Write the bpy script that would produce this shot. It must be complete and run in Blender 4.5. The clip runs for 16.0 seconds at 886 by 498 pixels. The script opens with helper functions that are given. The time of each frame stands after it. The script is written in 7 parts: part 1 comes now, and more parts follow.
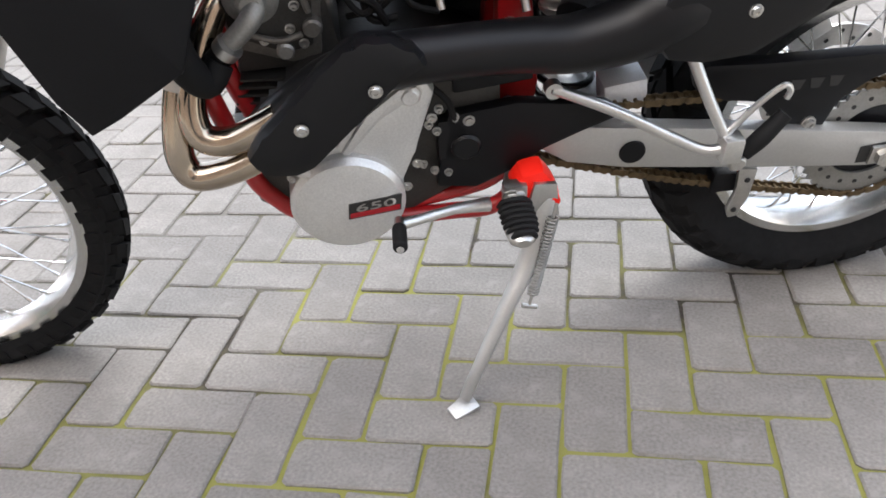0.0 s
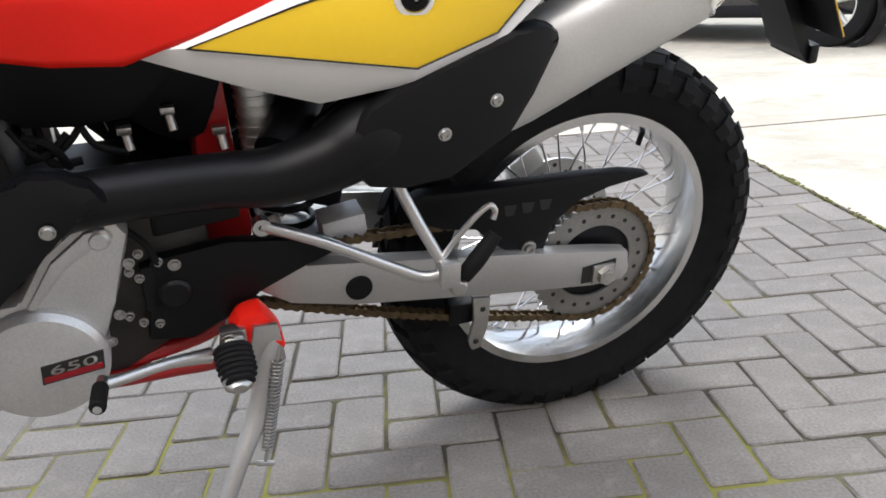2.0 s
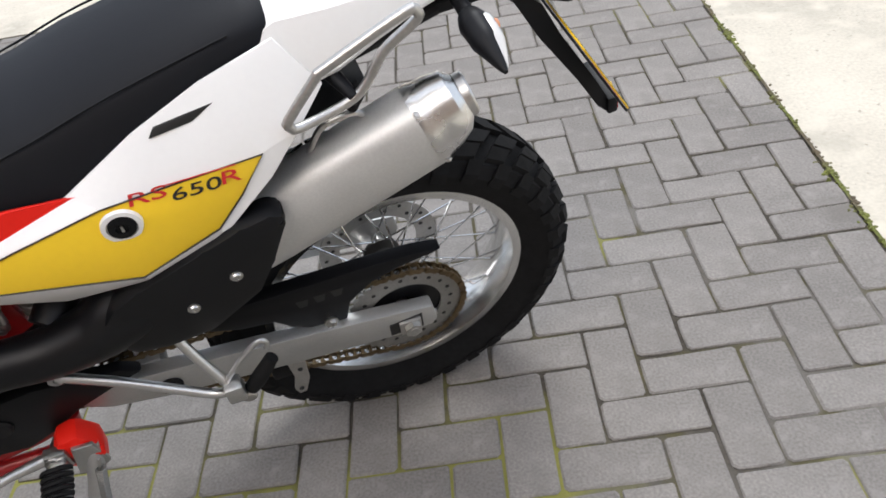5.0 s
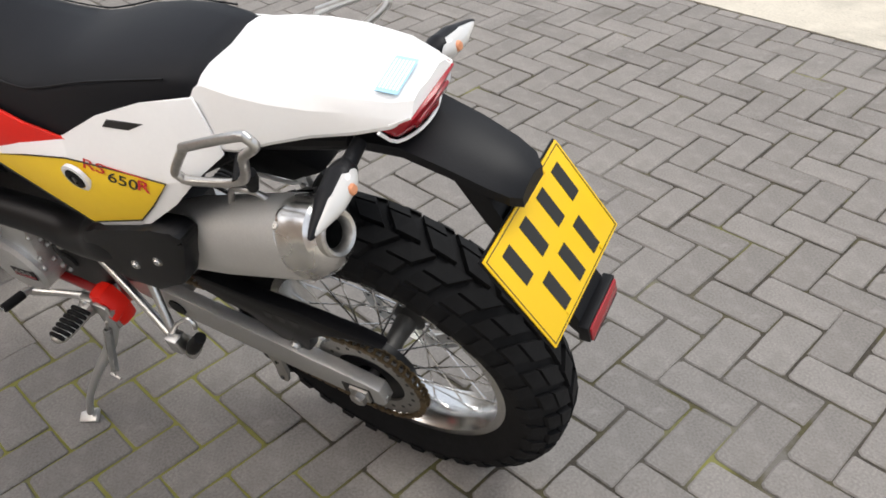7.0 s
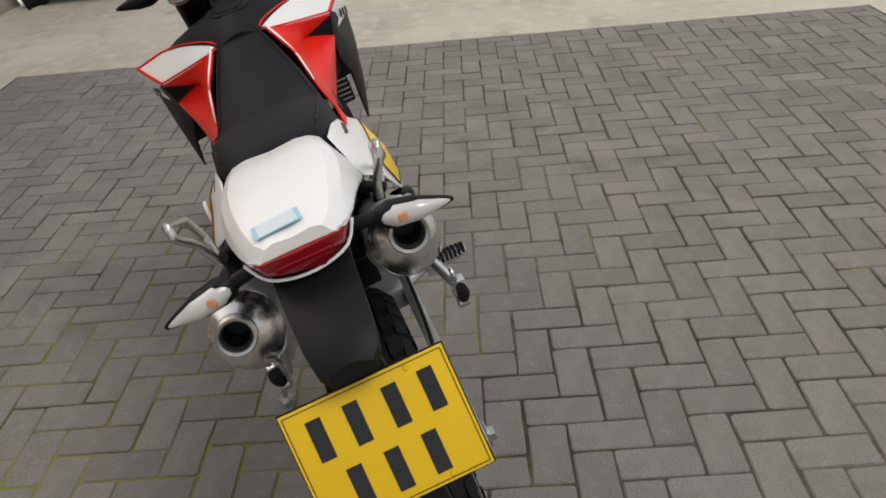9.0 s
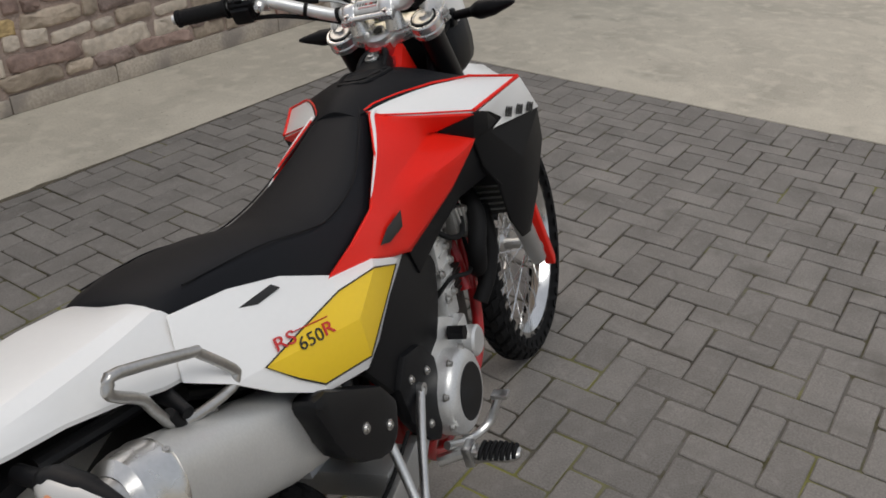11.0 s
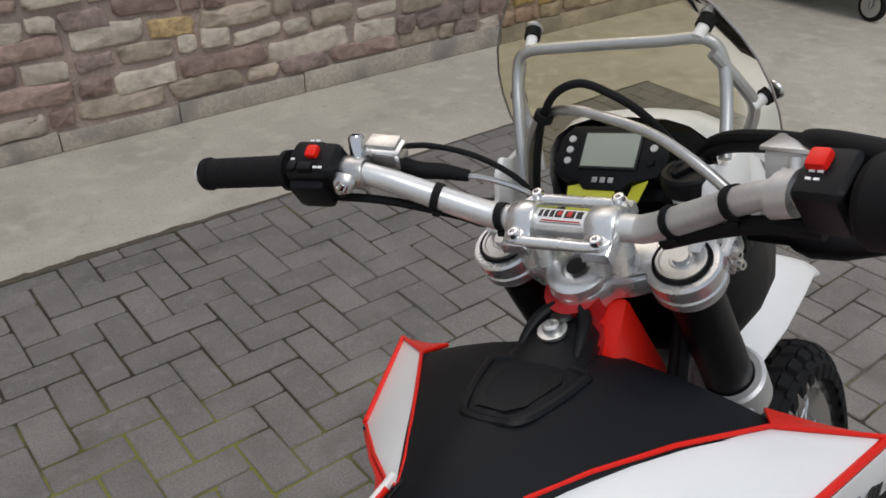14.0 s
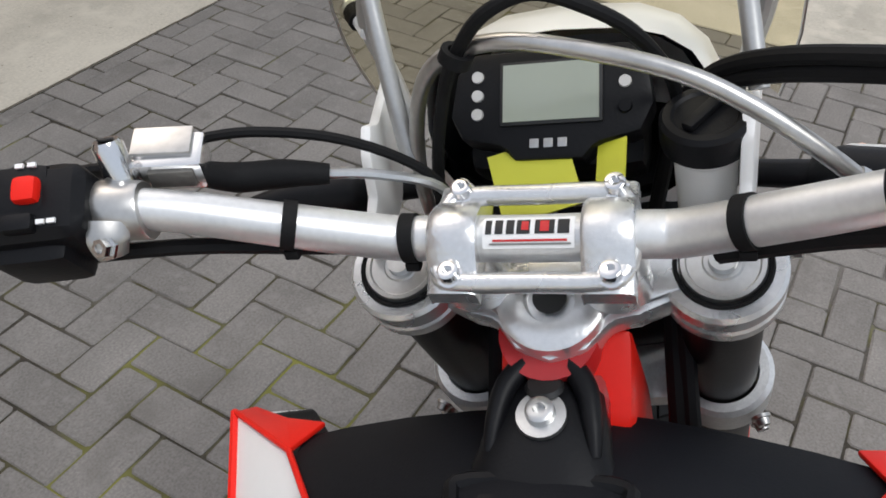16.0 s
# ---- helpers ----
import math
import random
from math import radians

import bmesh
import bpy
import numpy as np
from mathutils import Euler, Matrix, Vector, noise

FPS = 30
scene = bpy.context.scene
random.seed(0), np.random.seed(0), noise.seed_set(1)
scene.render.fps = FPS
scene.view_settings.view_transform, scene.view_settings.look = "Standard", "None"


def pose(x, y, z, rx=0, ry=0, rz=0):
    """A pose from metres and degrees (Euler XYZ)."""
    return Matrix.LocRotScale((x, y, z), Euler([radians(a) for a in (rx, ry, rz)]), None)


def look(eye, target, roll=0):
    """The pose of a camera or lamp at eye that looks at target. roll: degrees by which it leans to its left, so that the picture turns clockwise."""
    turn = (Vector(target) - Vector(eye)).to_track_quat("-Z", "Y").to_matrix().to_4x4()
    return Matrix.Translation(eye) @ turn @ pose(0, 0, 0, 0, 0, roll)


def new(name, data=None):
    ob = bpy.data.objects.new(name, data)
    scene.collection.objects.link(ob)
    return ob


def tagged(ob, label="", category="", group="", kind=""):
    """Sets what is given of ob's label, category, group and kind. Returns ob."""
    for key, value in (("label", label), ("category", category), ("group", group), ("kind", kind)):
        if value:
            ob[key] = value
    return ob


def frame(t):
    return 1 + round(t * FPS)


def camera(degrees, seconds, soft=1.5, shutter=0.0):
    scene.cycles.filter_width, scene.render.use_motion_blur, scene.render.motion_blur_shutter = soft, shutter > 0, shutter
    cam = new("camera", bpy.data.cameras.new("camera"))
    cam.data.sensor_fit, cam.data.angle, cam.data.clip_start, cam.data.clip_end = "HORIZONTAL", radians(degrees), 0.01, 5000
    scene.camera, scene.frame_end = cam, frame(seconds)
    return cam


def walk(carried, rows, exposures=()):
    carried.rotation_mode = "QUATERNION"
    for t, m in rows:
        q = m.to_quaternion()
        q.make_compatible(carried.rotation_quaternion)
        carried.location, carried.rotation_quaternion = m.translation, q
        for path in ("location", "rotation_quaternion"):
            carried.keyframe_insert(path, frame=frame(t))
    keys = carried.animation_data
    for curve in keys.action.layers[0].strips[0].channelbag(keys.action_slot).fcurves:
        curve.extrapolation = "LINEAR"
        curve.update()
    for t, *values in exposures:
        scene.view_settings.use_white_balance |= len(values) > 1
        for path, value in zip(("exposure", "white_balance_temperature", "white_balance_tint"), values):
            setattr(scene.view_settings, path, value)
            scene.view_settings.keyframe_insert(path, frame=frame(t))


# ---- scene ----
cam = camera(55.5, 16.0, soft=1.7)
PATH = [
    (0, (0.029, -1.249, 0.92), (-0.302, 0.438, -0.102), -4.7),
    (0.5, (0.048, -1.281, 0.848), (-0.234, 0.565, 0.13), -3.2),
    (1, (0.074, -1.268, 0.838), (-0.194, 0.597, 0.167), -4.1),
    (1.5, (0.112, -1.24, 0.821), (0.037, 0.655, 0.186), -3.9),
    (2, (0.173, -1.226, 0.816), (0.259, 0.668, 0.18), -4.4),
    (2.5, (0.227, -1.212, 0.815), (0.4, 0.678, 0.185), -4.4),
    (3, (0.268, -1.2, 0.812), (0.453, 0.691, 0.188), -5.3),
    (3.5, (0.352, -1.166, 0.931), (0.426, 0.707, 0.234), -8.0),
    (4, (0.476, -1.174, 1.191), (0.48, 0.543, 0.165), -11.6),
    (4.2, (0.495, -1.167, 1.264), (0.519, 0.486, 0.138), -12.1),
    (6.3, (1.124, -0.682, 1.38), (0.342, 0.602, 0.061), -5.7),
    (6.5, (1.194, -0.631, 1.389), (0.294, 0.514, 0.019), -5.9),
    (7, (1.398, -0.52, 1.443), (0.222, 0.552, 0.231), -4.0),
    (7.5, (1.636, -0.404, 1.469), (0.294, 0.403, 0.225), 0.9),
    (8, (1.732, -0.166, 1.483), (0.217, 0.435, 0.324), -3.8),
    (8.5, (1.696, 0.09, 1.497), (0.04, 0.405, 0.42), -3.0),
    (8.7, (1.678, 0.191, 1.501), (-0.02, 0.339, 0.455), -4.4),
    (10.8, (1.0, 0.843, 1.558), (-0.466, -0.08, 0.557), 0.2),
    (11, (0.89, 0.862, 1.57), (-0.537, -0.131, 0.58), -0.0),
    (11.5, (0.663, 0.795, 1.544), (-0.594, -0.358, 0.501), -1.3),
    (12, (0.466, 0.624, 1.529), (-0.702, -0.657, 0.531), -1.1),
    (12.5, (0.297, 0.536, 1.522), (-0.859, -0.722, 0.481), -2.3),
    (13, (0.16, 0.474, 1.551), (-0.913, -0.918, 0.595), -1.1),
    (13.5, (0.1, 0.374, 1.542), (-0.814, -1.043, 0.467), -1.8),
    (14, (0.048, 0.196, 1.535), (-1.018, -1.137, 0.493), 0.8),
    (14.5, (-0.002, 0.046, 1.503), (-1.171, -1.088, 0.343), 2.9),
    (15, (-0.065, -0.06, 1.47), (-1.296, -0.996, 0.202), 4.7),
    (15.5, (-0.104, -0.123, 1.446), (-1.487, -0.933, 0.25), 4.6),
    (16, (-0.133, -0.159, 1.433), (-1.498, -0.859, 0.15), 3.3),
]
walk(cam, [(t, look(eye, target, roll)) for t, eye, target, roll in PATH], exposures=[(0.0, 1.89, 6060, 10), (0.6, 1.93, 6060, 10), (1.0, 1.79, 6050, 10), (1.5, 1.69, 6050, 10), (2.0, 1.34, 6050, 10), (2.5, 0.96, 6040, 10), (3.0, 0.84, 6040, 10), (3.5, 1.04, 6040, 10), (4.2, 1.07, 6030, 10), (6.3, 1.11, 6350, 10), (7.0, 0.97, 6430, 10), (7.5, 0.77, 6490, 10), (8.0, 0.65, 6550, 10), (8.7, 0.27, 6700, 10), (10.8, -0.06, 6500, 10), (11.5, -0.06, 6480, 10), (12.0, 0.19, 6470, 10), (12.5, 0.54, 6460, 10), (13.0, 0.49, 6450, 10), (13.5, 0.34, 6350, 10), (14.0, 0.07, 6250, 10), (15.0, 0.19, 6220, 10), (16.0, 0.47, 6200, 10)])

# ---- light: a bright overcast sky, the sun behind cloud ----
world = bpy.data.worlds.new("overcast_sky")
scene.world = world
world.use_nodes = True
wn = world.node_tree
sky = wn.nodes.new("ShaderNodeTexSky")
sky.sky_type = 'NISHITA'
sky.sun_disc = False
sky.sun_elevation = radians(48)
sky.sun_rotation = radians(200)
sky.air_density, sky.dust_density, sky.ozone_density = 1.0, 6.0, 1.0
grey = wn.nodes.new("ShaderNodeMixRGB")
grey.inputs[0].default_value = 0.55
grey.inputs[2].default_value = (7.5, 7.7, 8.0, 1)
wn.links.new(sky.outputs[0], grey.inputs[1])
wn.links.new(grey.outputs[0], wn.nodes["Background"].inputs[0])
wn.nodes["Background"].inputs[1].default_value = 0.1
sun_data = bpy.data.lights.new("sun", 'SUN')
sun_data.energy, sun_data.angle, sun_data.color = 1.1, radians(25), (1.0, 0.97, 0.92)
sun = new("sun", sun_data)
sun.matrix_basis = look((1.2, 3.0, 6.0), (0, 0, 0))


# ---- materials ----
def material(name, color, rough=0.5, metal=0.0, spec=0.5, vary=0.0, grain=0.0, scale=60.0, bump=0.0, stain=0.0, stain_scale=4.0, rnd=0.0, coat=0.0, rough_vary=0.0):
    """A surface with variation at two scales: grain (fine) and stain (broad), bump, and a difference from piece to piece."""
    m = bpy.data.materials.new(name)
    m.use_nodes = True
    nt = m.node_tree
    bsdf = nt.nodes["Principled BSDF"]
    bsdf.inputs["Roughness"].default_value, bsdf.inputs["Metallic"].default_value = rough, metal
    bsdf.inputs["Specular IOR Level"].default_value = spec
    bsdf.inputs["Coat Weight"].default_value, bsdf.inputs["Coat Roughness"].default_value = coat, 0.08
    co = nt.nodes.new("ShaderNodeTexCoord")
    fine = nt.nodes.new("ShaderNodeTexNoise")
    fine.inputs["Scale"].default_value, fine.inputs["Detail"].default_value = scale, 6
    broad = nt.nodes.new("ShaderNodeTexNoise")
    broad.inputs["Scale"].default_value, broad.inputs["Detail"].default_value = stain_scale, 4
    for n in (fine, broad):
        nt.links.new(co.outputs["Object"], n.inputs["Vector"])

    def spread(node, amount):
        r = nt.nodes.new("ShaderNodeMapRange")
        r.inputs["From Min"].default_value, r.inputs["From Max"].default_value = 0.25, 0.75
        r.inputs["To Min"].default_value, r.inputs["To Max"].default_value = 1 - amount, 1 + amount
        nt.links.new(node, r.inputs["Value"])
        return r.outputs[0]
    value = spread(fine.outputs["Fac"], grain)
    mul = nt.nodes.new("ShaderNodeMath")
    mul.operation = 'MULTIPLY'
    nt.links.new(value, mul.inputs[0])
    nt.links.new(spread(broad.outputs["Fac"], stain), mul.inputs[1])
    value = mul.outputs[0]
    if rnd:
        info = nt.nodes.new("ShaderNodeObjectInfo")
        isl = nt.nodes.new("ShaderNodeNewGeometry")
        add = nt.nodes.new("ShaderNodeMath")
        add.operation = 'ADD'
        frac = nt.nodes.new("ShaderNodeMath")
        frac.operation = 'FRACT'
        nt.links.new(info.outputs["Random"], add.inputs[0])
        nt.links.new(isl.outputs["Random Per Island"], add.inputs[1])
        nt.links.new(add.outputs[0], frac.inputs[0])
        r = nt.nodes.new("ShaderNodeMapRange")
        r.inputs["To Min"].default_value, r.inputs["To Max"].default_value = 1 - rnd, 1 + rnd
        nt.links.new(frac.outputs[0], r.inputs["Value"])
        mul2 = nt.nodes.new("ShaderNodeMath")
        mul2.operation = 'MULTIPLY'
        nt.links.new(value, mul2.inputs[0])
        nt.links.new(r.outputs[0], mul2.inputs[1])
        value = mul2.outputs[0]
    hsv = nt.nodes.new("ShaderNodeHueSaturation")
    hsv.inputs["Color"].default_value = (*color, 1)
    nt.links.new(value, hsv.inputs["Value"])
    nt.links.new(hsv.outputs[0], bsdf.inputs["Base Color"])
    if rough_vary:
        rr = nt.nodes.new("ShaderNodeMapRange")
        rr.inputs["From Min"].default_value, rr.inputs["From Max"].default_value = 0.3, 0.7
        rr.inputs["To Min"].default_value, rr.inputs["To Max"].default_value = max(0.02, rough - rough_vary), min(1, rough + rough_vary)
        nt.links.new(broad.outputs["Fac"], rr.inputs["Value"])
        nt.links.new(rr.outputs[0], bsdf.inputs["Roughness"])
    if bump:
        b = nt.nodes.new("ShaderNodeBump")
        b.inputs["Strength"].default_value, b.inputs["Distance"].default_value = 0.6, bump
        nt.links.new(fine.outputs["Fac"], b.inputs["Height"])
        nt.links.new(b.outputs[0], bsdf.inputs["Normal"])
    return m


def mixed(m, color, scale, low, high, detail=5):
    """Lays patches of a second colour (moss, dirt, rust) over a material."""
    nt = m.node_tree
    bsdf = nt.nodes["Principled BSDF"]
    link = bsdf.inputs["Base Color"].links[0]
    src = link.from_socket
    co = nt.nodes.new("ShaderNodeTexCoord")
    n = nt.nodes.new("ShaderNodeTexNoise")
    n.inputs["Scale"].default_value, n.inputs["Detail"].default_value = scale, detail
    nt.links.new(co.outputs["Object"], n.inputs["Vector"])
    r = nt.nodes.new("ShaderNodeMapRange")
    r.inputs["From Min"].default_value, r.inputs["From Max"].default_value = low, high
    nt.links.new(n.outputs["Fac"], r.inputs["Value"])
    mix = nt.nodes.new("ShaderNodeMixRGB")
    nt.links.new(r.outputs[0], mix.inputs[0])
    nt.links.new(src, mix.inputs[1])
    mix.inputs[2].default_value = (*color, 1)
    nt.links.new(mix.outputs[0], bsdf.inputs["Base Color"])
    return m


PAVER = mixed(mixed(material("grey_concrete_block", (0.202, 0.187, 0.171), 0.9, spec=0.3, grain=0.24, scale=170, bump=0.0022, stain=0.16, stain_scale=5, rnd=0.10), (0.237, 0.222, 0.205), 26.0, 0.56, 0.74, 9), (0.144, 0.132, 0.118), 5.5, 0.58, 0.78, 8)
BED = mixed(mixed(material("joint_sand", (0.044, 0.037, 0.027), 0.95, grain=0.45, scale=120, bump=0.004), (0.135, 0.124, 0.108), 1.1, 0.47, 0.60, 8), (0.065, 0.057, 0.026), 9.0, 0.50, 0.62, 6)


def grow_moss(m, centre, reach):
    """Moss in patches, thick round one place and thinning away from it."""
    nt = m.node_tree
    bsdf = nt.nodes["Principled BSDF"]
    src = bsdf.inputs["Base Color"].links[0].from_socket
    co = nt.nodes.new("ShaderNodeTexCoord")
    n = nt.nodes.new("ShaderNodeTexNoise")
    n.inputs["Scale"].default_value, n.inputs["Detail"].default_value = 2.4, 6
    d = nt.nodes.new("ShaderNodeVectorMath")
    d.operation = 'DISTANCE'
    d.inputs[1].default_value = centre
    near = nt.nodes.new("ShaderNodeMapRange")
    near.inputs["From Min"].default_value, near.inputs["From Max"].default_value = reach * 0.5, reach
    near.inputs["To Min"].default_value, near.inputs["To Max"].default_value = 0.17, -0.08
    add = nt.nodes.new("ShaderNodeMath")
    r = nt.nodes.new("ShaderNodeMapRange")
    r.inputs["From Min"].default_value, r.inputs["From Max"].default_value = 0.50, 0.64
    mix = nt.nodes.new("ShaderNodeMixRGB")
    mix.inputs[2].default_value = (0.200, 0.195, 0.045, 1)
    nt.links.new(co.outputs["Object"], n.inputs["Vector"])
    nt.links.new(co.outputs["Object"], d.inputs[0])
    nt.links.new(d.outputs["Value"], near.inputs["Value"])
    nt.links.new(n.outputs["Fac"], add.inputs[0])
    nt.links.new(near.outputs[0], add.inputs[1])
    nt.links.new(add.outputs[0], r.inputs["Value"])
    nt.links.new(r.outputs[0], mix.inputs[0])
    nt.links.new(src, mix.inputs[1])
    nt.links.new(mix.outputs[0], bsdf.inputs["Base Color"])


grow_moss(BED, (0.00, -0.70, 0.0), 1.30)
CONCRETE = mixed(mixed(mixed(material("pale_concrete", (0.479, 0.439, 0.365), 0.9, spec=0.3, grain=0.13, scale=90, bump=0.002, stain=0.16, stain_scale=1.3), (0.365, 0.335, 0.278), 3.0, 0.52, 0.75), (0.261, 0.235, 0.191), 38.0, 0.64, 0.76, 8), (0.557, 0.513, 0.426), 9.0, 0.50, 0.72, 8)
STONE = material("buff_sandstone", (0.409, 0.335, 0.261), 0.92, spec=0.25, grain=0.22, scale=22, bump=0.022, stain=0.25, stain_scale=7, rnd=0.22)
STONE_PINK = material("pink_sandstone", (0.348, 0.248, 0.209), 0.92, spec=0.25, grain=0.24, scale=26, bump=0.022, stain=0.25, stain_scale=8, rnd=0.25)
STONE_BUFF = material("cream_sandstone", (0.539, 0.465, 0.383), 0.92, spec=0.25, grain=0.2, scale=22, bump=0.020, stain=0.22, stain_scale=6, rnd=0.2)
STONE_GREY = material("brown_grey_stone", (0.274, 0.209, 0.183), 0.92, spec=0.25, grain=0.26, scale=30, bump=0.022, stain=0.25, stain_scale=9, rnd=0.28)
STONE_OCHRE = material("ochre_stone", (0.409, 0.296, 0.148), 0.92, spec=0.25, grain=0.3, scale=40, bump=0.014, stain=0.3, stain_scale=14, rnd=0.2)
MORTAR = mixed(material("lime_mortar", (0.374, 0.291, 0.244), 0.95, grain=0.25, scale=70, bump=0.008, stain=0.2, stain_scale=3), (0.296, 0.235, 0.204), 5.0, 0.45, 0.65)
FOOT = mixed(material("rendered_foot", (0.409, 0.357, 0.296), 0.92, grain=0.2, scale=60, bump=0.006, stain=0.25, stain_scale=5), (0.261, 0.231, 0.204), 3.0, 0.48, 0.62)
DOOR_PAINT = material("blue_grey_paint", (0.085, 0.105, 0.125), 0.5, grain=0.08, scale=60, stain=0.12, stain_scale=6)
DOOR_DARK = material("dark_stained_boards", (0.018, 0.018, 0.02), 0.6, grain=0.25, scale=50, stain=0.2, stain_scale=6)
DIRT = material("dark_dirt", (0.10, 0.085, 0.06), 0.95, grain=0.4, scale=90, bump=0.004)
MOSS = mixed(material("moss", (0.115, 0.125, 0.028), 0.95, grain=0.4, scale=150, bump=0.004, rnd=0.3), (0.10, 0.08, 0.05), 6.0, 0.5, 0.62)
TYRE = material("tyre_rubber", (0.0075, 0.0075, 0.008), 0.8, spec=0.2, grain=0.25, scale=90, bump=0.0006, stain=0.3, stain_scale=14)
ALU = material("brushed_aluminium", (0.62, 0.62, 0.61), 0.36, 1.0, grain=0.06, scale=260, stain=0.07, stain_scale=12, rough_vary=0.08)
ALU_SATIN = material("satin_silver_paint", (0.50, 0.50, 0.49), 0.42, 0.75, grain=0.05, scale=300, stain=0.06, stain_scale=10, rough_vary=0.07)
CAST = material("cast_aluminium", (0.66, 0.66, 0.65), 0.36, 0.6, grain=0.1, scale=320, bump=0.0006, stain=0.08, stain_scale=14)
CASE_DARK = material("grey_engine_casting", (0.050, 0.048, 0.045), 0.5, 0.55, grain=0.14, scale=260, bump=0.0008, stain=0.18, stain_scale=18)
CASE_LIGHT = material("pale_grey_casting", (0.27, 0.265, 0.25), 0.5, 0.6, grain=0.12, scale=260, bump=0.0006, stain=0.14, stain_scale=18)
CLAMP = material("bright_cast_alloy", (0.74, 0.74, 0.735), 0.28, 0.82, grain=0.05, scale=300, bump=0.0004, stain=0.06, stain_scale=16, rough_vary=0.06)
CASE_MID = material("mid_grey_casting", (0.165, 0.156, 0.142), 0.5, 0.6, grain=0.16, scale=200, bump=0.0012, stain=0.2, stain_scale=18)
CONE = material("brushed_steel", (0.70, 0.69, 0.67), 0.27, 1.0, grain=0.05, scale=260, stain=0.06, stain_scale=20, rough_vary=0.06)
SILENCER = material("satin_silencer_steel", (0.66, 0.655, 0.635), 0.44, 0.6, grain=0.05, scale=260, stain=0.06, stain_scale=9, rough_vary=0.06)
# near-white base colour stands in for the sky's reflection on the regulator
GLARE_ALLOY = material("alloy_with_sky_glare", (0.86, 0.88, 0.91), 0.42, 0.2, grain=0.05, scale=260, stain=0.08, stain_scale=20)
BAR = material("satin_silver_bar", (0.76, 0.76, 0.75), 0.40, 0.7, grain=0.05, scale=260, stain=0.06, stain_scale=14, rough_vary=0.06)
RIM = material("polished_rim", (0.68, 0.68, 0.67), 0.22, 1.0, grain=0.04, scale=260, stain=0.05, stain_scale=22, rough_vary=0.03)
CHROME = material("polished_steel", (0.72, 0.72, 0.72), 0.16, 1.0, stain=0.05, stain_scale=30, rough_vary=0.06)
BRASSY = material("heat_tinted_steel", (0.44, 0.375, 0.30), 0.17, 1.0, grain=0.05, scale=60, stain=0.22, stain_scale=16, rough_vary=0.08)
CHAINM = material("brass_chain", (0.13, 0.092, 0.048), 0.5, 0.65, grain=0.25, scale=120, stain=0.3, stain_scale=40)
STEEL = material("zinc_steel", (0.52, 0.51, 0.49), 0.34, 0.95, grain=0.1, scale=160, stain=0.12, stain_scale=25)
BLACK = material("black_plastic", (0.0050, 0.0052, 0.0064), 0.46, spec=0.2, grain=0.12, scale=420, bump=0.0003, stain=0.08, stain_scale=9)
BLACK_PAINT = material("matt_black_coating", (0.0045, 0.0047, 0.0058), 0.4, spec=0.28, grain=0.08, scale=300, bump=0.0002, stain=0.12, stain_scale=8)
SEATM = material("black_vinyl", (0.0054, 0.0060, 0.0082), 0.6, spec=0.2, grain=0.16, scale=700, bump=0.0004, stain=0.08, stain_scale=6)
RED = material("red_plastic", (0.80, 0.017, 0.008), 0.38, spec=0.2, grain=0.02, scale=200, stain=0.03, stain_scale=6, coat=0.1)
# frame red darkened to carry the shade between the engine and bodywork
SHADED_FRAME_RED = material("shaded_red_frame_paint", (0.38, 0.010, 0.012), 0.35, spec=0.5, grain=0.04, scale=120, stain=0.06, stain_scale=10, coat=0.3)
WHITE = material("white_plastic", (0.87, 0.865, 0.85), 0.32, spec=0.5, grain=0.01, scale=120, stain=0.02, stain_scale=5, coat=0.2)
YELLOW = material("yellow_vinyl_film", (0.90, 0.60, 0.018), 0.4, spec=0.5, grain=0.015, scale=100, stain=0.03, stain_scale=5)
PLATE_Y = material("yellow_plate_film", (0.80, 0.50, 0.0), 0.38, spec=0.5, stain=0.02, stain_scale=8)
INK = material("black_ink", (0.012, 0.012, 0.012), 0.5)
INK_RED = material("red_ink", (0.55, 0.02, 0.02), 0.45)
INK_BLUE = material("pale_blue_ink", (0.36, 0.58, 0.72), 0.5)
LENS_RED = material("red_lens", (0.30, 0.005, 0.012), 0.25, spec=0.45, coat=0.15)
LENS_CLEAR = material("clear_grey_lens", (0.55, 0.54, 0.52), 0.15, spec=0.6, coat=0.6)
AMBER = material("amber_bulb", (0.62, 0.26, 0.13), 0.3)
RUBBER = material("black_rubber", (0.0065, 0.0065, 0.007), 0.7, spec=0.22, grain=0.12, scale=400, bump=0.0003)
# grey-green lifted part way to hold the sky's reflection on the display
LCD = material("glare_lifted_grey_green", (0.33, 0.36, 0.30), 0.22, spec=0.5, stain=0.04, stain_scale=20, coat=0.4)
GREEN = material("dark_green_plastic", (0.014, 0.055, 0.03), 0.5, grain=0.08, scale=80, stain=0.1, stain_scale=5)
CAR_PAINT = material("dark_grey_car_paint", (0.03, 0.03, 0.034), 0.2, 0.4, coat=0.8)
YELLOW_TAG = material("lime_yellow_tag", (0.55, 0.56, 0.04), 0.5, stain=0.05, stain_scale=20)

SCREEN = bpy.data.materials.new("clear_acrylic")
SCREEN.use_nodes = True
sn = SCREEN.node_tree
sn.nodes.remove(sn.nodes["Principled BSDF"])
tr, gl, mx, fr = (sn.nodes.new(k) for k in ("ShaderNodeBsdfTransparent", "ShaderNodeBsdfGlossy", "ShaderNodeMixShader", "ShaderNodeFresnel"))
tr.inputs[0].default_value = (0.90, 0.85, 0.66, 1)
gl.inputs["Roughness"].default_value = 0.03
fr.inputs[0].default_value = 1.12
sn.links.new(fr.outputs[0], mx.inputs[0])
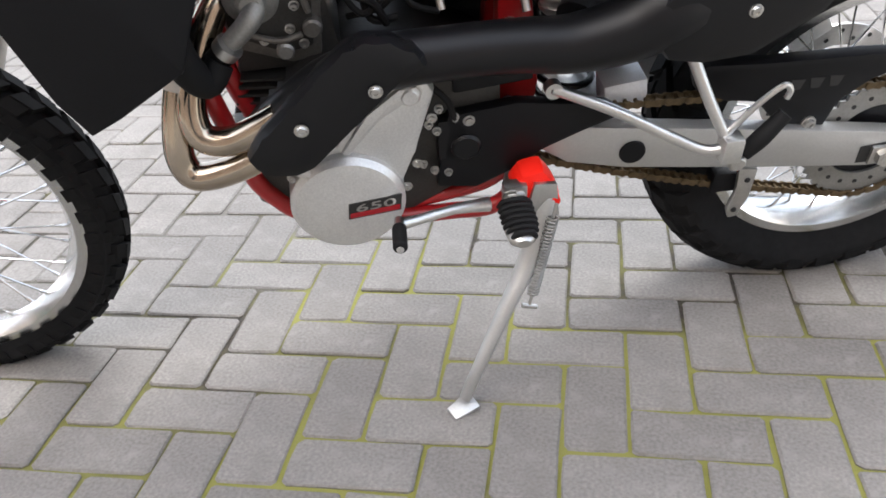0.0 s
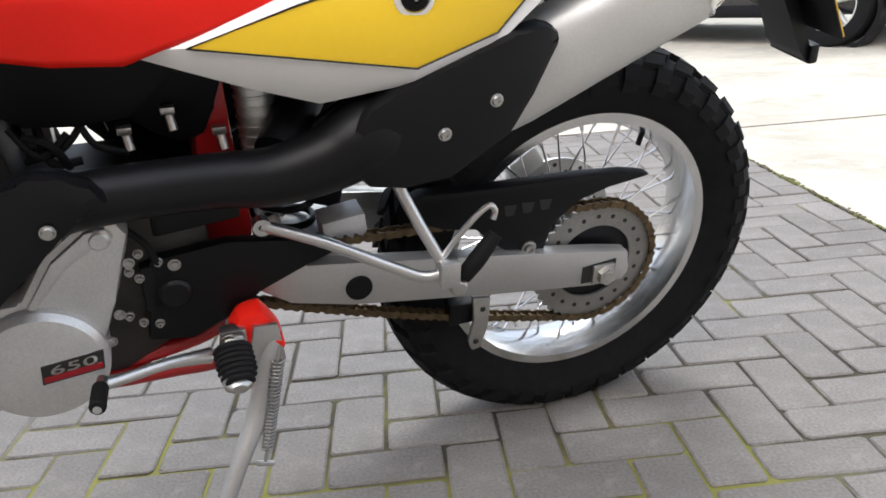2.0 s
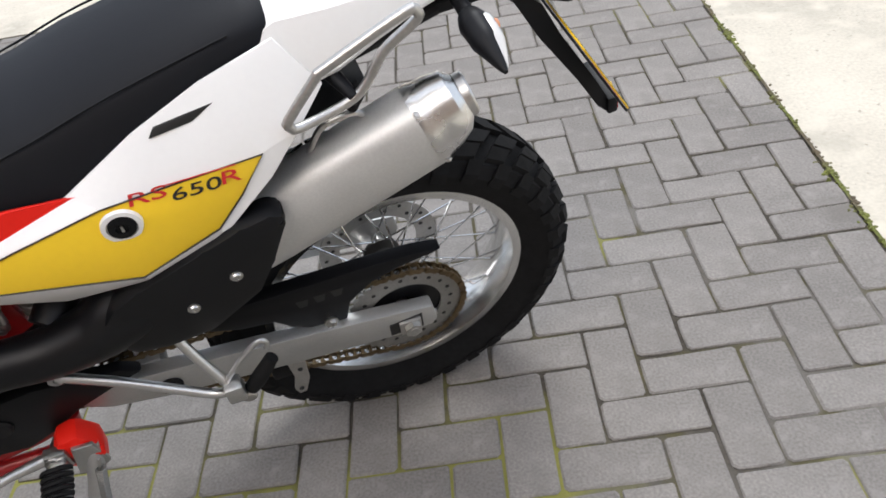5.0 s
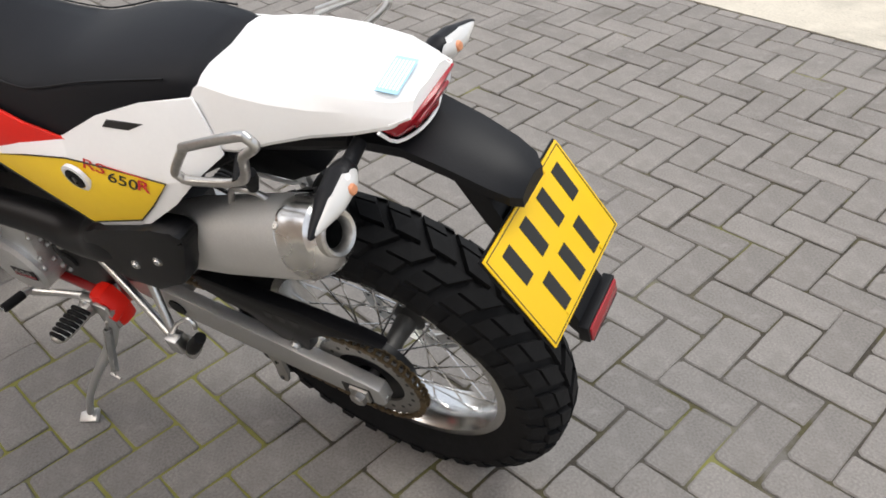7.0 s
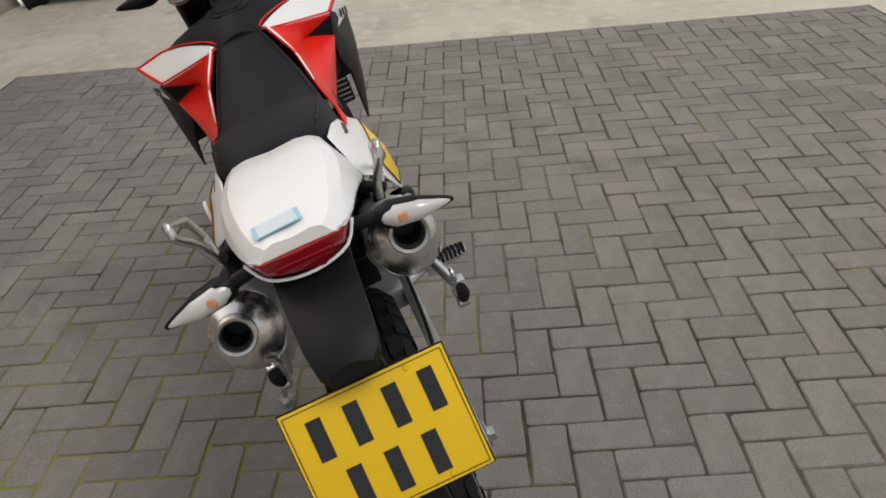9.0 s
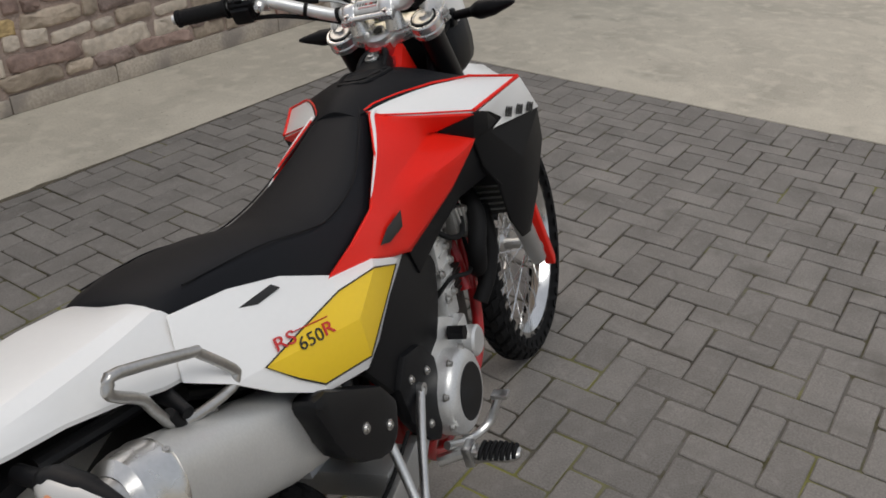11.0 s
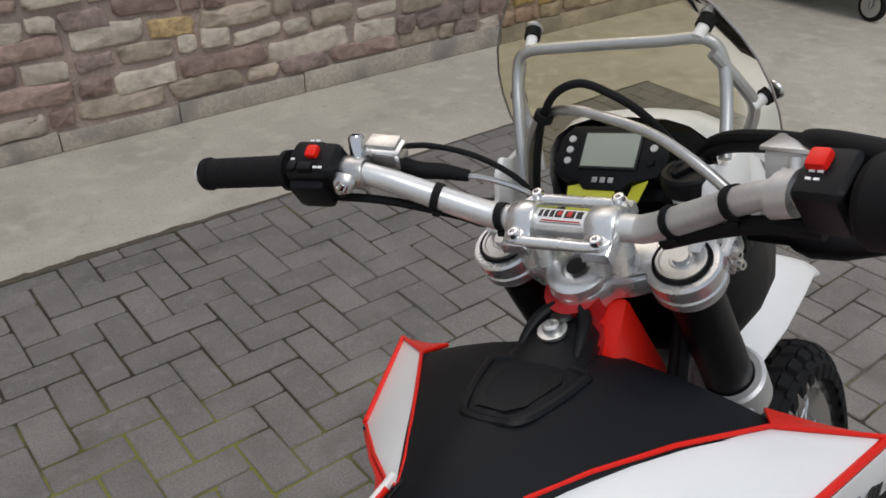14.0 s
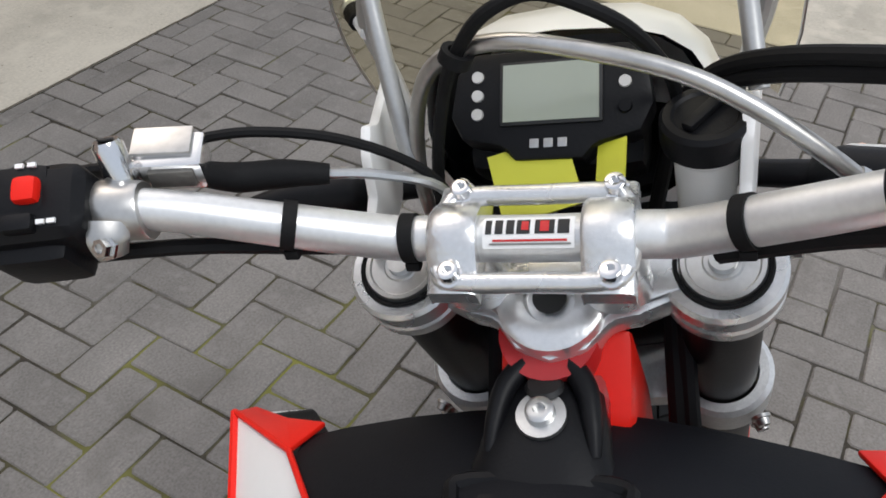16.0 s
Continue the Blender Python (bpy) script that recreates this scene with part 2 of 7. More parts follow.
sn.links.new(tr.outputs[0], mx.inputs[1])
sn.links.new(gl.outputs[0], mx.inputs[2])
sn.links.new(mx.outputs[0], sn.nodes["Material Output"].inputs[0])


# ---- mesh helpers ----
def part(name, bm, mat, parent=None, label="", smooth=35):
    """Links a bmesh as one mesh object under a thing or a part."""
    bmesh.ops.recalc_face_normals(bm, faces=bm.faces)
    me = bpy.data.meshes.new(name)
    lim = radians(smooth)
    for f in bm.faces:
        f.smooth = smooth > 0
    for e in bm.edges:
        if len(e.link_faces) == 2 and e.calc_face_angle(0) > lim:
            e.smooth = False
    bm.to_mesh(me)
    bm.free()
    for m in (mat if isinstance(mat, (list, tuple)) else (mat,)):
        me.materials.append(m)
    ob = new(name, me)
    ob.parent = parent
    if label:
        ob["label"] = label
    return ob


def empty(name, m, label, category, group="", kind=""):
    ob = new(name)
    ob.matrix_basis = m
    ob.empty_display_size = 0.1
    return tagged(ob, label, category, group, kind)


def join(*bms):
    """Puts several bmeshes into the first."""
    a = bms[0]
    for b in bms[1:]:
        me = bpy.data.meshes.new("tmp")
        b.to_mesh(me)
        b.free()
        a.from_mesh(me)
        bpy.data.meshes.remove(me)
    return a


def spline(pts, n=6, closed=False):
    """Points of a Catmull-Rom curve through pts."""
    p = [Vector(q) for q in pts]
    if n < 2 or len(p) < 3:
        return p
    out, last = [], len(p) if closed else len(p) - 1
    for i in range(last):
        a, b, c, d = (p[(i + k) % len(p)] if closed else p[max(0, min(len(p) - 1, i + k))] for k in (-1, 0, 1, 2))
        for j in range(n):
            t = j / n
            out.append(0.5 * ((2 * b) + (c - a) * t + (2 * a - 5 * b + 4 * c - d) * t * t + (3 * b - a - 3 * c + d) * t ** 3))
    return out if closed else out + [p[-1]]


def tube(pts, r, seg=12, n=6, closed=False, flat=1.0, caps=True):
    """A round bar along a curve; r is one radius or one at each given point."""
    c = spline(pts, n, closed)
    k = len(pts)
    rs = [r] * len(c) if not isinstance(r, (list, tuple)) else [float(np.interp(i / (len(c) - 1) * (k - 1), range(k), r)) for i in range(len(c))]
    bm = bmesh.new()
    rings, up = [], None
    for i, q in enumerate(c):
        d = (c[(i + 1) % len(c)] - c[i - 1]) if closed else (c[min(i + 1, len(c) - 1)] - c[max(i - 1, 0)])
        d.normalize()
        if up is None:
            up = d.orthogonal().normalized()
        up = (up - d * up.dot(d)).normalized()
        side = d.cross(up)
        rings.append([bm.verts.new(q + rs[i] * (up * math.cos(a) * flat + side * math.sin(a))) for a in (2 * math.pi * s / seg for s in range(seg))])
    for i in range(len(rings) - (0 if closed else 1)):
        a, b = rings[i], rings[(i + 1) % len(rings)]
        for s in range(seg):
            bm.faces.new((a[s], a[(s + 1) % seg], b[(s + 1) % seg], b[s]))
    if caps and not closed:
        bm.faces.new(rings[0][::-1])
        bm.faces.new(rings[-1])
    return bm


def rod(a, b, r, seg=12, r2=None, bevel=0.0):
    a, b = Vector(a), Vector(b)
    r2 = r if r2 is None else r2
    if bevel:
        d = (b - a).normalized() * bevel
        return tube([a, a + d, b - d, b], [r - bevel, r, r2, r2 - bevel], seg, 1)
    return tube([a, b], [r, r2], seg, 1)


def lathe(profile, centre, axis, seg=48, closed=False):
    """Turns (along, radius) pairs about an axis through centre."""
    axis = Vector(axis).normalized()
    u = axis.orthogonal().normalized()
    if abs(axis.y) > 0.9:
        u = Vector((0, 0, 1))
    w = axis.cross(u)
    bm = bmesh.new()
    rings = []
    for k in range(seg):
        a = 2 * math.pi * k / seg
        d = u * math.cos(a) + w * math.sin(a)
        rings.append([bm.verts.new(Vector(centre) + axis * s + d * r) for s, r in profile])
    m = len(profile)
    for k in range(seg):
        p, q = rings[k], rings[(k + 1) % seg]
        for j in range(m if closed else m - 1):
            bm.faces.new((p[j], p[(j + 1) % m], q[(j + 1) % m], q[j]))
    bmesh.ops.remove_doubles(bm, verts=bm.verts, dist=1e-6)
    return bm


def slab(outline, y0, y1, bevel=0.002, shift=None, holes=()):
    """A plate cut to an (x, z) outline, between two y; shift bends it: y += shift(x, z)."""
    bm = bmesh.new()
    vs = [bm.verts.new((x, y0, z)) for x, z in outline]
    f = bm.faces.new(vs)
    r = bmesh.ops.extrude_face_region(bm, geom=[f])
    bmesh.ops.translate(bm, vec=(0, y1 - y0, 0), verts=[v for v in r["geom"] if isinstance(v, bmesh.types.BMVert)])
    bmesh.ops.recalc_face_normals(bm, faces=bm.faces)
    if bevel:
        bmesh.ops.bevel(bm, geom=list(bm.edges), offset=bevel, segments=2, affect='EDGES', profile=0.6)
    if shift:
        bmesh.ops.triangulate(bm, faces=[f for f in bm.faces if len(f.verts) > 4])
        for v in bm.verts:
            v.co.y += shift(v.co.x, v.co.z)
    return bm


def box(centre, size, bevel=0.003, turn=None, seg=2):
    bm = bmesh.new()
    bmesh.ops.create_cube(bm, size=1)
    for v in bm.verts:
        v.co = Vector((v.co.x * size[0], v.co.y * size[1], v.co.z * size[2]))
    if bevel:
        bmesh.ops.bevel(bm, geom=list(bm.edges), offset=bevel, segments=seg, affect='EDGES', profile=0.6)
    m = Matrix.Translation(centre) @ (turn or Matrix())
    bm.transform(m)
    return bm


def loft(sections, caps=True, closed=True):
    """Skins rings of equal count."""
    bm = bmesh.new()
    rings = [[bm.verts.new(p) for p in s] for s in sections]
    m = len(rings[0])
    for a, b in zip(rings, rings[1:]):
        for j in range(m if closed else m - 1):
            bm.faces.new((a[j], a[(j + 1) % m], b[(j + 1) % m], b[j]))
    if caps and closed:
        bm.faces.new(rings[0][::-1])
        bm.faces.new(rings[-1])
    return bm


def shell(verts, faces, thick=0.003, sub=0, inward=(0, -1, 0), crease=12):
    """A moulded panel: a faceted skin with thickness, its creases softened."""
    bm = bmesh.new()
    vs = [bm.verts.new(v) for v in verts]
    for f in faces:
        bm.faces.new([vs[i] for i in f])
    bmesh.ops.recalc_face_normals(bm, faces=bm.faces)
    if sub:
        bmesh.ops.subdivide_edges(bm, edges=list(bm.edges), cuts=sub, use_grid_fill=True, smooth=0.0)
    r = bmesh.ops.extrude_face_region(bm, geom=list(bm.faces))
    bmesh.ops.translate(bm, vec=Vector(inward) * thick, verts=[v for v in r["geom"] if isinstance(v, bmesh.types.BMVert)])
    bmesh.ops.recalc_face_normals(bm, faces=bm.faces)
    edges = [e for e in bm.edges if len(e.link_faces) == 2 and e.calc_face_angle(0) > radians(crease)]
    bmesh.ops.bevel(bm, geom=edges, offset=min(0.004, thick * 0.6), segments=2, affect='EDGES', profile=0.5, clamp_overlap=True)
    return bm


def moulded(verts, faces, side, soft):
    """A softly curved moulding: a skin with a held outline and half-held creases along soft."""
    bm = bmesh.new()
    ce, cv = bm.edges.layers.float.new("crease_edge"), bm.verts.layers.float.new("crease_vert")
    vs = [bm.verts.new(v) for v in verts]
    for f in faces:
        bm.faces.new([vs[i] for i in f])
    bmesh.ops.recalc_face_normals(bm, faces=bm.faces)
    if sum(f.normal.y * f.calc_area() for f in bm.faces) * side < 0:
        bmesh.ops.reverse_faces(bm, faces=bm.faces)
    for e in bm.edges:
        if e.is_boundary:
            e[ce] = 1.0
            for v in e.verts:
                v[cv] = 1.0
    for a, b in soft:
        e = bm.edges.get((vs[a], vs[b]))
        if e:
            e[ce] = 0.55
    return bm


def flip(bm, s):
    """Mirrors a bmesh to the other side of the machine where s is -1."""
    if s < 0:
        bm.transform(Matrix.Diagonal((1, -1, 1, 1)))
        bmesh.ops.reverse_faces(bm, faces=bm.faces)
    return bm


def bolt(at, axis, r=0.007, h=0.005, mat=None, parent=None, name="bolt"):
    a = Vector(axis).normalized()
    return part(name, lathe([(0, 0), (0, r * 1.25), (h * 0.35, r * 1.25), (h * 0.4, r), (h, r * 0.8), (h, r * 0.4), (h * 0.6, r * 0.38), (h * 0.6, 0)], at, a, 12), mat or STEEL, parent)


def letters(text, width, height, depth, mat, m, parent, name="lettering", label=""):
    """Raised slanted lettering in the built-in font, drawn to a given width and height."""
    cu = bpy.data.curves.new("txt", 'FONT')
    cu.body, cu.size, cu.extrude, cu.align_x, cu.align_y = text, 1.0, 0.0, 'CENTER', 'CENTER'
    cu.resolution_u, cu.offset = 3, 0.004
    ob = bpy.data.objects.new("txt", cu)
    scene.collection.objects.link(ob)
    me = bpy.data.meshes.new_from_object(ob.evaluated_get(bpy.context.evaluated_depsgraph_get()))
    bpy.data.objects.remove(ob)
    bm = bmesh.new()
    bm.from_mesh(me)
    bpy.data.meshes.remove(me)
    xs, ys = [v.co.x for v in bm.verts], [v.co.y for v in bm.verts]
    kx, ky = width / (max(xs) - min(xs)), height / (max(ys) - min(ys))
    for v in bm.verts:
        y = (v.co.y - (max(ys) + min(ys)) / 2) * ky
        v.co = ((v.co.x - (max(xs) + min(xs)) / 2) * kx + 0.2 * y, y, 0)
    r = bmesh.ops.extrude_face_region(bm, geom=list(bm.faces))
    bmesh.ops.translate(bm, vec=(0, 0, depth), verts=[v for v in r["geom"] if isinstance(v, bmesh.types.BMVert)])
    bmesh.ops.recalc_face_normals(bm, faces=bm.faces)
    bm.transform(m)
    return part(name, bm, mat, parent, label, smooth=0)


def basis(origin, xdir, ydir):
    """A frame with x along xdir and y near ydir."""
    x = Vector(xdir).normalized()
    z = x.cross(Vector(ydir)).normalized()
    y = z.cross(x)
    return Matrix(((x.x, y.x, z.x, origin[0]), (x.y, y.y, z.y, origin[1]), (x.z, y.z, z.z, origin[2]), (0, 0, 0, 1)))


# ---- the yard ----
U = 0.1035                                   # block module: half a block with its joint
X0, X1, Y0, Y1 = -3.43, 1.56, -2.45, 2.75    # the paved rectangle


def ground_sheet():
    """One sheet to the horizon: concrete all round, dropped to the joint bed within the paved rectangle."""
    bm = bmesh.new()
    xs = [-400, -60, -12, X0 - 0.004, X0, X1, X1 + 0.004, 12, 60, 400]
    ys = [-400, -60, -12, Y0 - 0.004, Y0, Y1, Y1 + 0.004, 12, 60, 400]
    grid = [[bm.verts.new((x, y, -0.0048 if X0 <= x <= X1 and Y0 <= y <= Y1 else 0.0)) for y in ys] for x in xs]
    for i in range(len(xs) - 1):
        for j in range(len(ys) - 1):
            f = bm.faces.new((grid[i][j], grid[i + 1][j], grid[i + 1][j + 1], grid[i][j + 1]))
            f.material_index = 1 if xs[i] == X0 and ys[j] == Y0 else 0
    return part("ground", bm, [CONCRETE, BED], smooth=0)


ground = tagged(ground_sheet(), "pale weathered concrete yard with a sunken sandy bed under the blocks", "ground", kind="structure")



# ---- the motorcycle: x forward, y to its left, z up, leaning on its side stand ----
BIKE = Matrix(((-0.9613, 0.2672, 0.0678, 0.4381), (-0.2756, -0.9317, -0.2366, 0.2813), (0.0, -0.2462, 0.9692, 0.0), (0, 0, 0, 1)))
moto = empty("motorcycle", BIKE, "red, white and black dual-sport motorcycle leaning on its side stand", "motorcycle")
RZ = 0.355                                    # height of the rear wheel centre
FZ = 0.338                                    # height of the front wheel centre
FX = 1.572                                    # front axle


def wheel(name, cx, cz, r_tyre, half, r_rim, rim_half, spokes, hub_r, hub_half, knobs, chevron, parent):
    """Tyre with real tread blocks, rim with flanges, hub, and wire spokes."""
    c = (cx, 0, cz)
    hub = part(name, lathe([(-hub_half, 0.012), (-hub_half, hub_r), (-hub_half + 0.006, hub_r), (-hub_half + 0.014, hub_r * 0.62), (0, hub_r * 0.52), (hub_half - 0.014, hub_r * 0.62), (hub_half - 0.006, hub_r), (hub_half, hub_r), (hub_half, 0.012)], c, (0, 1, 0), 40), CASE_DARK if cx < 1 else ALU, parent, "spoked wheel with a block-tread tyre")
    carc = r_tyre - 0.011
    prof = [(-rim_half * 0.9, r_rim - 0.012), (-rim_half, r_rim + 0.004), (-half * 0.92, r_rim + (carc - r_rim) * 0.35), (-half, r_rim + (carc - r_rim) * 0.6), (-half * 0.86, carc - 0.018), (-half * 0.5, carc - 0.004), (0, carc),
            (half * 0.5, carc - 0.004), (half * 0.86, carc - 0.018), (half, r_rim + (carc - r_rim) * 0.6), (half * 0.92, r_rim + (carc - r_rim) * 0.35), (rim_half, r_rim + 0.004), (rim_half * 0.9, r_rim - 0.012)]
    tyre = lathe(prof, c, (0, 1, 0), 96)
    part("tyre", tyre, TYRE, hub, "black block-tread rubber tyre", smooth=30)

    def block(a0, a1, skew, y0, y1, top, base):
        """The mesh of one tread block, about the axle: between two angles and two widths, leaning with the crown."""
        v = []
        for rad, sh in ((base, 0.0), (top, 0.06)):
            for (aa, yy) in ((a0 + sh * (a1 - a0), y0), (a1 - sh * (a1 - a0), y0), (a1 - sh * (a1 - a0) + skew, y1), (a0 + sh * (a1 - a0) + skew, y1)):
                rr = rad - (abs(yy) / half) ** 3.2 * 0.034
                v.append((rr * math.sin(aa), yy, rr * math.cos(aa)))
        me = bpy.data.meshes.new("tread_block")
        me.from_pydata(v, [], [(0, 1, 2, 3), (7, 6, 5, 4)] + [(i, 4 + i, 4 + (i + 1) % 4, (i + 1) % 4) for i in range(4)])
        me.materials.append(TYRE)
        return me
    step = 2 * math.pi / knobs
    for s in (-1, 1):
        o = 0.5 * step if s > 0 else 0
        meshes = (block(o, o + step * 0.74, step * chevron, s * half * 0.06, s * half * 0.47, r_tyre, carc - 0.006),
                  block(o + step * (0.12 + chevron), o + step * (0.80 + chevron), step * chevron * 0.5, s * half * 0.53, s * half * 0.80, r_tyre, carc - 0.008),
                  block(o + step * (0.02 + chevron), o + step * (0.55 + chevron), step * 0.1, s * half * 0.83, s * half * 1.04, r_tyre - 0.002, carc - 0.012))
        for me in meshes:
            for k in range(knobs):
                ob = new("tread_block", me)
                ob.matrix_basis = Matrix.Translation(c) @ Matrix.Rotation(k * step, 4, 'Y')
                ob.parent = hub
    t = 0.004
    rp = [(-rim_half, r_rim + 0.006), (-rim_half + t, r_rim + 0.006), (-rim_half + t, r_rim - 0.008), (-rim_half * 0.45, r_rim - 0.013), (0, r_rim - 0.021), (rim_half * 0.45, r_rim - 0.013), (rim_half - t, r_rim - 0.008), (rim_half - t, r_rim + 0.006), (rim_half, r_rim + 0.006),
          (rim_half, r_rim - 0.012), (rim_half * 0.55, r_rim - 0.022), (0, r_rim - 0.030), (-rim_half * 0.55, r_rim - 0.022), (-rim_half, r_rim - 0.012)]
    part("rim", lathe(rp, c, (0, 1, 0), 96, closed=True), RIM, hub, "silver aluminium rim")
    for k in range(spokes):
        s = -1 if k % 2 else 1
        a = 2 * math.pi * k / spokes
        b = a + (0.62 if (k // 2) % 2 else -0.62)
        p0 = Vector((cx + hub_r * 0.95 * math.sin(b), s * (hub_half - 0.004), cz + hub_r * 0.95 * math.cos(b)))
        p1 = Vector((cx + (r_rim - 0.024) * math.sin(a), s * rim_half * 0.12, cz + (r_rim - 0.024) * math.cos(a)))
        d = (p1 - p0).normalized()
        part("spoke", join(rod(p0, p1, 0.0019, 6), rod(p1 - d * 0.017, p1 + d * 0.004, 0.0034, 6)), CHROME, hub)
    return hub


rear = wheel("rear_wheel", 0.0, RZ, 0.357, 0.074, 0.246, 0.047, 36, 0.036, 0.055, 34, 0.42, moto)
front = wheel("front_wheel", FX, FZ, 0.351, 0.047, 0.282, 0.030, 36, 0.030, 0.045, 40, 0.25, moto)
front.matrix_basis = Matrix.Translation((0, -0.008, 0))


def disc(name, cx, cz, y, r, r_in, holes, parent, teeth=0, mat=STEEL, th=0.005):
    """A flat ring with drilled holes; teeth round its edge where it is a sprocket."""
    bm = bmesh.new()
    seg = teeth * 2 if teeth else 72
    vs = []
    for k in range(seg):
        a = 2 * math.pi * k / seg
        ro = r - (0.007 if teeth and k % 2 else 0)
        d = Vector((math.sin(a), 0, math.cos(a)))
        vs.append([bm.verts.new(Vector((cx, y + s, cz)) + d * q) for s, q in ((-th / 2, r_in), (-th / 2, ro), (th / 2, ro), (th / 2, r_in))])
    for k in range(seg):
        a, b = vs[k], vs[(k + 1) % seg]
        for j in range(4):
            bm.faces.new((a[j], a[(j + 1) % 4], b[(j + 1) % 4], b[j]))
    ob = part(name, bm, mat, parent, smooth=20)
    for k in range(holes):
        a = 2 * math.pi * k / holes
        q = r_in + (r - r_in) * (0.35 if k % 2 else 0.7) if not teeth else r - 0.026
        at = (cx + q * math.sin(a), y, cz + q * math.cos(a))
        part("hole", rod(at[:1] + (y - th / 2 - 0.0006,) + at[2:], at[:1] + (y + th / 2 + 0.0006,) + at[2:], 0.0042, 8), INK, ob)
    return ob


sprocket = disc("rear_sprocket", 0.0, RZ, 0.092, 0.114, 0.070, 20, rear, teeth=42, mat=CASE_LIGHT)
part("sprocket_carrier", lathe([(0.05, 0.02), (0.05, 0.072), (0.088, 0.074), (0.088, 0.03)], (0, 0, RZ), (0, 1, 0), 32), BLACK_PAINT, rear)
disc("brake_disc", 0.0, RZ, -0.072, 0.118, 0.078, 24, rear)
disc("brake_disc", FX, FZ, 0.066, 0.150, 0.108, 24, front)
part("valve", tube([(-0.128, 0.0, 0.545), (-0.118, 0.004, 0.515)], 0.005, 8), BLACK, rear)


# chain: brass side plates over rollers, link by link round both sprockets
def chain():
    y, r1, r2, c2 = 0.092, 0.112, 0.036, Vector((0.600, 0, 0.455))
    c1 = Vector((0, 0, RZ))
    path = []
    d = c2 - c1
    L = d.length
    base = math.atan2(d.z, d.x)
    off = math.acos((r1 - r2) / L)
    for a in np.linspace(base + off, base + 2 * math.pi - off, 60):
        path.append(c1 + r1 * Vector((math.cos(a), 0, math.sin(a))))
    for a in np.linspace(base - off, base + off, 16):
        p = c2 + r2 * Vector((math.cos(a), 0, math.sin(a)))
        path.append(p)
    path.append(path[0])
    seg = [0.0]
    for a, b in zip(path, path[1:]):
        seg.append(seg[-1] + (b - a).length)
    n = 2 * round(seg[-1] / 0.0159 / 2)
    pts = []
    for k in range(n):
        s = seg[-1] * k / n
        i = max(j for j in range(len(seg)) if seg[j] <= s)
        i = min(i, len(path) - 2)
        p = path[i].lerp(path[i + 1], (s - seg[i]) / max(1e-9, seg[i + 1] - seg[i]))
        run = (s - seg[60]) / (seg[61] - seg[60]) if len(seg) > 61 else -1
        if 0 < (s - seg[59]) and s < seg[60]:
            p = p - Vector((0, 0, 0.012 * math.sin(math.pi * (s - seg[59]) / (seg[60] - seg[59]))))
        pts.append(p + Vector((0, y, 0)))
    v, f = [], []
    for k in range(n):
        a, b = pts[k], pts[(k + 1) % n]
        t = (b - a).normalized()
        u = Vector((-t.z, 0, t.x))
        for s in (-1, 1):
            o = s * (0.0085 if k % 2 else 0.0063)
            prof = [(-0.006, 0), (-0.004, 0.0058), (0.0, 0.0066), (0.5, 0.0046), (1.0, 0.0066), (1.004, 0.0058), (1.006, 0), (1.004, -0.0058), (1.0, -0.0066), (0.5, -0.0046), (0, -0.0066), (-0.004, -0.0058)]
            m = len(v)
            for side in (-0.0009, 0.0009):
                for q, w in prof:
                    l = q * (b - a).length if 0 <= q <= 1 else (q if q < 0 else (b - a).length + q - 1)
                    v.append(tuple(a + t * l + u * w + Vector((0, o + side, 0))))
            c = len(prof)
            f.append(tuple(m + i for i in range(c))[::-1])
            f.append(tuple(m + c + i for i in range(c)))
            f.extend((m + i, m + (i + 1) % c, m + c + (i + 1) % c, m + c + i) for i in range(c))
        m = len(v)
        for side in (-0.010, 0.010):
            for q in range(6):
                v.append(tuple(a + Vector((0.0036 * math.cos(q * math.pi / 3), side, 0.0036 * math.sin(q * math.pi / 3)))))
        f.append(tuple(m + i for i in range(6)))
        f.append(tuple(m + 11 - i for i in range(6)))
        f.extend((m + i, m + 6 + i, m + 6 + (i + 1) % 6, m + (i + 1) % 6) for i in range(6))
    bm = bmesh.new()
    me = bpy.data.meshes.new("tmp")
    me.from_pydata(v, [], f)
    bm.from_mesh(me)
    bpy.data.meshes.remove(me)
    return part("drive_chain", bm, CHAINM, moto, "brass-coloured roller chain", smooth=25)


chain()

# swingarm: two silver box arms, axle blocks and the pivot end under a black guard
for s in (1, -1):
    arm = part("swingarm", flip(slab([(0.575, 0.452), (0.50, 0.474), (0.30, 0.444), (0.02, 0.399), (-0.045, 0.386), (-0.050, 0.345), (-0.040, 0.330), (0.02, 0.330), (0.20, 0.353), (0.43, 0.388), (0.52, 0.412)], 0.100, 0.128, 0.005), s), ALU_SATIN, moto, "silver box-section swingarm")
    part("axle_slot", flip(slab([(0.040, 0.372), (-0.022, 0.378), (-0.022, 0.338), (0.040, 0.340)], 0.1262, 0.1292, 0.0), s), INK, arm)
    part("axle_block", flip(box((0.002, 0.130, RZ), (0.040, 0.010, 0.034), 0.002), s), STEEL, arm)
    part("adjuster_bolt", flip(rod((-0.052, 0.118, 0.352), (-0.030, 0.118, 0.352), 0.006, 6), s), STEEL, arm)
    part("axle_nut", flip(lathe([(0.133, 0.009), (0.133, 0.0165), (0.146, 0.0165), (0.147, 0.009), (0.140, 0.008)], (0, 0, RZ), (0, 1, 0), 6), s), STEEL, arm)
part("rear_axle", rod((0, -0.145, RZ), (0, 0.148, RZ), 0.010, 16), STEEL, moto)
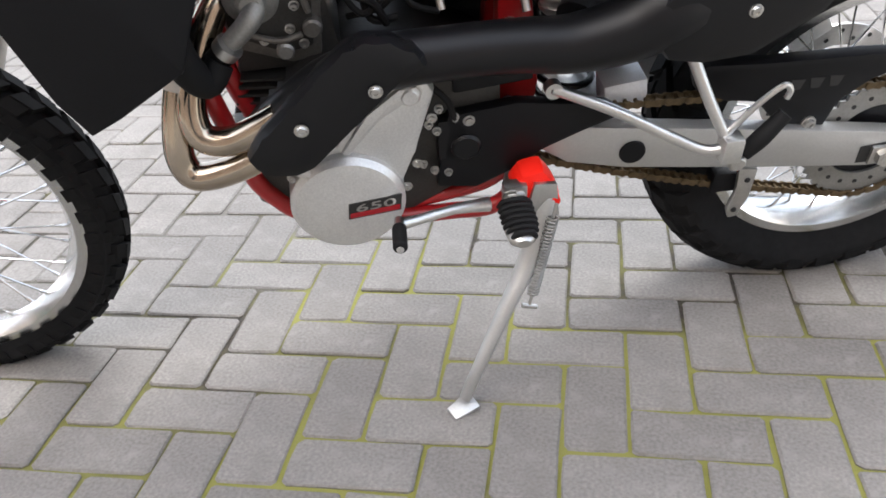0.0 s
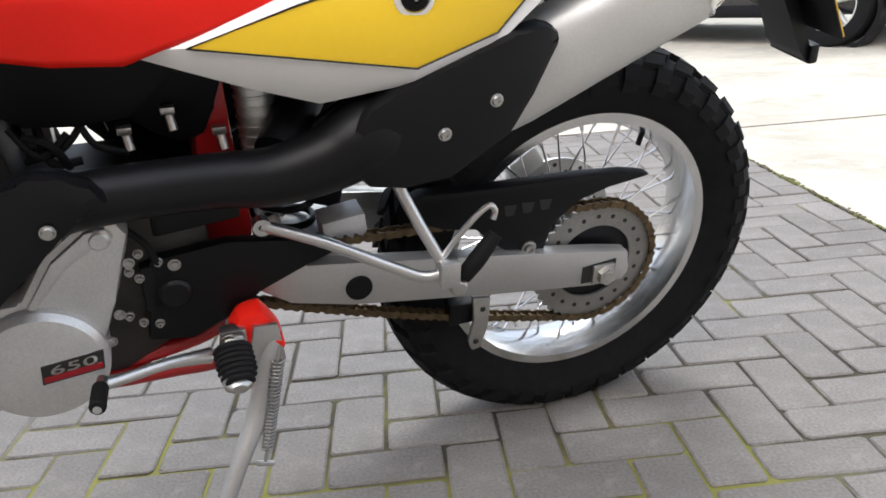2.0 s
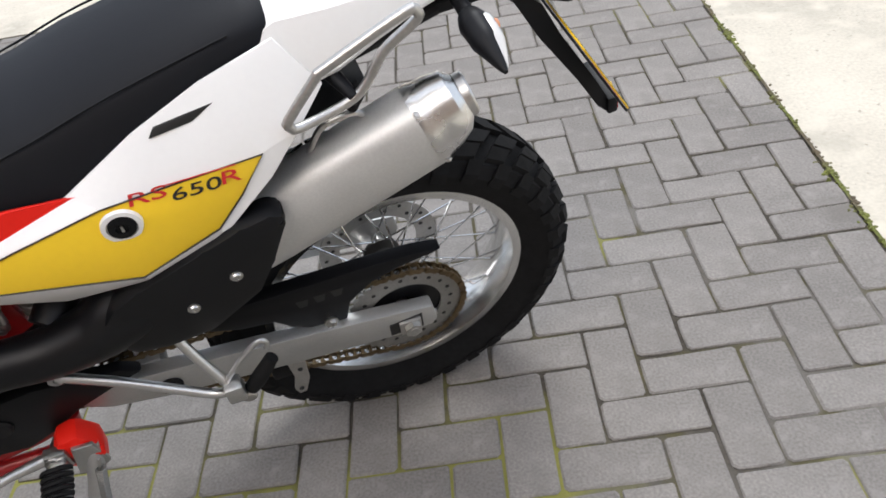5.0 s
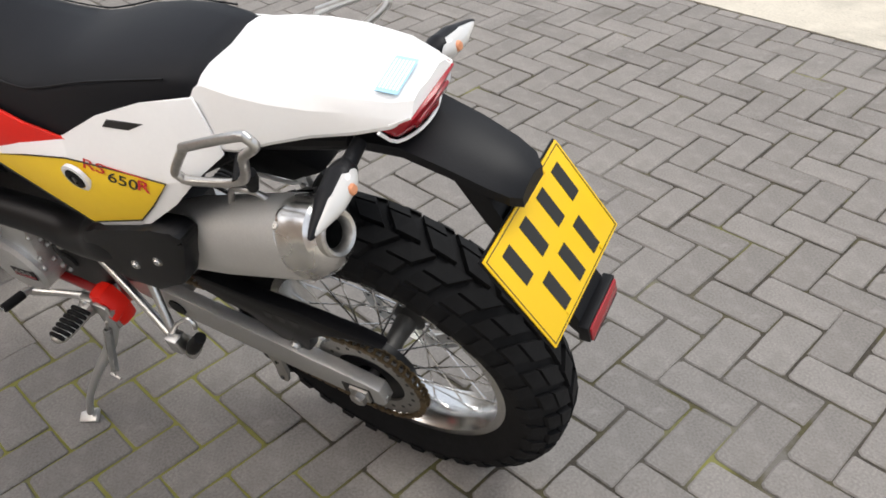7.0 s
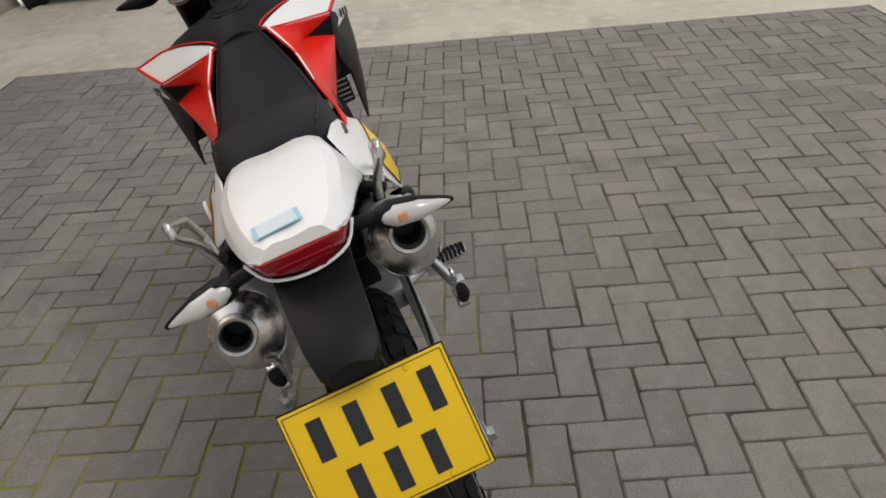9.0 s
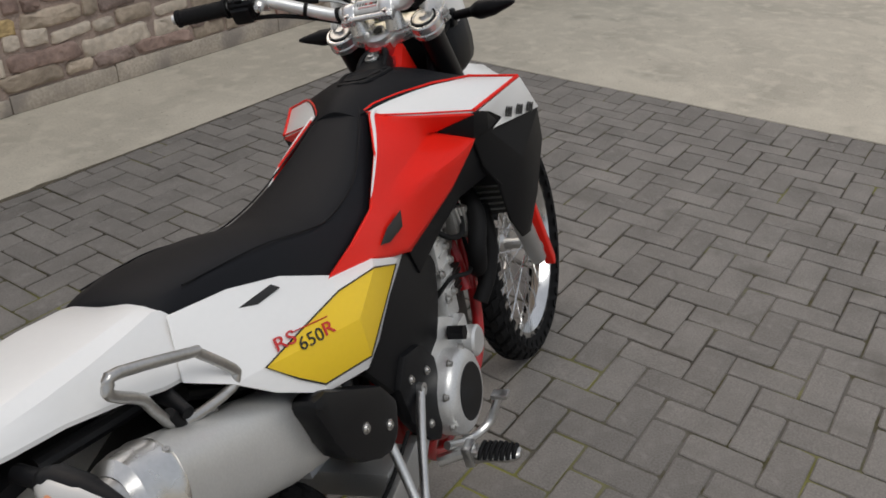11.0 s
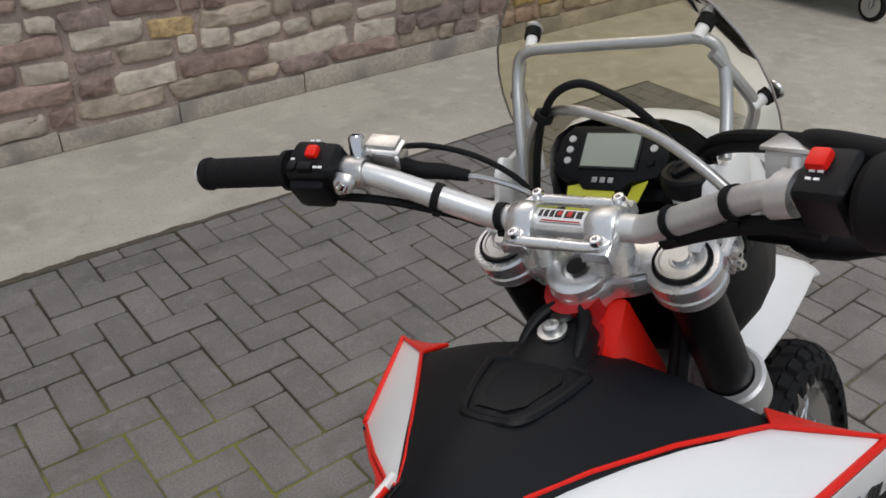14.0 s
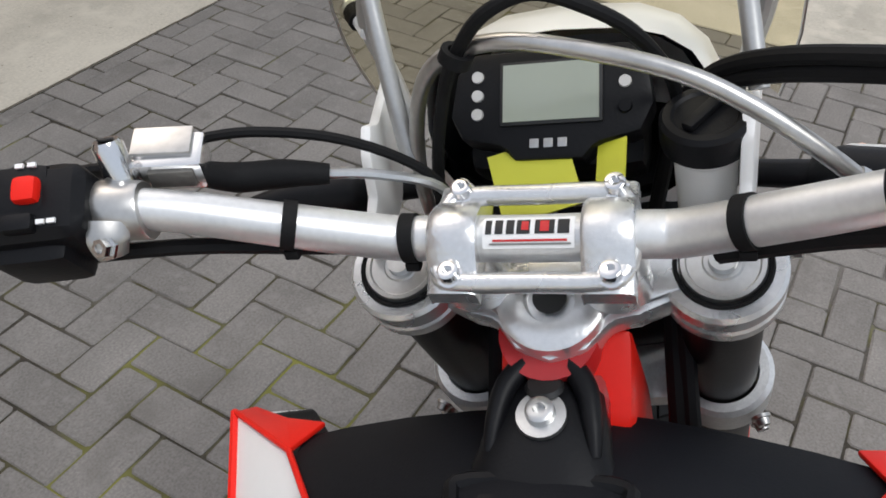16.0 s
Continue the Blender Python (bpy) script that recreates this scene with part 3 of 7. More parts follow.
part("swingarm_cap", lathe([(0, 0), (0, 0.021), (0.004, 0.020), (0.004, 0)], (0.419, 0.127, 0.418), (0, 1, 0), 24), BLACK, moto, "round black rubber cap")
part("swingarm_bridge", box((0.46, 0, 0.44), (0.09, 0.21, 0.06), 0.012), ALU_SATIN, moto)
part("swingarm_guard", slab([(0.72, 0.405), (0.70, 0.530), (0.60, 0.540), (0.47, 0.520), (0.44, 0.500), (0.50, 0.478), (0.56, 0.452), (0.61, 0.418), (0.66, 0.395)], 0.118, 0.140, 0.006), BLACK, moto, "black plastic guard over the swingarm pivot")
bolt((0.67, 0.140, 0.52), (0, 1, 0), parent=moto)


# ---- frame ----
frame_red = part("frame", tube([(1.02, 0, 1.06), (1.045, 0, 0.98), (1.06, 0, 0.90)], 0.036, 20, 4), SHADED_FRAME_RED, moto, "red steel tube frame")
for s in (1, -1):
    k = 1.0 if s > 0 else 0.78
    part("cradle_tube", tube([(1.06, 0.035 * s, 0.86), (1.048, 0.075 * s, 0.72), (1.018, 0.112 * s * k, 0.61), (1.000, 0.120 * s * k, 0.53), (0.983, 0.120 * s * k, 0.447), (0.957, 0.120 * s * k, 0.402), (0.925, 0.120 * s * k, 0.370), (0.86, 0.120 * s * k, 0.345), (0.77, 0.120 * s * k, 0.338), (0.696, 0.120 * s * k, 0.336), (0.635, 0.120 * s * k, 0.336), (0.600, 0.118 * s * k, 0.365), (0.585, 0.115 * s, 0.42)], 0.0135, 14), SHADED_FRAME_RED, frame_red)
    part("cradle_brace", tube([(0.83, 0.098 * s, 0.335), (0.76, 0.104 * s, 0.352), (0.70, 0.108 * s, 0.364), (0.64, 0.110 * s, 0.380), (0.60, 0.110 * s, 0.41)], 0.0115, 12), SHADED_FRAME_RED, frame_red)
    part("down_tube", tube([(1.03, 0.03 * s, 0.90), (1.01, 0.05 * s, 0.70), (0.99, 0.075 * s, 0.60), (0.965, 0.09 * s, 0.53)], 0.014, 12), SHADED_FRAME_RED, frame_red)
    part("pivot_plate", flip(slab([(0.615, 0.86), (0.575, 0.86), (0.568, 0.66), (0.555, 0.52), (0.57, 0.40), (0.61, 0.39), (0.625, 0.46), (0.617, 0.62)], 0.030, 0.066, 0.006), s), SHADED_FRAME_RED, frame_red)
    part("spine_tube", tube([(1.03, 0.02 * s, 0.96), (0.90, 0.09 * s, 0.90), (0.72, 0.10 * s, 0.86), (0.62, 0.095 * s, 0.84)], 0.017, 12), SHADED_FRAME_RED, frame_red)
    part("subframe_tube", tube([(0.63, 0.08 * s, 0.86), (0.35, 0.085 * s, 0.885), (0.08, 0.08 * s, 0.92), (-0.12, 0.06 * s, 0.955)], 0.011, 10), BLACK_PAINT, frame_red)
    part("subframe_stay", tube([(0.57, 0.085 * s, 0.60), (0.30, 0.085 * s, 0.76), (0.08, 0.085 * s, 0.90)], 0.010, 10), BLACK_PAINT, frame_red)
for x, z in ((0.602, 0.560), (0.60, 0.62), (0.600, 0.49)):
    bolt((x, 0.066, z), (0, 1, 0), 0.010, 0.012, parent=frame_red)

# ---- engine ----
engine = part("engine", join(
    slab([(1.0, 0.52), (0.985, 0.40), (0.92, 0.345), (0.76, 0.345), (0.68, 0.39), (0.62, 0.44), (0.62, 0.56), (0.72, 0.62), (0.88, 0.62)], -0.072, 0.12, 0.012),
    slab([(0.975, 0.60), (0.83, 0.60), (0.845, 0.70), (0.96, 0.72)], -0.075, 0.085, 0.008)), CASE_DARK, moto, "grey single-cylinder engine")
for k in range(5):
    z = 0.545 + 0.012 * k
    part("cooling_fin", slab([(0.99 - 0.02 * k * 0.2, z), (0.82 - 0.003 * k, z - 0.012), (0.82 - 0.003 * k, z - 0.008), (0.99 - 0.02 * k * 0.2, z + 0.004)], -0.088, 0.096, 0.001), CASE_DARK, engine)
head = part("cylinder_head", slab([(0.975, 0.64), (0.90, 0.61), (0.858, 0.615), (0.850, 0.70), (0.846, 0.745), (0.868, 0.785), (0.94, 0.785), (0.985, 0.72)], -0.085, 0.092, 0.012), CASE_MID, engine, "grey cast cylinder head")
part("head_flange", slab([(0.972, 0.665), (0.905, 0.632), (0.868, 0.640), (0.862, 0.700), (0.872, 0.764), (0.935, 0.772), (0.978, 0.730)], 0.090, 0.100, 0.004), CASE_DARK, head)
part("casting_boss", rod((0.872, 0.090, 0.752), (0.872, 0.112, 0.752), 0.014, 18, bevel=0.003), CASE_MID, head)
part("casting_boss", rod((0.866, 0.090, 0.668), (0.866, 0.110, 0.668), 0.013, 18, bevel=0.003), CASE_MID, head)
part("casting_boss", rod((0.905, 0.090, 0.640), (0.905, 0.112, 0.640), 0.012, 18, bevel=0.003), CASE_LIGHT, head)
part("casting_window", box((0.862, 0.100, 0.722), (0.020, 0.010, 0.026), 0.004), INK, head)
part("casting_rib", tube([(0.905, 0.101, 0.765), (0.880, 0.103, 0.735), (0.868, 0.103, 0.690)], 0.0045, 8), CASE_MID, head)
part("casting_rib", tube([(0.960, 0.101, 0.672), (0.915, 0.104, 0.655), (0.880, 0.103, 0.660)], 0.0045, 8), CASE_MID, head)
part("cam_cover", slab([(0.968, 0.738), (0.885, 0.752), (0.880, 0.768), (0.94, 0.782), (0.985, 0.762)], 0.02, 0.092, 0.006), SHADED_FRAME_RED, engine)
part("pump_cover", lathe([(0.085, 0), (0.085, 0.036), (0.108, 0.035), (0.113, 0.028), (0.115, 0.020), (0.126, 0.017), (0.129, 0.013), (0.129, 0)], (0.936, 0, 0.718), (0, 1, 0), 36), CASE_LIGHT, engine, "round grey water pump cover")
part("pump_spout", tube([(0.930, 0.120, 0.714), (0.942, 0.134, 0.700), (0.968, 0.134, 0.676)], [0.0150, 0.0140, 0.0130], 14), CASE_LIGHT, engine)
part("hose_clamp", rod((0.968, 0.139, 0.676), (0.978, 0.137, 0.666), 0.0185, 14), STEEL, engine)
part("coolant_hose", tube([(0.975, 0.137, 0.669), (1.0, 0.13, 0.645), (1.025, 0.115, 0.65), (1.045, 0.11, 0.72)], 0.0165, 12), RUBBER, engine)
for x, z in ((0.885, 0.700), (0.965, 0.735), (0.895, 0.668), (0.880, 0.645), (0.930, 0.655), (0.905, 0.762)):
    bolt((x, 0.099, z), (0, 1, 0), 0.0055, 0.008, parent=engine)
left_cover = part("left_engine_cover", join(
    slab([(0.915, 0.497), (0.893, 0.512), (0.860, 0.512), (0.822, 0.572), (0.770, 0.610), (0.728, 0.606), (0.716, 0.585), (0.748, 0.488), (0.772, 0.43), (0.795, 0.362), (0.84, 0.340), (0.885, 0.345), (0.918, 0.375), (0.932, 0.452)], 0.115, 0.160, 0.014),
    lathe([(0.12, 0.084), (0.170, 0.083), (0.179, 0.076), (0.183, 0.062), (0.183, 0)], (0.852, 0, 0.421), (0, 1, 0), 48)), CAST, moto, "silver cast engine cover with a black badge")
part("cover_rib", slab([(0.742, 0.603), (0.766, 0.601), (0.812, 0.566), (0.852, 0.507), (0.842, 0.503), (0.795, 0.556), (0.760, 0.578), (0.736, 0.586)], 0.158, 0.168, 0.004), CAST, left_cover)
part("cover_boss", rod((0.752, 0.15, 0.588), (0.752, 0.170, 0.588), 0.015, 20, bevel=0.005), CAST, left_cover)
part("cover_boss", rod((0.908, 0.14, 0.487), (0.908, 0.171, 0.487), 0.013, 18, bevel=0.005), CAST, left_cover)
part("cover_rib", tube([(0.908, 0.166, 0.487), (0.893, 0.172, 0.474), (0.874, 0.178, 0.452)], [0.009, 0.008, 0.004], 10), CAST, left_cover)
part("badge", slab([(0.852, 0.430), (0.775, 0.438), (0.778, 0.409), (0.855, 0.401)], 0.1815, 0.1845, 0.0008), INK, left_cover, "black and red badge")
part("badge_stripe", slab([(0.851, 0.413), (0.779, 0.4205), (0.780, 0.4115), (0.852, 0.404)], 0.1842, 0.1850, 0.0), LENS_RED, left_cover)
letters("650", 0.058, 0.0135, 0.0006, STEEL, basis((0.813, 0.1850, 0.4245), (-1, 0, 0.10), (0, 0, 1)), left_cover, "number")
for x, z in ((0.742, 0.59), (0.724, 0.545), (0.748, 0.47), (0.765, 0.43), (0.925, 0.47), (0.905, 0.385), (0.84, 0.362), (0.80, 0.595)):
    bolt((x, 0.158, z), (0, 1, 0), 0.006, 0.006, parent=left_cover)
starter = part("starter_motor", join(box((0.690, 0.125, 0.485), (0.052, 0.030, 0.075), 0.010), rod((0.675, 0.10, 0.475), (0.675, 0.146, 0.475), 0.022, 18, bevel=0.004)), BLACK_PAINT, engine, "black starter cover")
for x, z in ((0.712, 0.545), (0.727, 0.520), (0.716, 0.508), (0.690, 0.528), (0.738, 0.452), (0.722, 0.438), (0.702, 0.432)):
    bolt((x, 0.138, z), (0, 1, 0), 0.0052, 0.008, STEEL, starter)
part("cable", tube([(0.725, 0.135, 0.585), (0.700, 0.146, 0.560), (0.690, 0.140, 0.520)], 0.005, 8), RUBBER, engine)
part("sprocket_cover", slab([(0.69, 0.62), (0.58, 0.615), (0.575, 0.565), (0.69, 0.555)], 0.10, 0.125, 0.006), BLACK_PAINT, engine)
part("sump", slab([(0.96, 0.36), (0.90, 0.318), (0.74, 0.318), (0.70, 0.36)], -0.09, 0.10, 0.01), CAST, engine)
right_cover = part("right_engine_cover", join(
    lathe([(-0.09, 0), (-0.09, 0.090), (-0.150, 0.089), (-0.162, 0.084), (-0.170, 0.072), (-0.172, 0.062), (-0.172, 0)], (0.69, 0, 0.45), (0, 1, 0), 48),
    slab([(0.815, 0.55), (0.74, 0.60), (0.665, 0.565), (0.605, 0.48), (0.63, 0.38), (0.76, 0.35), (0.80, 0.42)], -0.125, -0.065, 0.012)), CAST, moto, "silver round clutch cover")
part("cover_inset", lathe([(-0.1715, 0), (-0.1715, 0.060), (-0.1735, 0.058), (-0.1735, 0)], (0.69, 0, 0.45), (0, 1, 0), 40), BLACK_PAINT, right_cover, "black disc with a pale ring")
for k in range(8):
    a = k * math.pi / 4 + 0.3
    bolt((0.69 + 0.088 * math.cos(a), -0.150, 0.45 + 0.088 * math.sin(a)), (0, -1, 0), 0.0065, 0.01, parent=right_cover)
part("oil_filter_housing", join(lathe([(-0.09, 0), (-0.09, 0.034), (-0.155, 0.034), (-0.160, 0.029), (-0.160, 0)], (0.815, 0, 0.49), (0, 1, 0), 28), box((0.80, -0.12, 0.53), (0.05, 0.04, 0.05), 0.008)), CAST, right_cover)
part("oil_cap", lathe([(-0.13, 0), (-0.13, 0.016), (-0.165, 0.016), (-0.165, 0)], (0.745, 0, 0.555), (0, 1, 0), 6), BLACK, right_cover)
part("brake_pedal", join(tube([(0.58, -0.145, 0.40), (0.62, -0.155, 0.375), (0.665, -0.168, 0.357), (0.70, -0.190, 0.365), (0.715, -0.205, 0.395), (0.722, -0.212, 0.410)], 0.009, 10), box((0.726, -0.216, 0.414), (0.026, 0.036, 0.010), 0.003)), ALU, moto, "silver brake pedal")
part("coolant_hose", tube([(1.03, -0.12, 0.74), (0.985, -0.150, 0.70), (0.945, -0.152, 0.650), (0.955, -0.140, 0.600), (0.99, -0.12, 0.57)], 0.021, 14), RUBBER, moto, "black rubber coolant hose")
part("coolant_hose", tube([(1.05, -0.14, 0.70), (1.03, -0.15, 0.62), (1.0, -0.14, 0.55), (0.96, -0.12, 0.50)], 0.018, 12), RUBBER, moto)
barrel = part("cylinder_barrel", slab([(0.850, 0.54), (0.795, 0.56), (0.800, 0.66), (0.812, 0.76), (0.865, 0.775), (0.870, 0.70)], -0.118, -0.080, 0.008), CAST, engine, "silver cast cylinder side")
for x, z in ((0.79, 0.60), (0.825, 0.60), (0.79, 0.66), (0.845, 0.665), (0.815, 0.735), (0.850, 0.745), (0.84, 0.70)):
    bolt((x + 0.012, -0.118, z), (0, -1, 0), 0.008, 0.010, parent=barrel)
for k in range(5):
    part("barrel_rib", box((0.828 + 0.004 * k, -0.119, 0.615 + 0.026 * k), (0.055, 0.006, 0.006), 0.002), CAST, barrel)
part("cable", tube([(0.80, -0.10, 0.79), (0.835, -0.135, 0.73), (0.91, -0.14, 0.70), (0.97, -0.12, 0.74)], 0.006, 8), RUBBER, engine)
part("cable", tube([(0.79, -0.09, 0.60), (0.82, -0.13, 0.64), (0.93, -0.13, 0.60), (1.0, -0.10, 0.66)], 0.005, 8), RUBBER, engine)
part("fuel_tap", join(rod((0.80, -0.095, 0.765), (0.80, -0.125, 0.765), 0.012, 14), box((0.815, -0.122, 0.765), (0.03, 0.008, 0.012), 0.002)), ALU, moto)
# added black sheet: makes the gap behind the cylinder read dark
part("inner_splash_plate", slab([(0.98, 0.80), (0.90, 0.80), (0.84, 0.79), (0.83, 0.78), (0.83, 0.62), (0.84, 0.56), (0.98, 0.55), (1.01, 0.66)], -0.060, -0.040, 0.006), BLACK, moto)
side_tank = part("radiator_tank", slab([(0.905, 0.765), (1.075, 0.700), (1.105, 0.610), (1.085, 0.595), (0.915, 0.695)], -0.128, -0.095, 0.008), CASE_LIGHT, moto, "ribbed alloy radiator side")
for n in range(9):
    x = 0.925 + 0.019 * n
    part("tank_rib", tube([(x, -0.130, 0.752 - 0.38 * (x - 0.925)), (x + 0.010, -0.131, 0.694 - 0.52 * (x - 0.925))], 0.0042, 8, 1), ALU, side_tank)
for s in (1, -1):
    rad = part("radiator", flip(box((1.075, 0.15, 0.79), (0.035, 0.11, 0.24), 0.006), s), CASE_DARK, moto)
    for k in range(16):
        part("radiator_fin", flip(box((1.056, 0.15, 0.685 + 0.014 * k), (0.006, 0.10, 0.0035), 0.0), s), ALU, rad)
part("throttle_body", join(rod((0.86, 0, 0.765), (0.69, 0, 0.765), 0.034, 20), box((0.785, -0.01, 0.735), (0.05, 0.06, 0.05), 0.01), rod((0.72, 0.02, 0.72), (0.705, 0.07, 0.69), 0.014, 12)), BLACK, moto)
for k, (a, b, c) in enumerate((((0.83, 0.08, 0.71), (0.80, 0.095, 0.675), (0.765, 0.09, 0.70)), ((0.815, 0.085, 0.70), (0.785, 0.10, 0.69), (0.77, 0.09, 0.655)), ((0.82, 0.07, 0.66), (0.775, 0.09, 0.68), (0.745, 0.085, 0.71)), ((0.80, 0.07, 0.71), (0.79, 0.09, 0.665), (0.755, 0.085, 0.66)), ((0.75, 0.085, 0.71), (0.735, 0.10, 0.685), (0.70, 0.09, 0.665)))):
    part("cable", tube([a, b, c], 0.0045 + 0.001 * (k % 2), 8), RUBBER, moto)
for x, z in ((0.645, 0.700), (0.585, 0.665), (0.700, 0.680)):
    part("connector", join(rod((x, 0.075, z + 0.012), (x - 0.004, 0.09, z - 0.014), 0.006, 10), box((x, 0.082, z + 0.012), (0.018, 0.014, 0.010), 0.002)), STEEL, moto)
part("airbox", slab([(0.70, 0.90), (0.70, 0.70), (0.665, 0.675), (0.635, 0.655), (0.60, 0.665), (0.585, 0.70), (0.57, 0.74), (0.50, 0.74), (0.35, 0.78), (0.30, 0.86), (0.40, 0.92)], -0.075, 0.072, 0.015), BLACK, moto, "black plastic airbox")
part("tank_lower", join(slab([(1.02, 0.89), (1.0, 0.80), (0.955, 0.795), (0.88, 0.778), (0.845, 0.735), (0.81, 0.712), (0.75, 0.706), (0.69, 0.71), (0.62, 0.77), (0.55, 0.79), (0.60, 0.86), (0.80, 0.90)], 0.055, 0.100, 0.015), slab([(1.02, 0.89), (1.0, 0.80), (0.88, 0.79), (0.62, 0.79), (0.55, 0.80), (0.60, 0.86), (0.80, 0.90)], -0.098, 0.056, 0.015)), BLACK, moto, "black plastic fuel tank")
shock = part("shock_absorber", rod((0.532, 0.055, 0.735), (0.530, 0.063, 0.632), 0.0265, 24, bevel=0.004), ALU, moto, "silver rear shock reservoir")
for k in range(7):
    part("shock_ring", lathe([(0.0, 0.0255), (0.0, 0.0290), (0.005, 0.0290), (0.005, 0.0255)], Vector((0.532, 0.055, 0.727)).lerp(Vector((0.530, 0.063, 0.645)), k / 6), (-0.02, 0.08, -1), 24), STEEL, shock)
part("shock_spring", tube([(0.50 + 0.045 * math.cos(k * 0.7), 0.045 * math.sin(k * 0.7), 0.62 - 0.0034 * k) for k in range(50)], 0.006, 8, 2), BLACK_PAINT, shock)
# its whiteness is painted glare, not the bare metal's tone
part("regulator", box((0.425, 0.062, 0.492), (0.066, 0.05, 0.046), 0.004, Matrix.Rotation(0.12, 4, 'Y')), GLARE_ALLOY, moto, "aluminium regulator box, sky glare painted into its pale colour")
part("inner_fender", slab([(0.44, 0.64), (0.38, 0.72), (0.22, 0.79), (0.05, 0.80), (-0.02, 0.84), (0.06, 0.86), (0.26, 0.84), (0.42, 0.76), (0.475, 0.66), (0.47, 0.52), (0.42, 0.50), (0.40, 0.58)], -0.070, 0.034, 0.008), BLACK, moto, "black inner mudguard")

# ---- exhaust: two headers on the left, shields, and a silencer on each side ----
exhaust = part("exhaust_header", tube([(0.95, 0.05, 0.72), (0.985, 0.085, 0.70), (1.015, 0.115, 0.65), (1.035, 0.145, 0.60), (1.028, 0.163, 0.560), (0.985, 0.172, 0.556), (0.92, 0.180, 0.592)], 0.0200, 20), BRASSY, moto, "heat-tinted polished exhaust headers")
part("header_pipe", tube([(0.95, 0.02, 0.71), (0.995, 0.07, 0.69), (1.04, 0.115, 0.635), (1.064, 0.148, 0.552), (1.062, 0.160, 0.508), (1.038, 0.166, 0.496), (0.975, 0.172, 0.516), (0.89, 0.178, 0.565)], 0.0200, 20), BRASSY, exhaust)
part("radiator_hose", tube([(1.05, 0.145, 0.80), (1.035, 0.165, 0.73), (1.025, 0.165, 0.67), (1.005, 0.155, 0.635), (0.985, 0.142, 0.655)], [0.020, 0.022, 0.022, 0.020, 0.018], 14), RUBBER, moto, "black rubber radiator hose")
part("hose_clip", lathe([(-0.005, 0.0215), (-0.005, 0.0238), (0.005, 0.0238), (0.005, 0.0215)], (1.033, 0.165, 0.722), (0.15, 0, 1), 20, closed=True), STEEL, moto)
part("header_clamp", lathe([(-0.012, 0.0215), (-0.012, 0.026), (0.012, 0.026), (0.012, 0.0215)], (1.044, 0.122, 0.625), (0.35, 0.35, -1), 20), STEEL, exhaust)
part("mid_pipe", tube([(0.93, 0.165, 0.57), (0.86, 0.170, 0.62), (0.79, 0.165, 0.642), (0.69, 0.158, 0.643), (0.60, 0.152, 0.638), (0.53, 0.152, 0.633), (0.455, 0.152, 0.648), (0.40, 0.148, 0.674), (0.33, 0.122, 0.692)], [0.030, 0.036, 0.036, 0.035, 0.036, 0.039, 0.045, 0.052, 0.056], 20), BLACK_PAINT, exhaust, "matt black exhaust pipe")
fs = part("front_heat_shield", slab([(0.972, 0.568), (0.945, 0.598), (0.905, 0.634), (0.865, 0.672), (0.832, 0.698), (0.805, 0.707), (0.772, 0.700), (0.743, 0.680), (0.722, 0.652), (0.756, 0.644), (0.817, 0.592), (0.884, 0.534), (0.910, 0.526), (0.950, 0.537)], 0.178, 0.220, 0.0195, shift=lambda x, z: (x - 0.80) * 0.14), BLACK_PAINT, exhaust, "matt black heat shield")
for p in ((0.893, 0.236, 0.605), (0.797, 0.222, 0.640)):
    bolt(p, (0, 1, 0), 0.0075, 0.005, STEEL, fs)
rear_shield_outline = [(0.432, 0.640), (0.436, 0.694), (0.410, 0.722), (0.372, 0.742), (0.27, 0.780), (0.215, 0.800), (0.172, 0.807), (0.152, 0.798), (0.152, 0.780), (0.183, 0.715), (0.215, 0.662), (0.30, 0.609), (0.365, 0.604), (0.415, 0.612)]
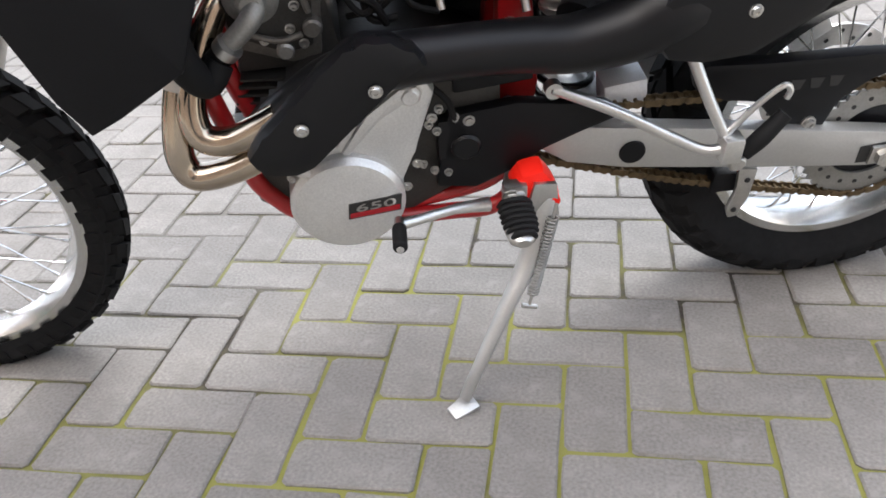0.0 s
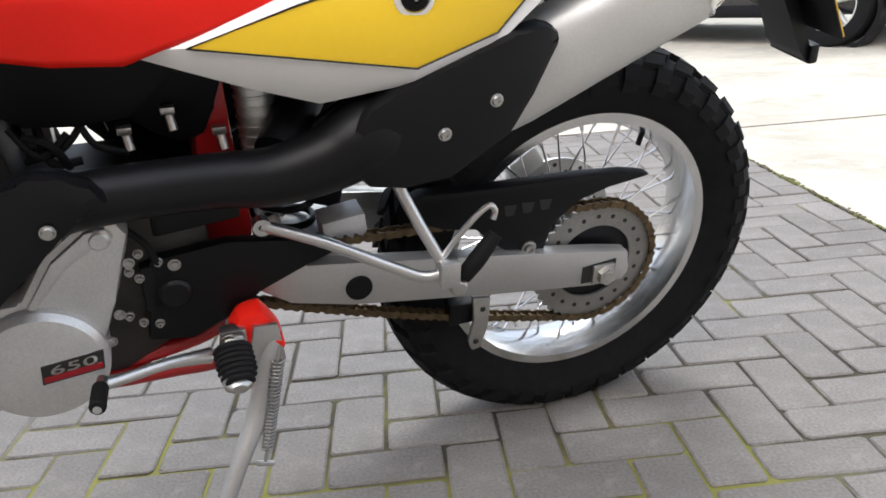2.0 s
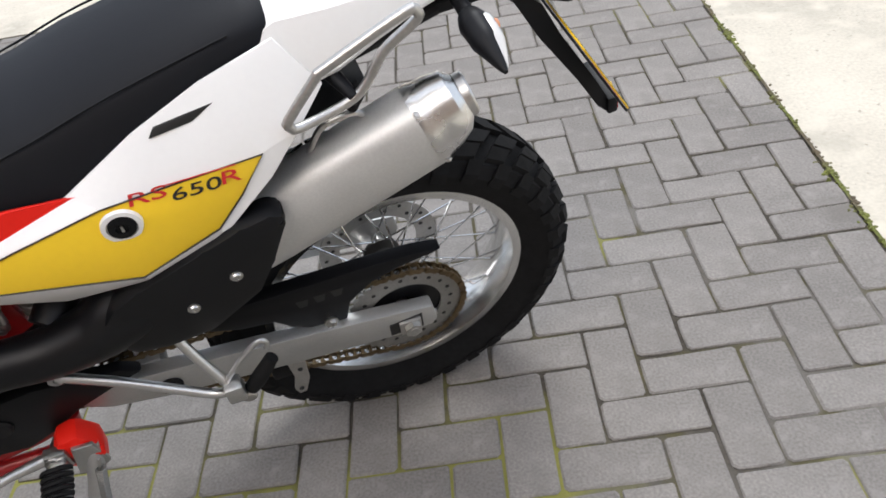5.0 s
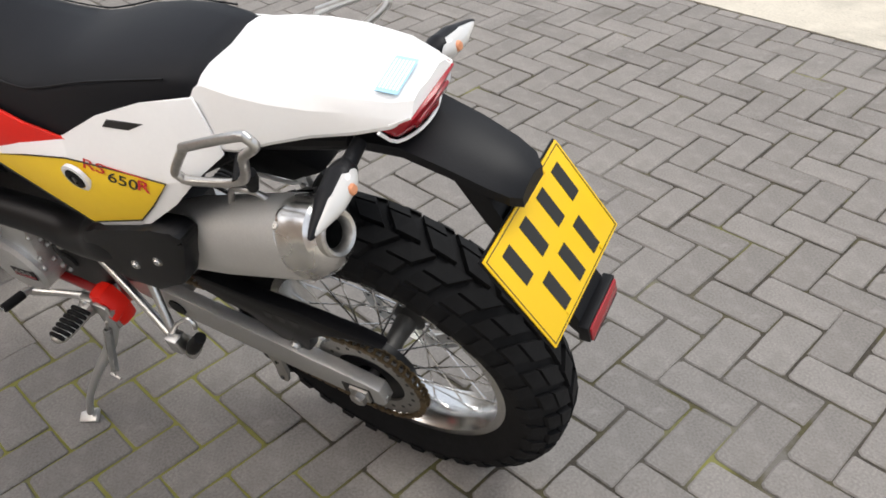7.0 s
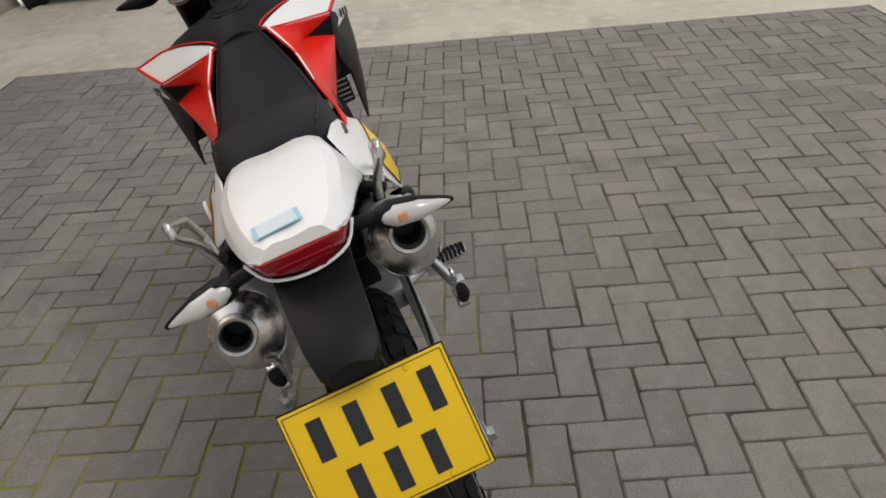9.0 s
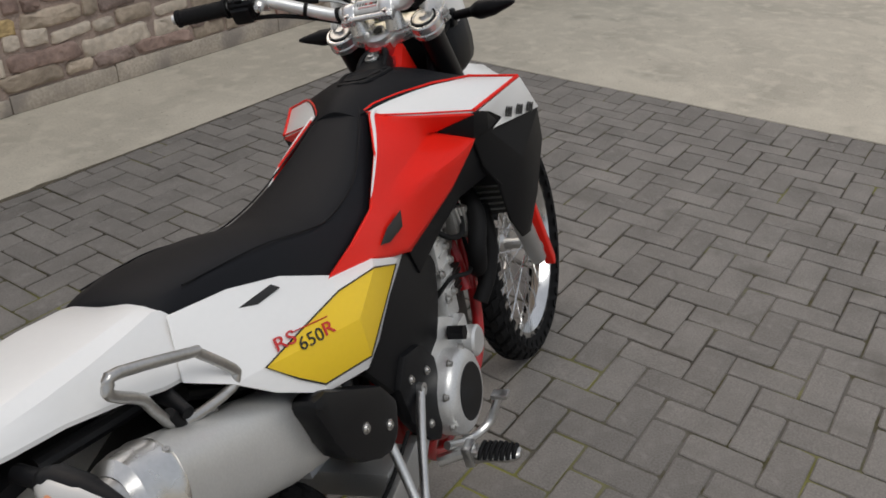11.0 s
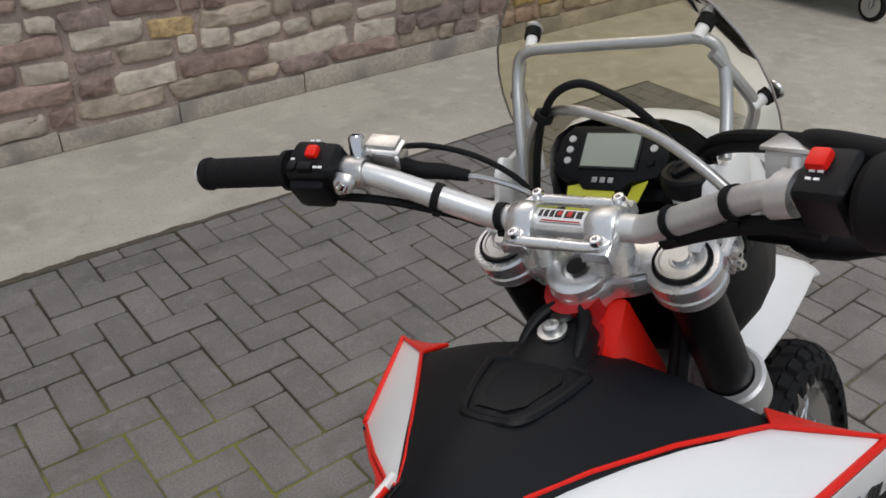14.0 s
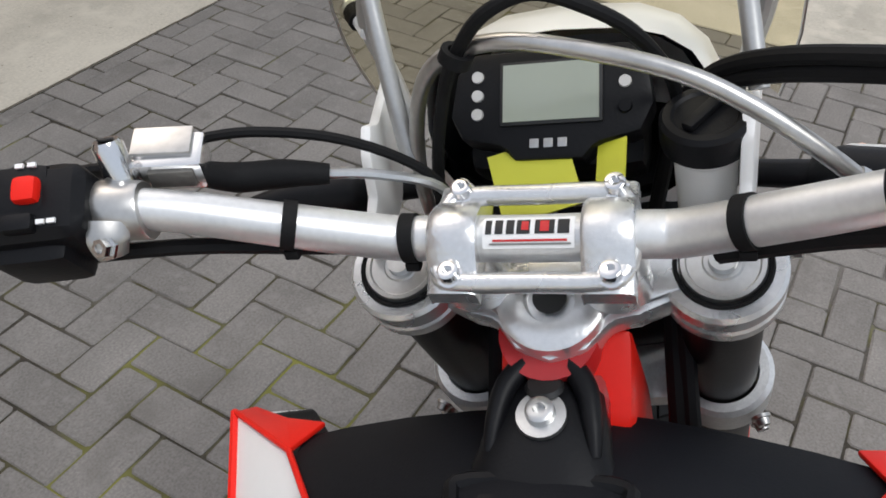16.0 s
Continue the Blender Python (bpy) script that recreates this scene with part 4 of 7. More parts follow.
for s in (1, -1):
    lift, out = (0.008, 0.010) if s > 0 else (0.046, 0.004)
    rings = []
    for x, z, a, b, y in ((0.335, 0.632, 0.046, 0.030, 0.100), (0.27, 0.660, 0.066, 0.042, 0.103), (0.176, 0.704, 0.071, 0.046, 0.108), (0.06, 0.761, 0.066, 0.050, 0.118), (-0.076, 0.827, 0.061, 0.052, 0.130)):
        n = Vector((0.38, 0, 0.925))
        rings.append([Vector((x + 0.012 * (0.335 - x) / 0.41, s * (y + out * (0.335 - x) / 0.41), z + lift)) + n * a * math.copysign(abs(math.cos(t)) ** 0.8, math.cos(t)) + Vector((0, s * b * math.copysign(abs(math.sin(t)) ** 0.8, math.sin(t)), 0)) for t in (2 * math.pi * k / 36 for k in range(36))])
    sil = part("silencer", loft(rings), SILENCER, moto, "brushed aluminium silencer with a polished end cone")
    cone = []
    for x, z, a, b in ((-0.074, 0.826, 0.0635, 0.0545), (-0.084, 0.831, 0.0635, 0.0545), (-0.088, 0.833, 0.061, 0.052), (-0.108, 0.845, 0.057, 0.049), (-0.128, 0.857, 0.048, 0.043), (-0.138, 0.863, 0.0320, 0.0315)):
        cone.append([Vector((x + 0.012 - 0.10 * (x + 0.076), s * (0.130 + out - 0.10 * (x + 0.076)), z + lift)) + Vector((0.36, 0, 0.93)) * a * math.cos(t) + Vector((0, s * b * math.sin(t), 0)) for t in (2 * math.pi * k / 36 for k in range(36))])
    part("end_cone", loft(cone, caps=False), CONE, sil, "polished steel end cone")
    od = Vector((-0.93, 0, 0.26)).normalized()
    oc = Vector((-0.1222, s * (0.1365 + out), 0.8635 + lift))
    part("outlet", lathe([(-0.004, 0.0315), (0.007, 0.0315), (0.010, 0.029), (0.008, 0.0245), (0.000, 0.0205), (-0.06, 0.0190)], oc, od, 32), STEEL, sil)
    part("outlet_bore", lathe([(-0.058, 0), (-0.058, 0.0186), (-0.006, 0.0198)], oc, od, 24), INK, sil)
    for k in (0.6, 2.3):
        bolt(Vector((-0.067 + 0.023 * math.cos(k), s * (0.130 + out + 0.0545 * math.sin(k)), 0.8285 + lift + 0.0585 * math.cos(k))), (0, s * math.sin(k), math.cos(k)), 0.0045, 0.004, STEEL, sil)
    rs = part("rear_heat_shield", flip(slab(rear_shield_outline if s > 0 else [(0.184, 0.811), (0.215, 0.806), (0.352, 0.714), (0.385, 0.662), (0.360, 0.615), (0.327, 0.601), (0.290, 0.618), (0.247, 0.648), (0.209, 0.692), (0.195, 0.728), (0.178, 0.790)], 0.148, 0.194, 0.014, shift=lambda x, z: -0.05 * max(0, (0.20 - x)) - 0.02 * max(0, x - 0.42)), s), BLACK_PAINT, sil, "matt black heat shield")
    for p in ((0.312, 0.194, 0.678), (0.241, 0.194, 0.716)) if s > 0 else ((0.335, 0.194, 0.650), (0.272, 0.194, 0.694)):
        bolt((p[0], s * p[1], p[2]), (0, s, 0), 0.0075, 0.005, STEEL, rs)
    part("silencer_bracket", tube([(0.10, 0.118 * s, 0.805 + lift * 0.8), (0.075, 0.122 * s, 0.858 + lift * 0.5), (0.045, 0.124 * s, 0.872 + lift * 0.5), (0.018, 0.122 * s, 0.868 + lift * 0.5), (0.005, 0.120 * s, 0.845 + lift * 0.8)], 0.0048, 10), STEEL, sil)
    part("rubber_mount", tube([(0.026, 0.122 * s, 0.884), (0.016, 0.126 * s, 0.908), (0.006, 0.130 * s, 0.928)], [0.008, 0.0105, 0.008], 14), RUBBER, sil)
part("cross_pipe", tube([(0.52, 0.12, 0.65), (0.46, 0.03, 0.69), (0.42, -0.06, 0.70), (0.33, -0.102, 0.636)], 0.03, 16), BLACK_PAINT, exhaust)

# ---- bodywork ----
def seat_rings():
    """Rings of the saddle, front to back: x, half-width low, half-width at the shoulder, top, shoulder drop, bottom."""
    out = []
    for x, wl, ws, top, drop, low in ((0.815, 0.060, 0.042, 1.040, 0.006, 0.985), (0.77, 0.076, 0.055, 1.026, 0.008, 0.955), (0.70, 0.094, 0.074, 0.996, 0.010, 0.915), (0.63, 0.110, 0.092, 0.972, 0.012, 0.885), (0.56, 0.122, 0.100, 0.960, 0.013, 0.870), (0.49, 0.130, 0.104, 0.958, 0.014, 0.865), (0.42, 0.133, 0.106, 0.972, 0.014, 0.868), (0.35, 0.130, 0.106, 0.995, 0.014, 0.885), (0.27, 0.122, 0.102, 1.014, 0.014, 0.925), (0.19, 0.108, 0.094, 1.027, 0.013, 0.950), (0.13, 0.094, 0.082, 1.030, 0.011, 0.965), (0.100, 0.084, 0.074, 1.027, 0.009, 0.975), (0.092, 0.074, 0.066, 1.020, 0.006, 0.980)):
        half = [(0, top), (ws * 0.55, top - drop * 0.25), (ws * 0.9, top - drop), (ws + (wl - ws) * 0.25, top - drop - 0.010), (wl * 0.97, low + 0.012), (wl, low), (wl * 0.9, low - 0.006)]
        out.append([(x, y, z) for y, z in half] + [(x, -y, z) for y, z in half[:0:-1]])
    return out


seat = part("seat", loft(seat_rings()), SEATM, moto, "black vinyl saddle", smooth=50)
for s in (1, -1):
    part("seat_seam", tube([(0.80, 0.0455 * s, 1.031), (0.70, 0.075 * s, 0.9855), (0.60, 0.0965 * s, 0.9515), (0.49, 0.1045 * s, 0.9435), (0.42, 0.1065 * s, 0.9575), (0.30, 0.104 * s, 0.993), (0.15, 0.0855 * s, 1.0165)], 0.0016, 6), BLACK, seat)

# black tank cover between the shrouds, with the filler cap and the fixing bolt
def cover_rings():
    out = []
    for x, w, zc, ze in ((0.775, 0.046, 1.036, 1.020), (0.80, 0.056, 1.050, 1.023), (0.85, 0.086, 1.062, 1.026), (0.90, 0.118, 1.068, 1.023), (0.95, 0.153, 1.066, 1.016), (1.00, 0.190, 1.056, 1.005), (1.035, 0.196, 1.038, 0.994), (1.05, 0.190, 1.0, 0.96)):
        ys = (-1, -0.8, -0.55, -0.3, -0.1, 0.1, 0.3, 0.55, 0.8, 1)
        top = [(x, w * k, zc + (ze - zc) * abs(k) ** 1.7) for k in ys]
        out.append(top + [(x, w * 0.9, ze - 0.05), (x, -w * 0.9, ze - 0.05)])
    return out


tank = part("tank_cover", loft(cover_rings()), SEATM, moto, "black tank cover with a flush filler cap", smooth=40)
cap_outline = [(0.868, -0.020), (0.868, 0.018), (0.888, 0.032), (0.942, 0.047), (0.960, 0.040), (0.964, -0.042), (0.945, -0.051), (0.888, -0.038)]


def on_cover(x, y):
    z = float(np.interp(x, (0.775, 0.80, 0.85, 0.90, 0.95, 1.00, 1.03), (1.036, 1.050, 1.062, 1.068, 1.066, 1.056, 1.038)))
    e = float(np.interp(x, (0.775, 0.80, 0.85, 0.90, 0.95, 1.00, 1.03), (1.020, 1.024, 1.026, 1.024, 1.018, 1.006, 0.994)))
    w = float(np.interp(x, (0.775, 0.80, 0.85, 0.90, 0.95, 1.00, 1.03), (0.046, 0.056, 0.086, 0.118, 0.153, 0.190, 0.196)))
    return z + (e - z) * min(1, abs(y) / w) ** 1.7


part("filler_rim", tube([(x, y, on_cover(x, y) - 0.0015) for x, y in cap_outline], 0.0055, 8, 4, closed=True), BLACK, tank, "raised black rim round the filler")
capbm = bmesh.new()
capbm.faces.new([capbm.verts.new((x * 0.8 + 0.905 * 0.2, y * 0.8, on_cover(x, y) + 0.0045)) for x, y in cap_outline])
r = bmesh.ops.extrude_face_region(capbm, geom=list(capbm.faces))
bmesh.ops.translate(capbm, vec=(0, 0, -0.01), verts=[q for q in r["geom"] if isinstance(q, bmesh.types.BMVert)])
bmesh.ops.bevel(capbm, geom=list(capbm.edges), offset=0.002, segments=2, affect='EDGES')
part("filler_cap", capbm, BLACK, tank)
hump = []
for x, w, z in ((0.945, 0.056, 1.058), (0.965, 0.050, 1.068), (0.985, 0.042, 1.075), (1.005, 0.038, 1.080), (1.025, 0.034, 1.082), (1.038, 0.028, 1.070), (1.045, 0.024, 1.05)):
    hump.append([(x, w * math.cos(t), z - 0.03 + 0.03 * math.sin(t) ** 0.8) if math.sin(t) > 0 else (x, w * math.cos(t), z - 0.05) for t in (math.pi * k / 10 for k in range(11))])
part("seat_lug", loft([h + [(h[0][0], 0.0, h[0][2] - 0.03)] for h in hump]), BLACK, tank, "black lug with a steel bolt", smooth=60)
part("lug_arch", tube([(0.978, 0.031, 1.062), (0.995, 0.029, 1.072), (1.015, 0.024, 1.080), (1.030, 0.012, 1.085), (1.034, 0.0, 1.086), (1.030, -0.012, 1.085), (1.015, -0.024, 1.080), (0.995, -0.029, 1.072), (0.978, -0.031, 1.062)], [0.004, 0.006, 0.0075, 0.008, 0.008, 0.008, 0.0075, 0.006, 0.004], 12, 4), BLACK, tank)
part("seat_bolt", lathe([(0, 0.004), (0, 0.0155), (0.003, 0.0150), (0.0035, 0.009), (0.009, 0.0085), (0.010, 0.007), (0.010, 0.0038), (0.005, 0.0036), (0.005, 0)], (0.994, 0, 1.0775), (-0.25, 0, 1), 24), ALU, tank)
part("lug_recess", lathe([(0, 0), (0, 0.012), (0.003, 0.010), (0.003, 0)], (1.012, 0, 1.083), (0.1, 0, 1), 16), INK, tank)

for s in (1, -1):
    def S(*p):
        return [(x, y * s, z) for x, y, z in p]
    low = 0.0 if s > 0 else 0.014                     # the exhaust side is narrower below
    # white upper panel, with its red piping
    white_outline = S((0.800, 0.052, 1.022), (0.825, 0.064, 1.027), (0.875, 0.096, 1.026), (0.94, 0.142, 1.020), (1.012, 0.196, 1.005), (1.070, 0.279, 0.976), (0.925, 0.222, 0.958), (0.86, 0.145, 0.985), (0.81, 0.078, 1.008))
    up = part("tank_panel", shell(white_outline, [(0, 1, 8), (1, 2, 7, 8), (2, 3, 7), (3, 4, 6, 7), (4, 5, 6)], 0.006, inward=(0, 0, -1)), WHITE, moto, "white tank panel with red piping")
    part("piping", tube([Vector(p) + Vector((0, 0, 0.0015)) for p in white_outline[:6]], 0.0024, 8, 1), RED, up, "red piping")
    part("piping", tube([Vector(p) + Vector((0, 0, 0.0005)) for p in white_outline[5:7]], 0.0040, 8, 1), RED, up)
    part("piping", tube([Vector(p) + Vector((0, 0, 0.0005)) for p in white_outline[6:] + white_outline[:1]], 0.0018, 8, 1), RED, up)
    part("panel_lip", shell(S((1.014, 0.197, 1.006), (1.072, 0.281, 0.976), (1.092, 0.275, 0.960), (1.062, 0.225, 0.984), (1.044, 0.180, 1.003)), [(0, 1, 2, 3), (0, 3, 4)], 0.006, inward=(0, 0, -1)), RED, up, "red front lip")
    # red side moulding with its hollow and lower slot
    rv = S((0.795, 0.061, 1.018), (0.81, 0.080, 1.004), (0.86, 0.148, 0.981), (0.923, 0.221, 0.954),
           (0.883, 0.132, 0.936), (0.930, 0.207, 0.898),
           (0.70, 0.100, 0.968), (0.79, 0.119, 0.944), (0.60, 0.116, 0.905), (0.69, 0.146 - low, 0.880), (0.79, 0.166, 0.888), (0.862, 0.189, 0.887),
           (0.48, 0.130, 0.895), (0.375, 0.131, 0.884), (0.40, 0.133, 0.874), (0.52, 0.142, 0.848), (0.60 - low * 0.3, 0.146 - low, 0.822 - low * 0.7), (0.685 - low, 0.148 - low * 1.2, 0.797 - low), (0.76, 0.153 - low, 0.806 - low * 0.7), (0.85, 0.168, 0.832), (0.615, 0.142 - low * 0.5, 0.862), (0.785, 0.1215, 0.917), (0.668, 0.118, 0.904))
    rf = [(0, 1, 7, 6), (1, 2, 4, 7), (2, 3, 4), (4, 5, 11), (4, 11, 10, 21), (4, 21, 7), (7, 21, 22, 6), (6, 22, 8), (21, 10, 9, 22), (8, 22, 20), (22, 9, 20), (8, 20, 12), (12, 20, 15, 14), (12, 14, 13), (20, 16, 15), (20, 9, 17, 16), (9, 10, 18, 17), (10, 11, 19, 18), (5, 19, 11)]
    red = part("side_shroud", moulded(rv, rf, s, ((4, 21), (21, 22), (5, 11), (11, 10), (10, 9))), RED, moto, "glossy red side shroud", smooth=60)
    m = red.modifiers.new("soft", 'SUBSURF')
    m.levels = m.render_levels = 3
    m = red.modifiers.new("thickness", 'SOLIDIFY')
    m.thickness, m.offset = 0.005, -1.0
    part("shroud_hollow", shell(S((0.880, 0.1285, 0.9372), (0.9195, 0.2235, 0.9560), (0.960, 0.236, 0.942), (1.008, 0.236, 0.905), (0.966, 0.2285, 0.901), (0.925, 0.2085, 0.8975)), [(0, 1, 5), (1, 2, 4, 5), (2, 3, 4)], 0.003, inward=(0.7, -0.5 * s, 0)), BLACK, red)
    part("shroud_slot", shell(S((0.662, 0.1440, 0.872), (0.646, 0.1470, 0.846), (0.588, 0.1470, 0.845), (0.556, 0.1455, 0.856), (0.600, 0.1430, 0.868)), [(0, 1, 2, 3, 4)], 0.002, inward=(0, -s, 0)), INK, red, "black slot")
    part("frame_guard", shell(S((0.935, 0.200, 0.893), (0.86, 0.168, 0.832), (0.765, 0.139, 0.796), (0.676, 0.130, 0.782), (0.700, 0.128, 0.720), (0.755, 0.132, 0.735), (0.83, 0.138, 0.755), (0.905, 0.160, 0.785), (0.985, 0.205, 0.800)), [(0, 1, 7, 8), (1, 2, 6, 7), (2, 3, 4, 5, 6)], 0.005, inward=(0, -s, 0)), BLACK, moto, "black plastic frame guard", smooth=30) if s < 0 else None
    part("white_pinstripe", tube(S((0.812, 0.069, 1.019), (0.790, 0.071, 1.013), (0.75, 0.0875, 0.992), (0.70, 0.1035, 0.966), (0.65, 0.1120, 0.937), (0.62, 0.1160, 0.918)), [0.0045, 0.0048, 0.0036, 0.0028, 0.0022, 0.0012], 8), WHITE, red)
    part("shroud_screw", lathe([(0, 0), (0, 0.009), (0.006, 0.008), (0.006, 0)], (0.757, s * 0.127, 0.781), (0, s, 0), 16), RED, red) if s < 0 else None
    # black radiator shroud with the white lettered flash
    bv = S((0.925, 0.221, 0.952), (1.070, 0.280, 0.970), (1.165, 0.280, 0.874), (1.172, 0.276, 0.80), (1.150 - low, 0.266 - low, 0.700 - low), (1.128 - 1.6 * low, 0.258 - 2.4 * low, 0.645 - 3.4 * low), (1.09 - 2 * low, 0.254 - 2.4 * low, 0.662 - 4 * low), (1.01, 0.240 - 1.6 * low, 0.705 - 2 * low), (0.985, 0.226 - low * 0.5, 0.77), (0.955, 0.205, 0.83), (0.932, 0.206, 0.896), (0.985, 0.224, 0.893), (1.06, 0.258, 0.80))
    bf = [(0, 1, 11), (0, 11, 10), (1, 2, 11), (11, 2, 12), (2, 3, 12), (3, 4, 12), (12, 4, 6), (4, 5, 6), (12, 6, 7), (12, 7, 8), (11, 12, 8, 9), (10, 11, 9)]
    rsh = part("radiator_shroud", shell(bv, bf, 0.006, inward=(0, -s, 0)), BLACK, moto, "black plastic radiator shroud")
    part("shroud_inner", shell(S((0.932, 0.204, 0.896), (0.956, 0.203, 0.83), (0.987, 0.224, 0.768), (1.01, 0.14, 0.765), (0.975, 0.10, 0.83), (0.94, 0.105, 0.90)), [(0, 1, 4, 5), (1, 2, 3, 4)], 0.004, inward=(1, 0, 0)), BLACK, rsh)
    flash = S((0.934, 0.2285, 0.9535), (1.070, 0.2835, 0.9735), (1.162, 0.2835, 0.876), (0.985, 0.2330, 0.897), (1.022, 0.2440, 0.907), (0.972, 0.2385, 0.938))
    fl = part("flash", shell(flash, [(0, 1, 5), (1, 4, 5), (1, 2, 4), (2, 3, 4)], 0.0015, inward=(0, -s, 0)), WHITE, rsh, "white panel with black bars")
    wn_ = (Vector(flash[2]) - Vector(flash[1])).cross(Vector(flash[4]) - Vector(flash[1]))
    fx_ = Vector((1, 0, -0.32)) * (-s)
    fx_ = fx_ - wn_ * (fx_.dot(wn_) / wn_.length_squared)
    for x, z in ((1.041, 0.915), (1.081, 0.905), (1.121, 0.895)):
        y = flash[1][1] - (wn_.x * (x - flash[1][0]) + wn_.z * (z - flash[1][2])) / wn_.y + s * 0.0018
        fmx = basis((x, y, z), fx_, (0, 0, 1))
        for u in (-0.0095, 0.0, 0.0095):
            bb = box((u, 0, 0), (0.0062, 0.029, 0.0016), 0.0)
            bb.transform(fmx @ Matrix(((1, 0.22, 0, 0), (0, 1, 0, 0), (0, 0, 1, 0), (0, 0, 0, 1))))
            part("mark", bb, INK, fl)
    # white side panel with the yellow film
    rim = S((0.690 - 1.6 * low, 0.134 - low * 0.8, 0.806 - 1.4 * low), (0.53, 0.137, 0.854), (0.40, 0.132, 0.886), (0.295, 0.122, 0.945), (0.20, 0.108, 0.980), (0.100, 0.094, 1.002), (0.055, 0.121, 0.935), (0.100, 0.150, 0.900), (0.150, 0.166, 0.850), (0.230, 0.181, 0.790), (0.350, 0.180, 0.746), (0.463, 0.150 - low * 0.6, 0.722), (0.55, 0.142 - low * 0.8, 0.750))
    film = S((0.615 if s > 0 else 0.606, 0.1575 if s > 0 else 0.132, 0.812 if s > 0 else 0.792), (0.483, 0.1610, 0.852), (0.364, 0.1600, 0.878), (0.26, 0.1575, 0.882), (0.154, 0.1580, 0.887), (0.195, 0.1690, 0.840), (0.237, 0.1765, 0.800), (0.349, 0.1905, 0.770), (0.36, 0.1770 if s > 0 else 0.1840, 0.830))
    pv = rim + film
    n = len(rim)
    pf = [(0, 1, n + 1, n), (1, 2, n + 2, n + 1), (2, 3, n + 3, n + 2), (3, 4, n + 4, n + 3), (4, 5, 6), (4, 6, 7, n + 4), (7, 8, n + 5, n + 4), (8, 9, n + 6, n + 5), (9, 10, n + 7, n + 6), (10, 11, n + 7), (11, 12, n, n + 7), (12, 0, n)] + [(n + i, n + (i + 1) % 8, n + 8) for i in range(8)]
    panel = part("side_panel", shell(pv, pf, 0.004, inward=(0, -s, 0)), WHITE, moto, "white side panel with a yellow film", smooth=24)
    fo = [(p[0], p[1] + s * 0.0018, p[2]) for p in film]
    fm = part("yellow_film", shell(fo, [(i, (i + 1) % 8, 8) for i in range(8)], 0.001, inward=(0, -s, 0)), YELLOW, panel, "yellow film edged in black")
    part("film_edge", tube([Vector(p) + Vector((0, s * 0.0006, 0)) for p in fo[:8]], 0.0013, 6, 1, closed=True), INK, panel)

    def vent_point(x, z):
        yt, zt = float(np.interp(x, (0.2, 0.295), (0.108, 0.122))), float(np.interp(x, (0.2, 0.295), (0.977, 0.945)))
        return (x, s * (yt + (0.158 - yt) * (zt - z) / (zt - 0.884) + 0.0022), z)
    part("panel_vent", shell([vent_point(0.278, 0.936), vent_point(0.268, 0.947), vent_point(0.190, 0.956), vent_point(0.222, 0.942)], [(0, 1, 2, 3)], 0.002, inward=(0, -s, 0)), INK, panel, "black vent")
    d = Vector((-1, 0, 0.0)) if s > 0 else Vector((1, 0, -0.33))
    fn = (Vector(fo[4]) - Vector(fo[3])).cross(Vector(fo[8]) - Vector(fo[3]))

    def film_y(x, z):
        return fo[3][1] - (fn.x * (x - fo[3][0]) + fn.z * (z - fo[3][2])) / fn.y
    for text, mat, x, z, w in (("RS", INK_RED, 0.3035, 0.8785, 0.047), ("650", INK, 0.2445, 0.870, 0.063), ("R", INK_RED, 0.199, 0.8735, 0.025)) if s > 0 else (("RS", INK_RED, 0.212, 0.8905, 0.042), ("650", INK, 0.2525, 0.8665, 0.054), ("R", INK_RED, 0.294, 0.8580, 0.024)):
        face = d - fn * (d.dot(fn) / fn.length_squared)
        rise = Vector((0, 0, 1)) - fn * (fn.z / fn.length_squared)
        lift = 0.0014 if text == "650" else 0.0022
        letters(text, w, 0.0165 if s > 0 else 0.019, 0.0005, mat, basis((x, film_y(x, z) + s * lift, z), face, rise), panel, "lettering")
    part("letter_line", tube([(0.292, film_y(0.282, 0.884) + s * 0.0015, 0.884), (0.190, film_y(0.190, 0.885) + s * 0.0015, 0.885)] if s > 0 else [(0.232, film_y(0.232, 0.890) + s * 0.0015, 0.890), (0.308, film_y(0.308, 0.868) + s * 0.0015, 0.868)], 0.0009, 6, 1), INK_RED, panel)
    if s > 0:
        part("lock_ring", lathe([(-0.004, 0.0), (-0.004, 0.027), (0.003, 0.026), (0.004, 0.020), (0.0, 0.018), (0, 0)], (0.346, 0.1745, 0.853), (0, 1, 0.22), 32), WHITE, panel)
        part("seat_lock", lathe([(0, 0), (0, 0.018), (0.005, 0.0175), (0.006, 0.009), (0.003, 0.008), (0.003, 0)], (0.346, 0.1750, 0.853), (0, 1, 0.22), 24), BLACK, panel, "black seat lock")
        part("keyhole", box((0.346, 0.1795, 0.854), (0.003, 0.003, 0.010), 0.0), STEEL, panel)
    # black panel ahead of the side panel on the silencer side
    part("shock_guard", flip(slab([(0.662, 0.786), (0.715, 0.766), (0.775, 0.722), (0.788, 0.695), (0.755, 0.625), (0.705, 0.562), (0.612, 0.550), (0.494, 0.587), (0.425, 0.685), (0.44, 0.74), (0.56, 0.78)], 0.100, 0.124, 0.010), s), BLACK, moto, "black plastic side guard") if s < 0 else None
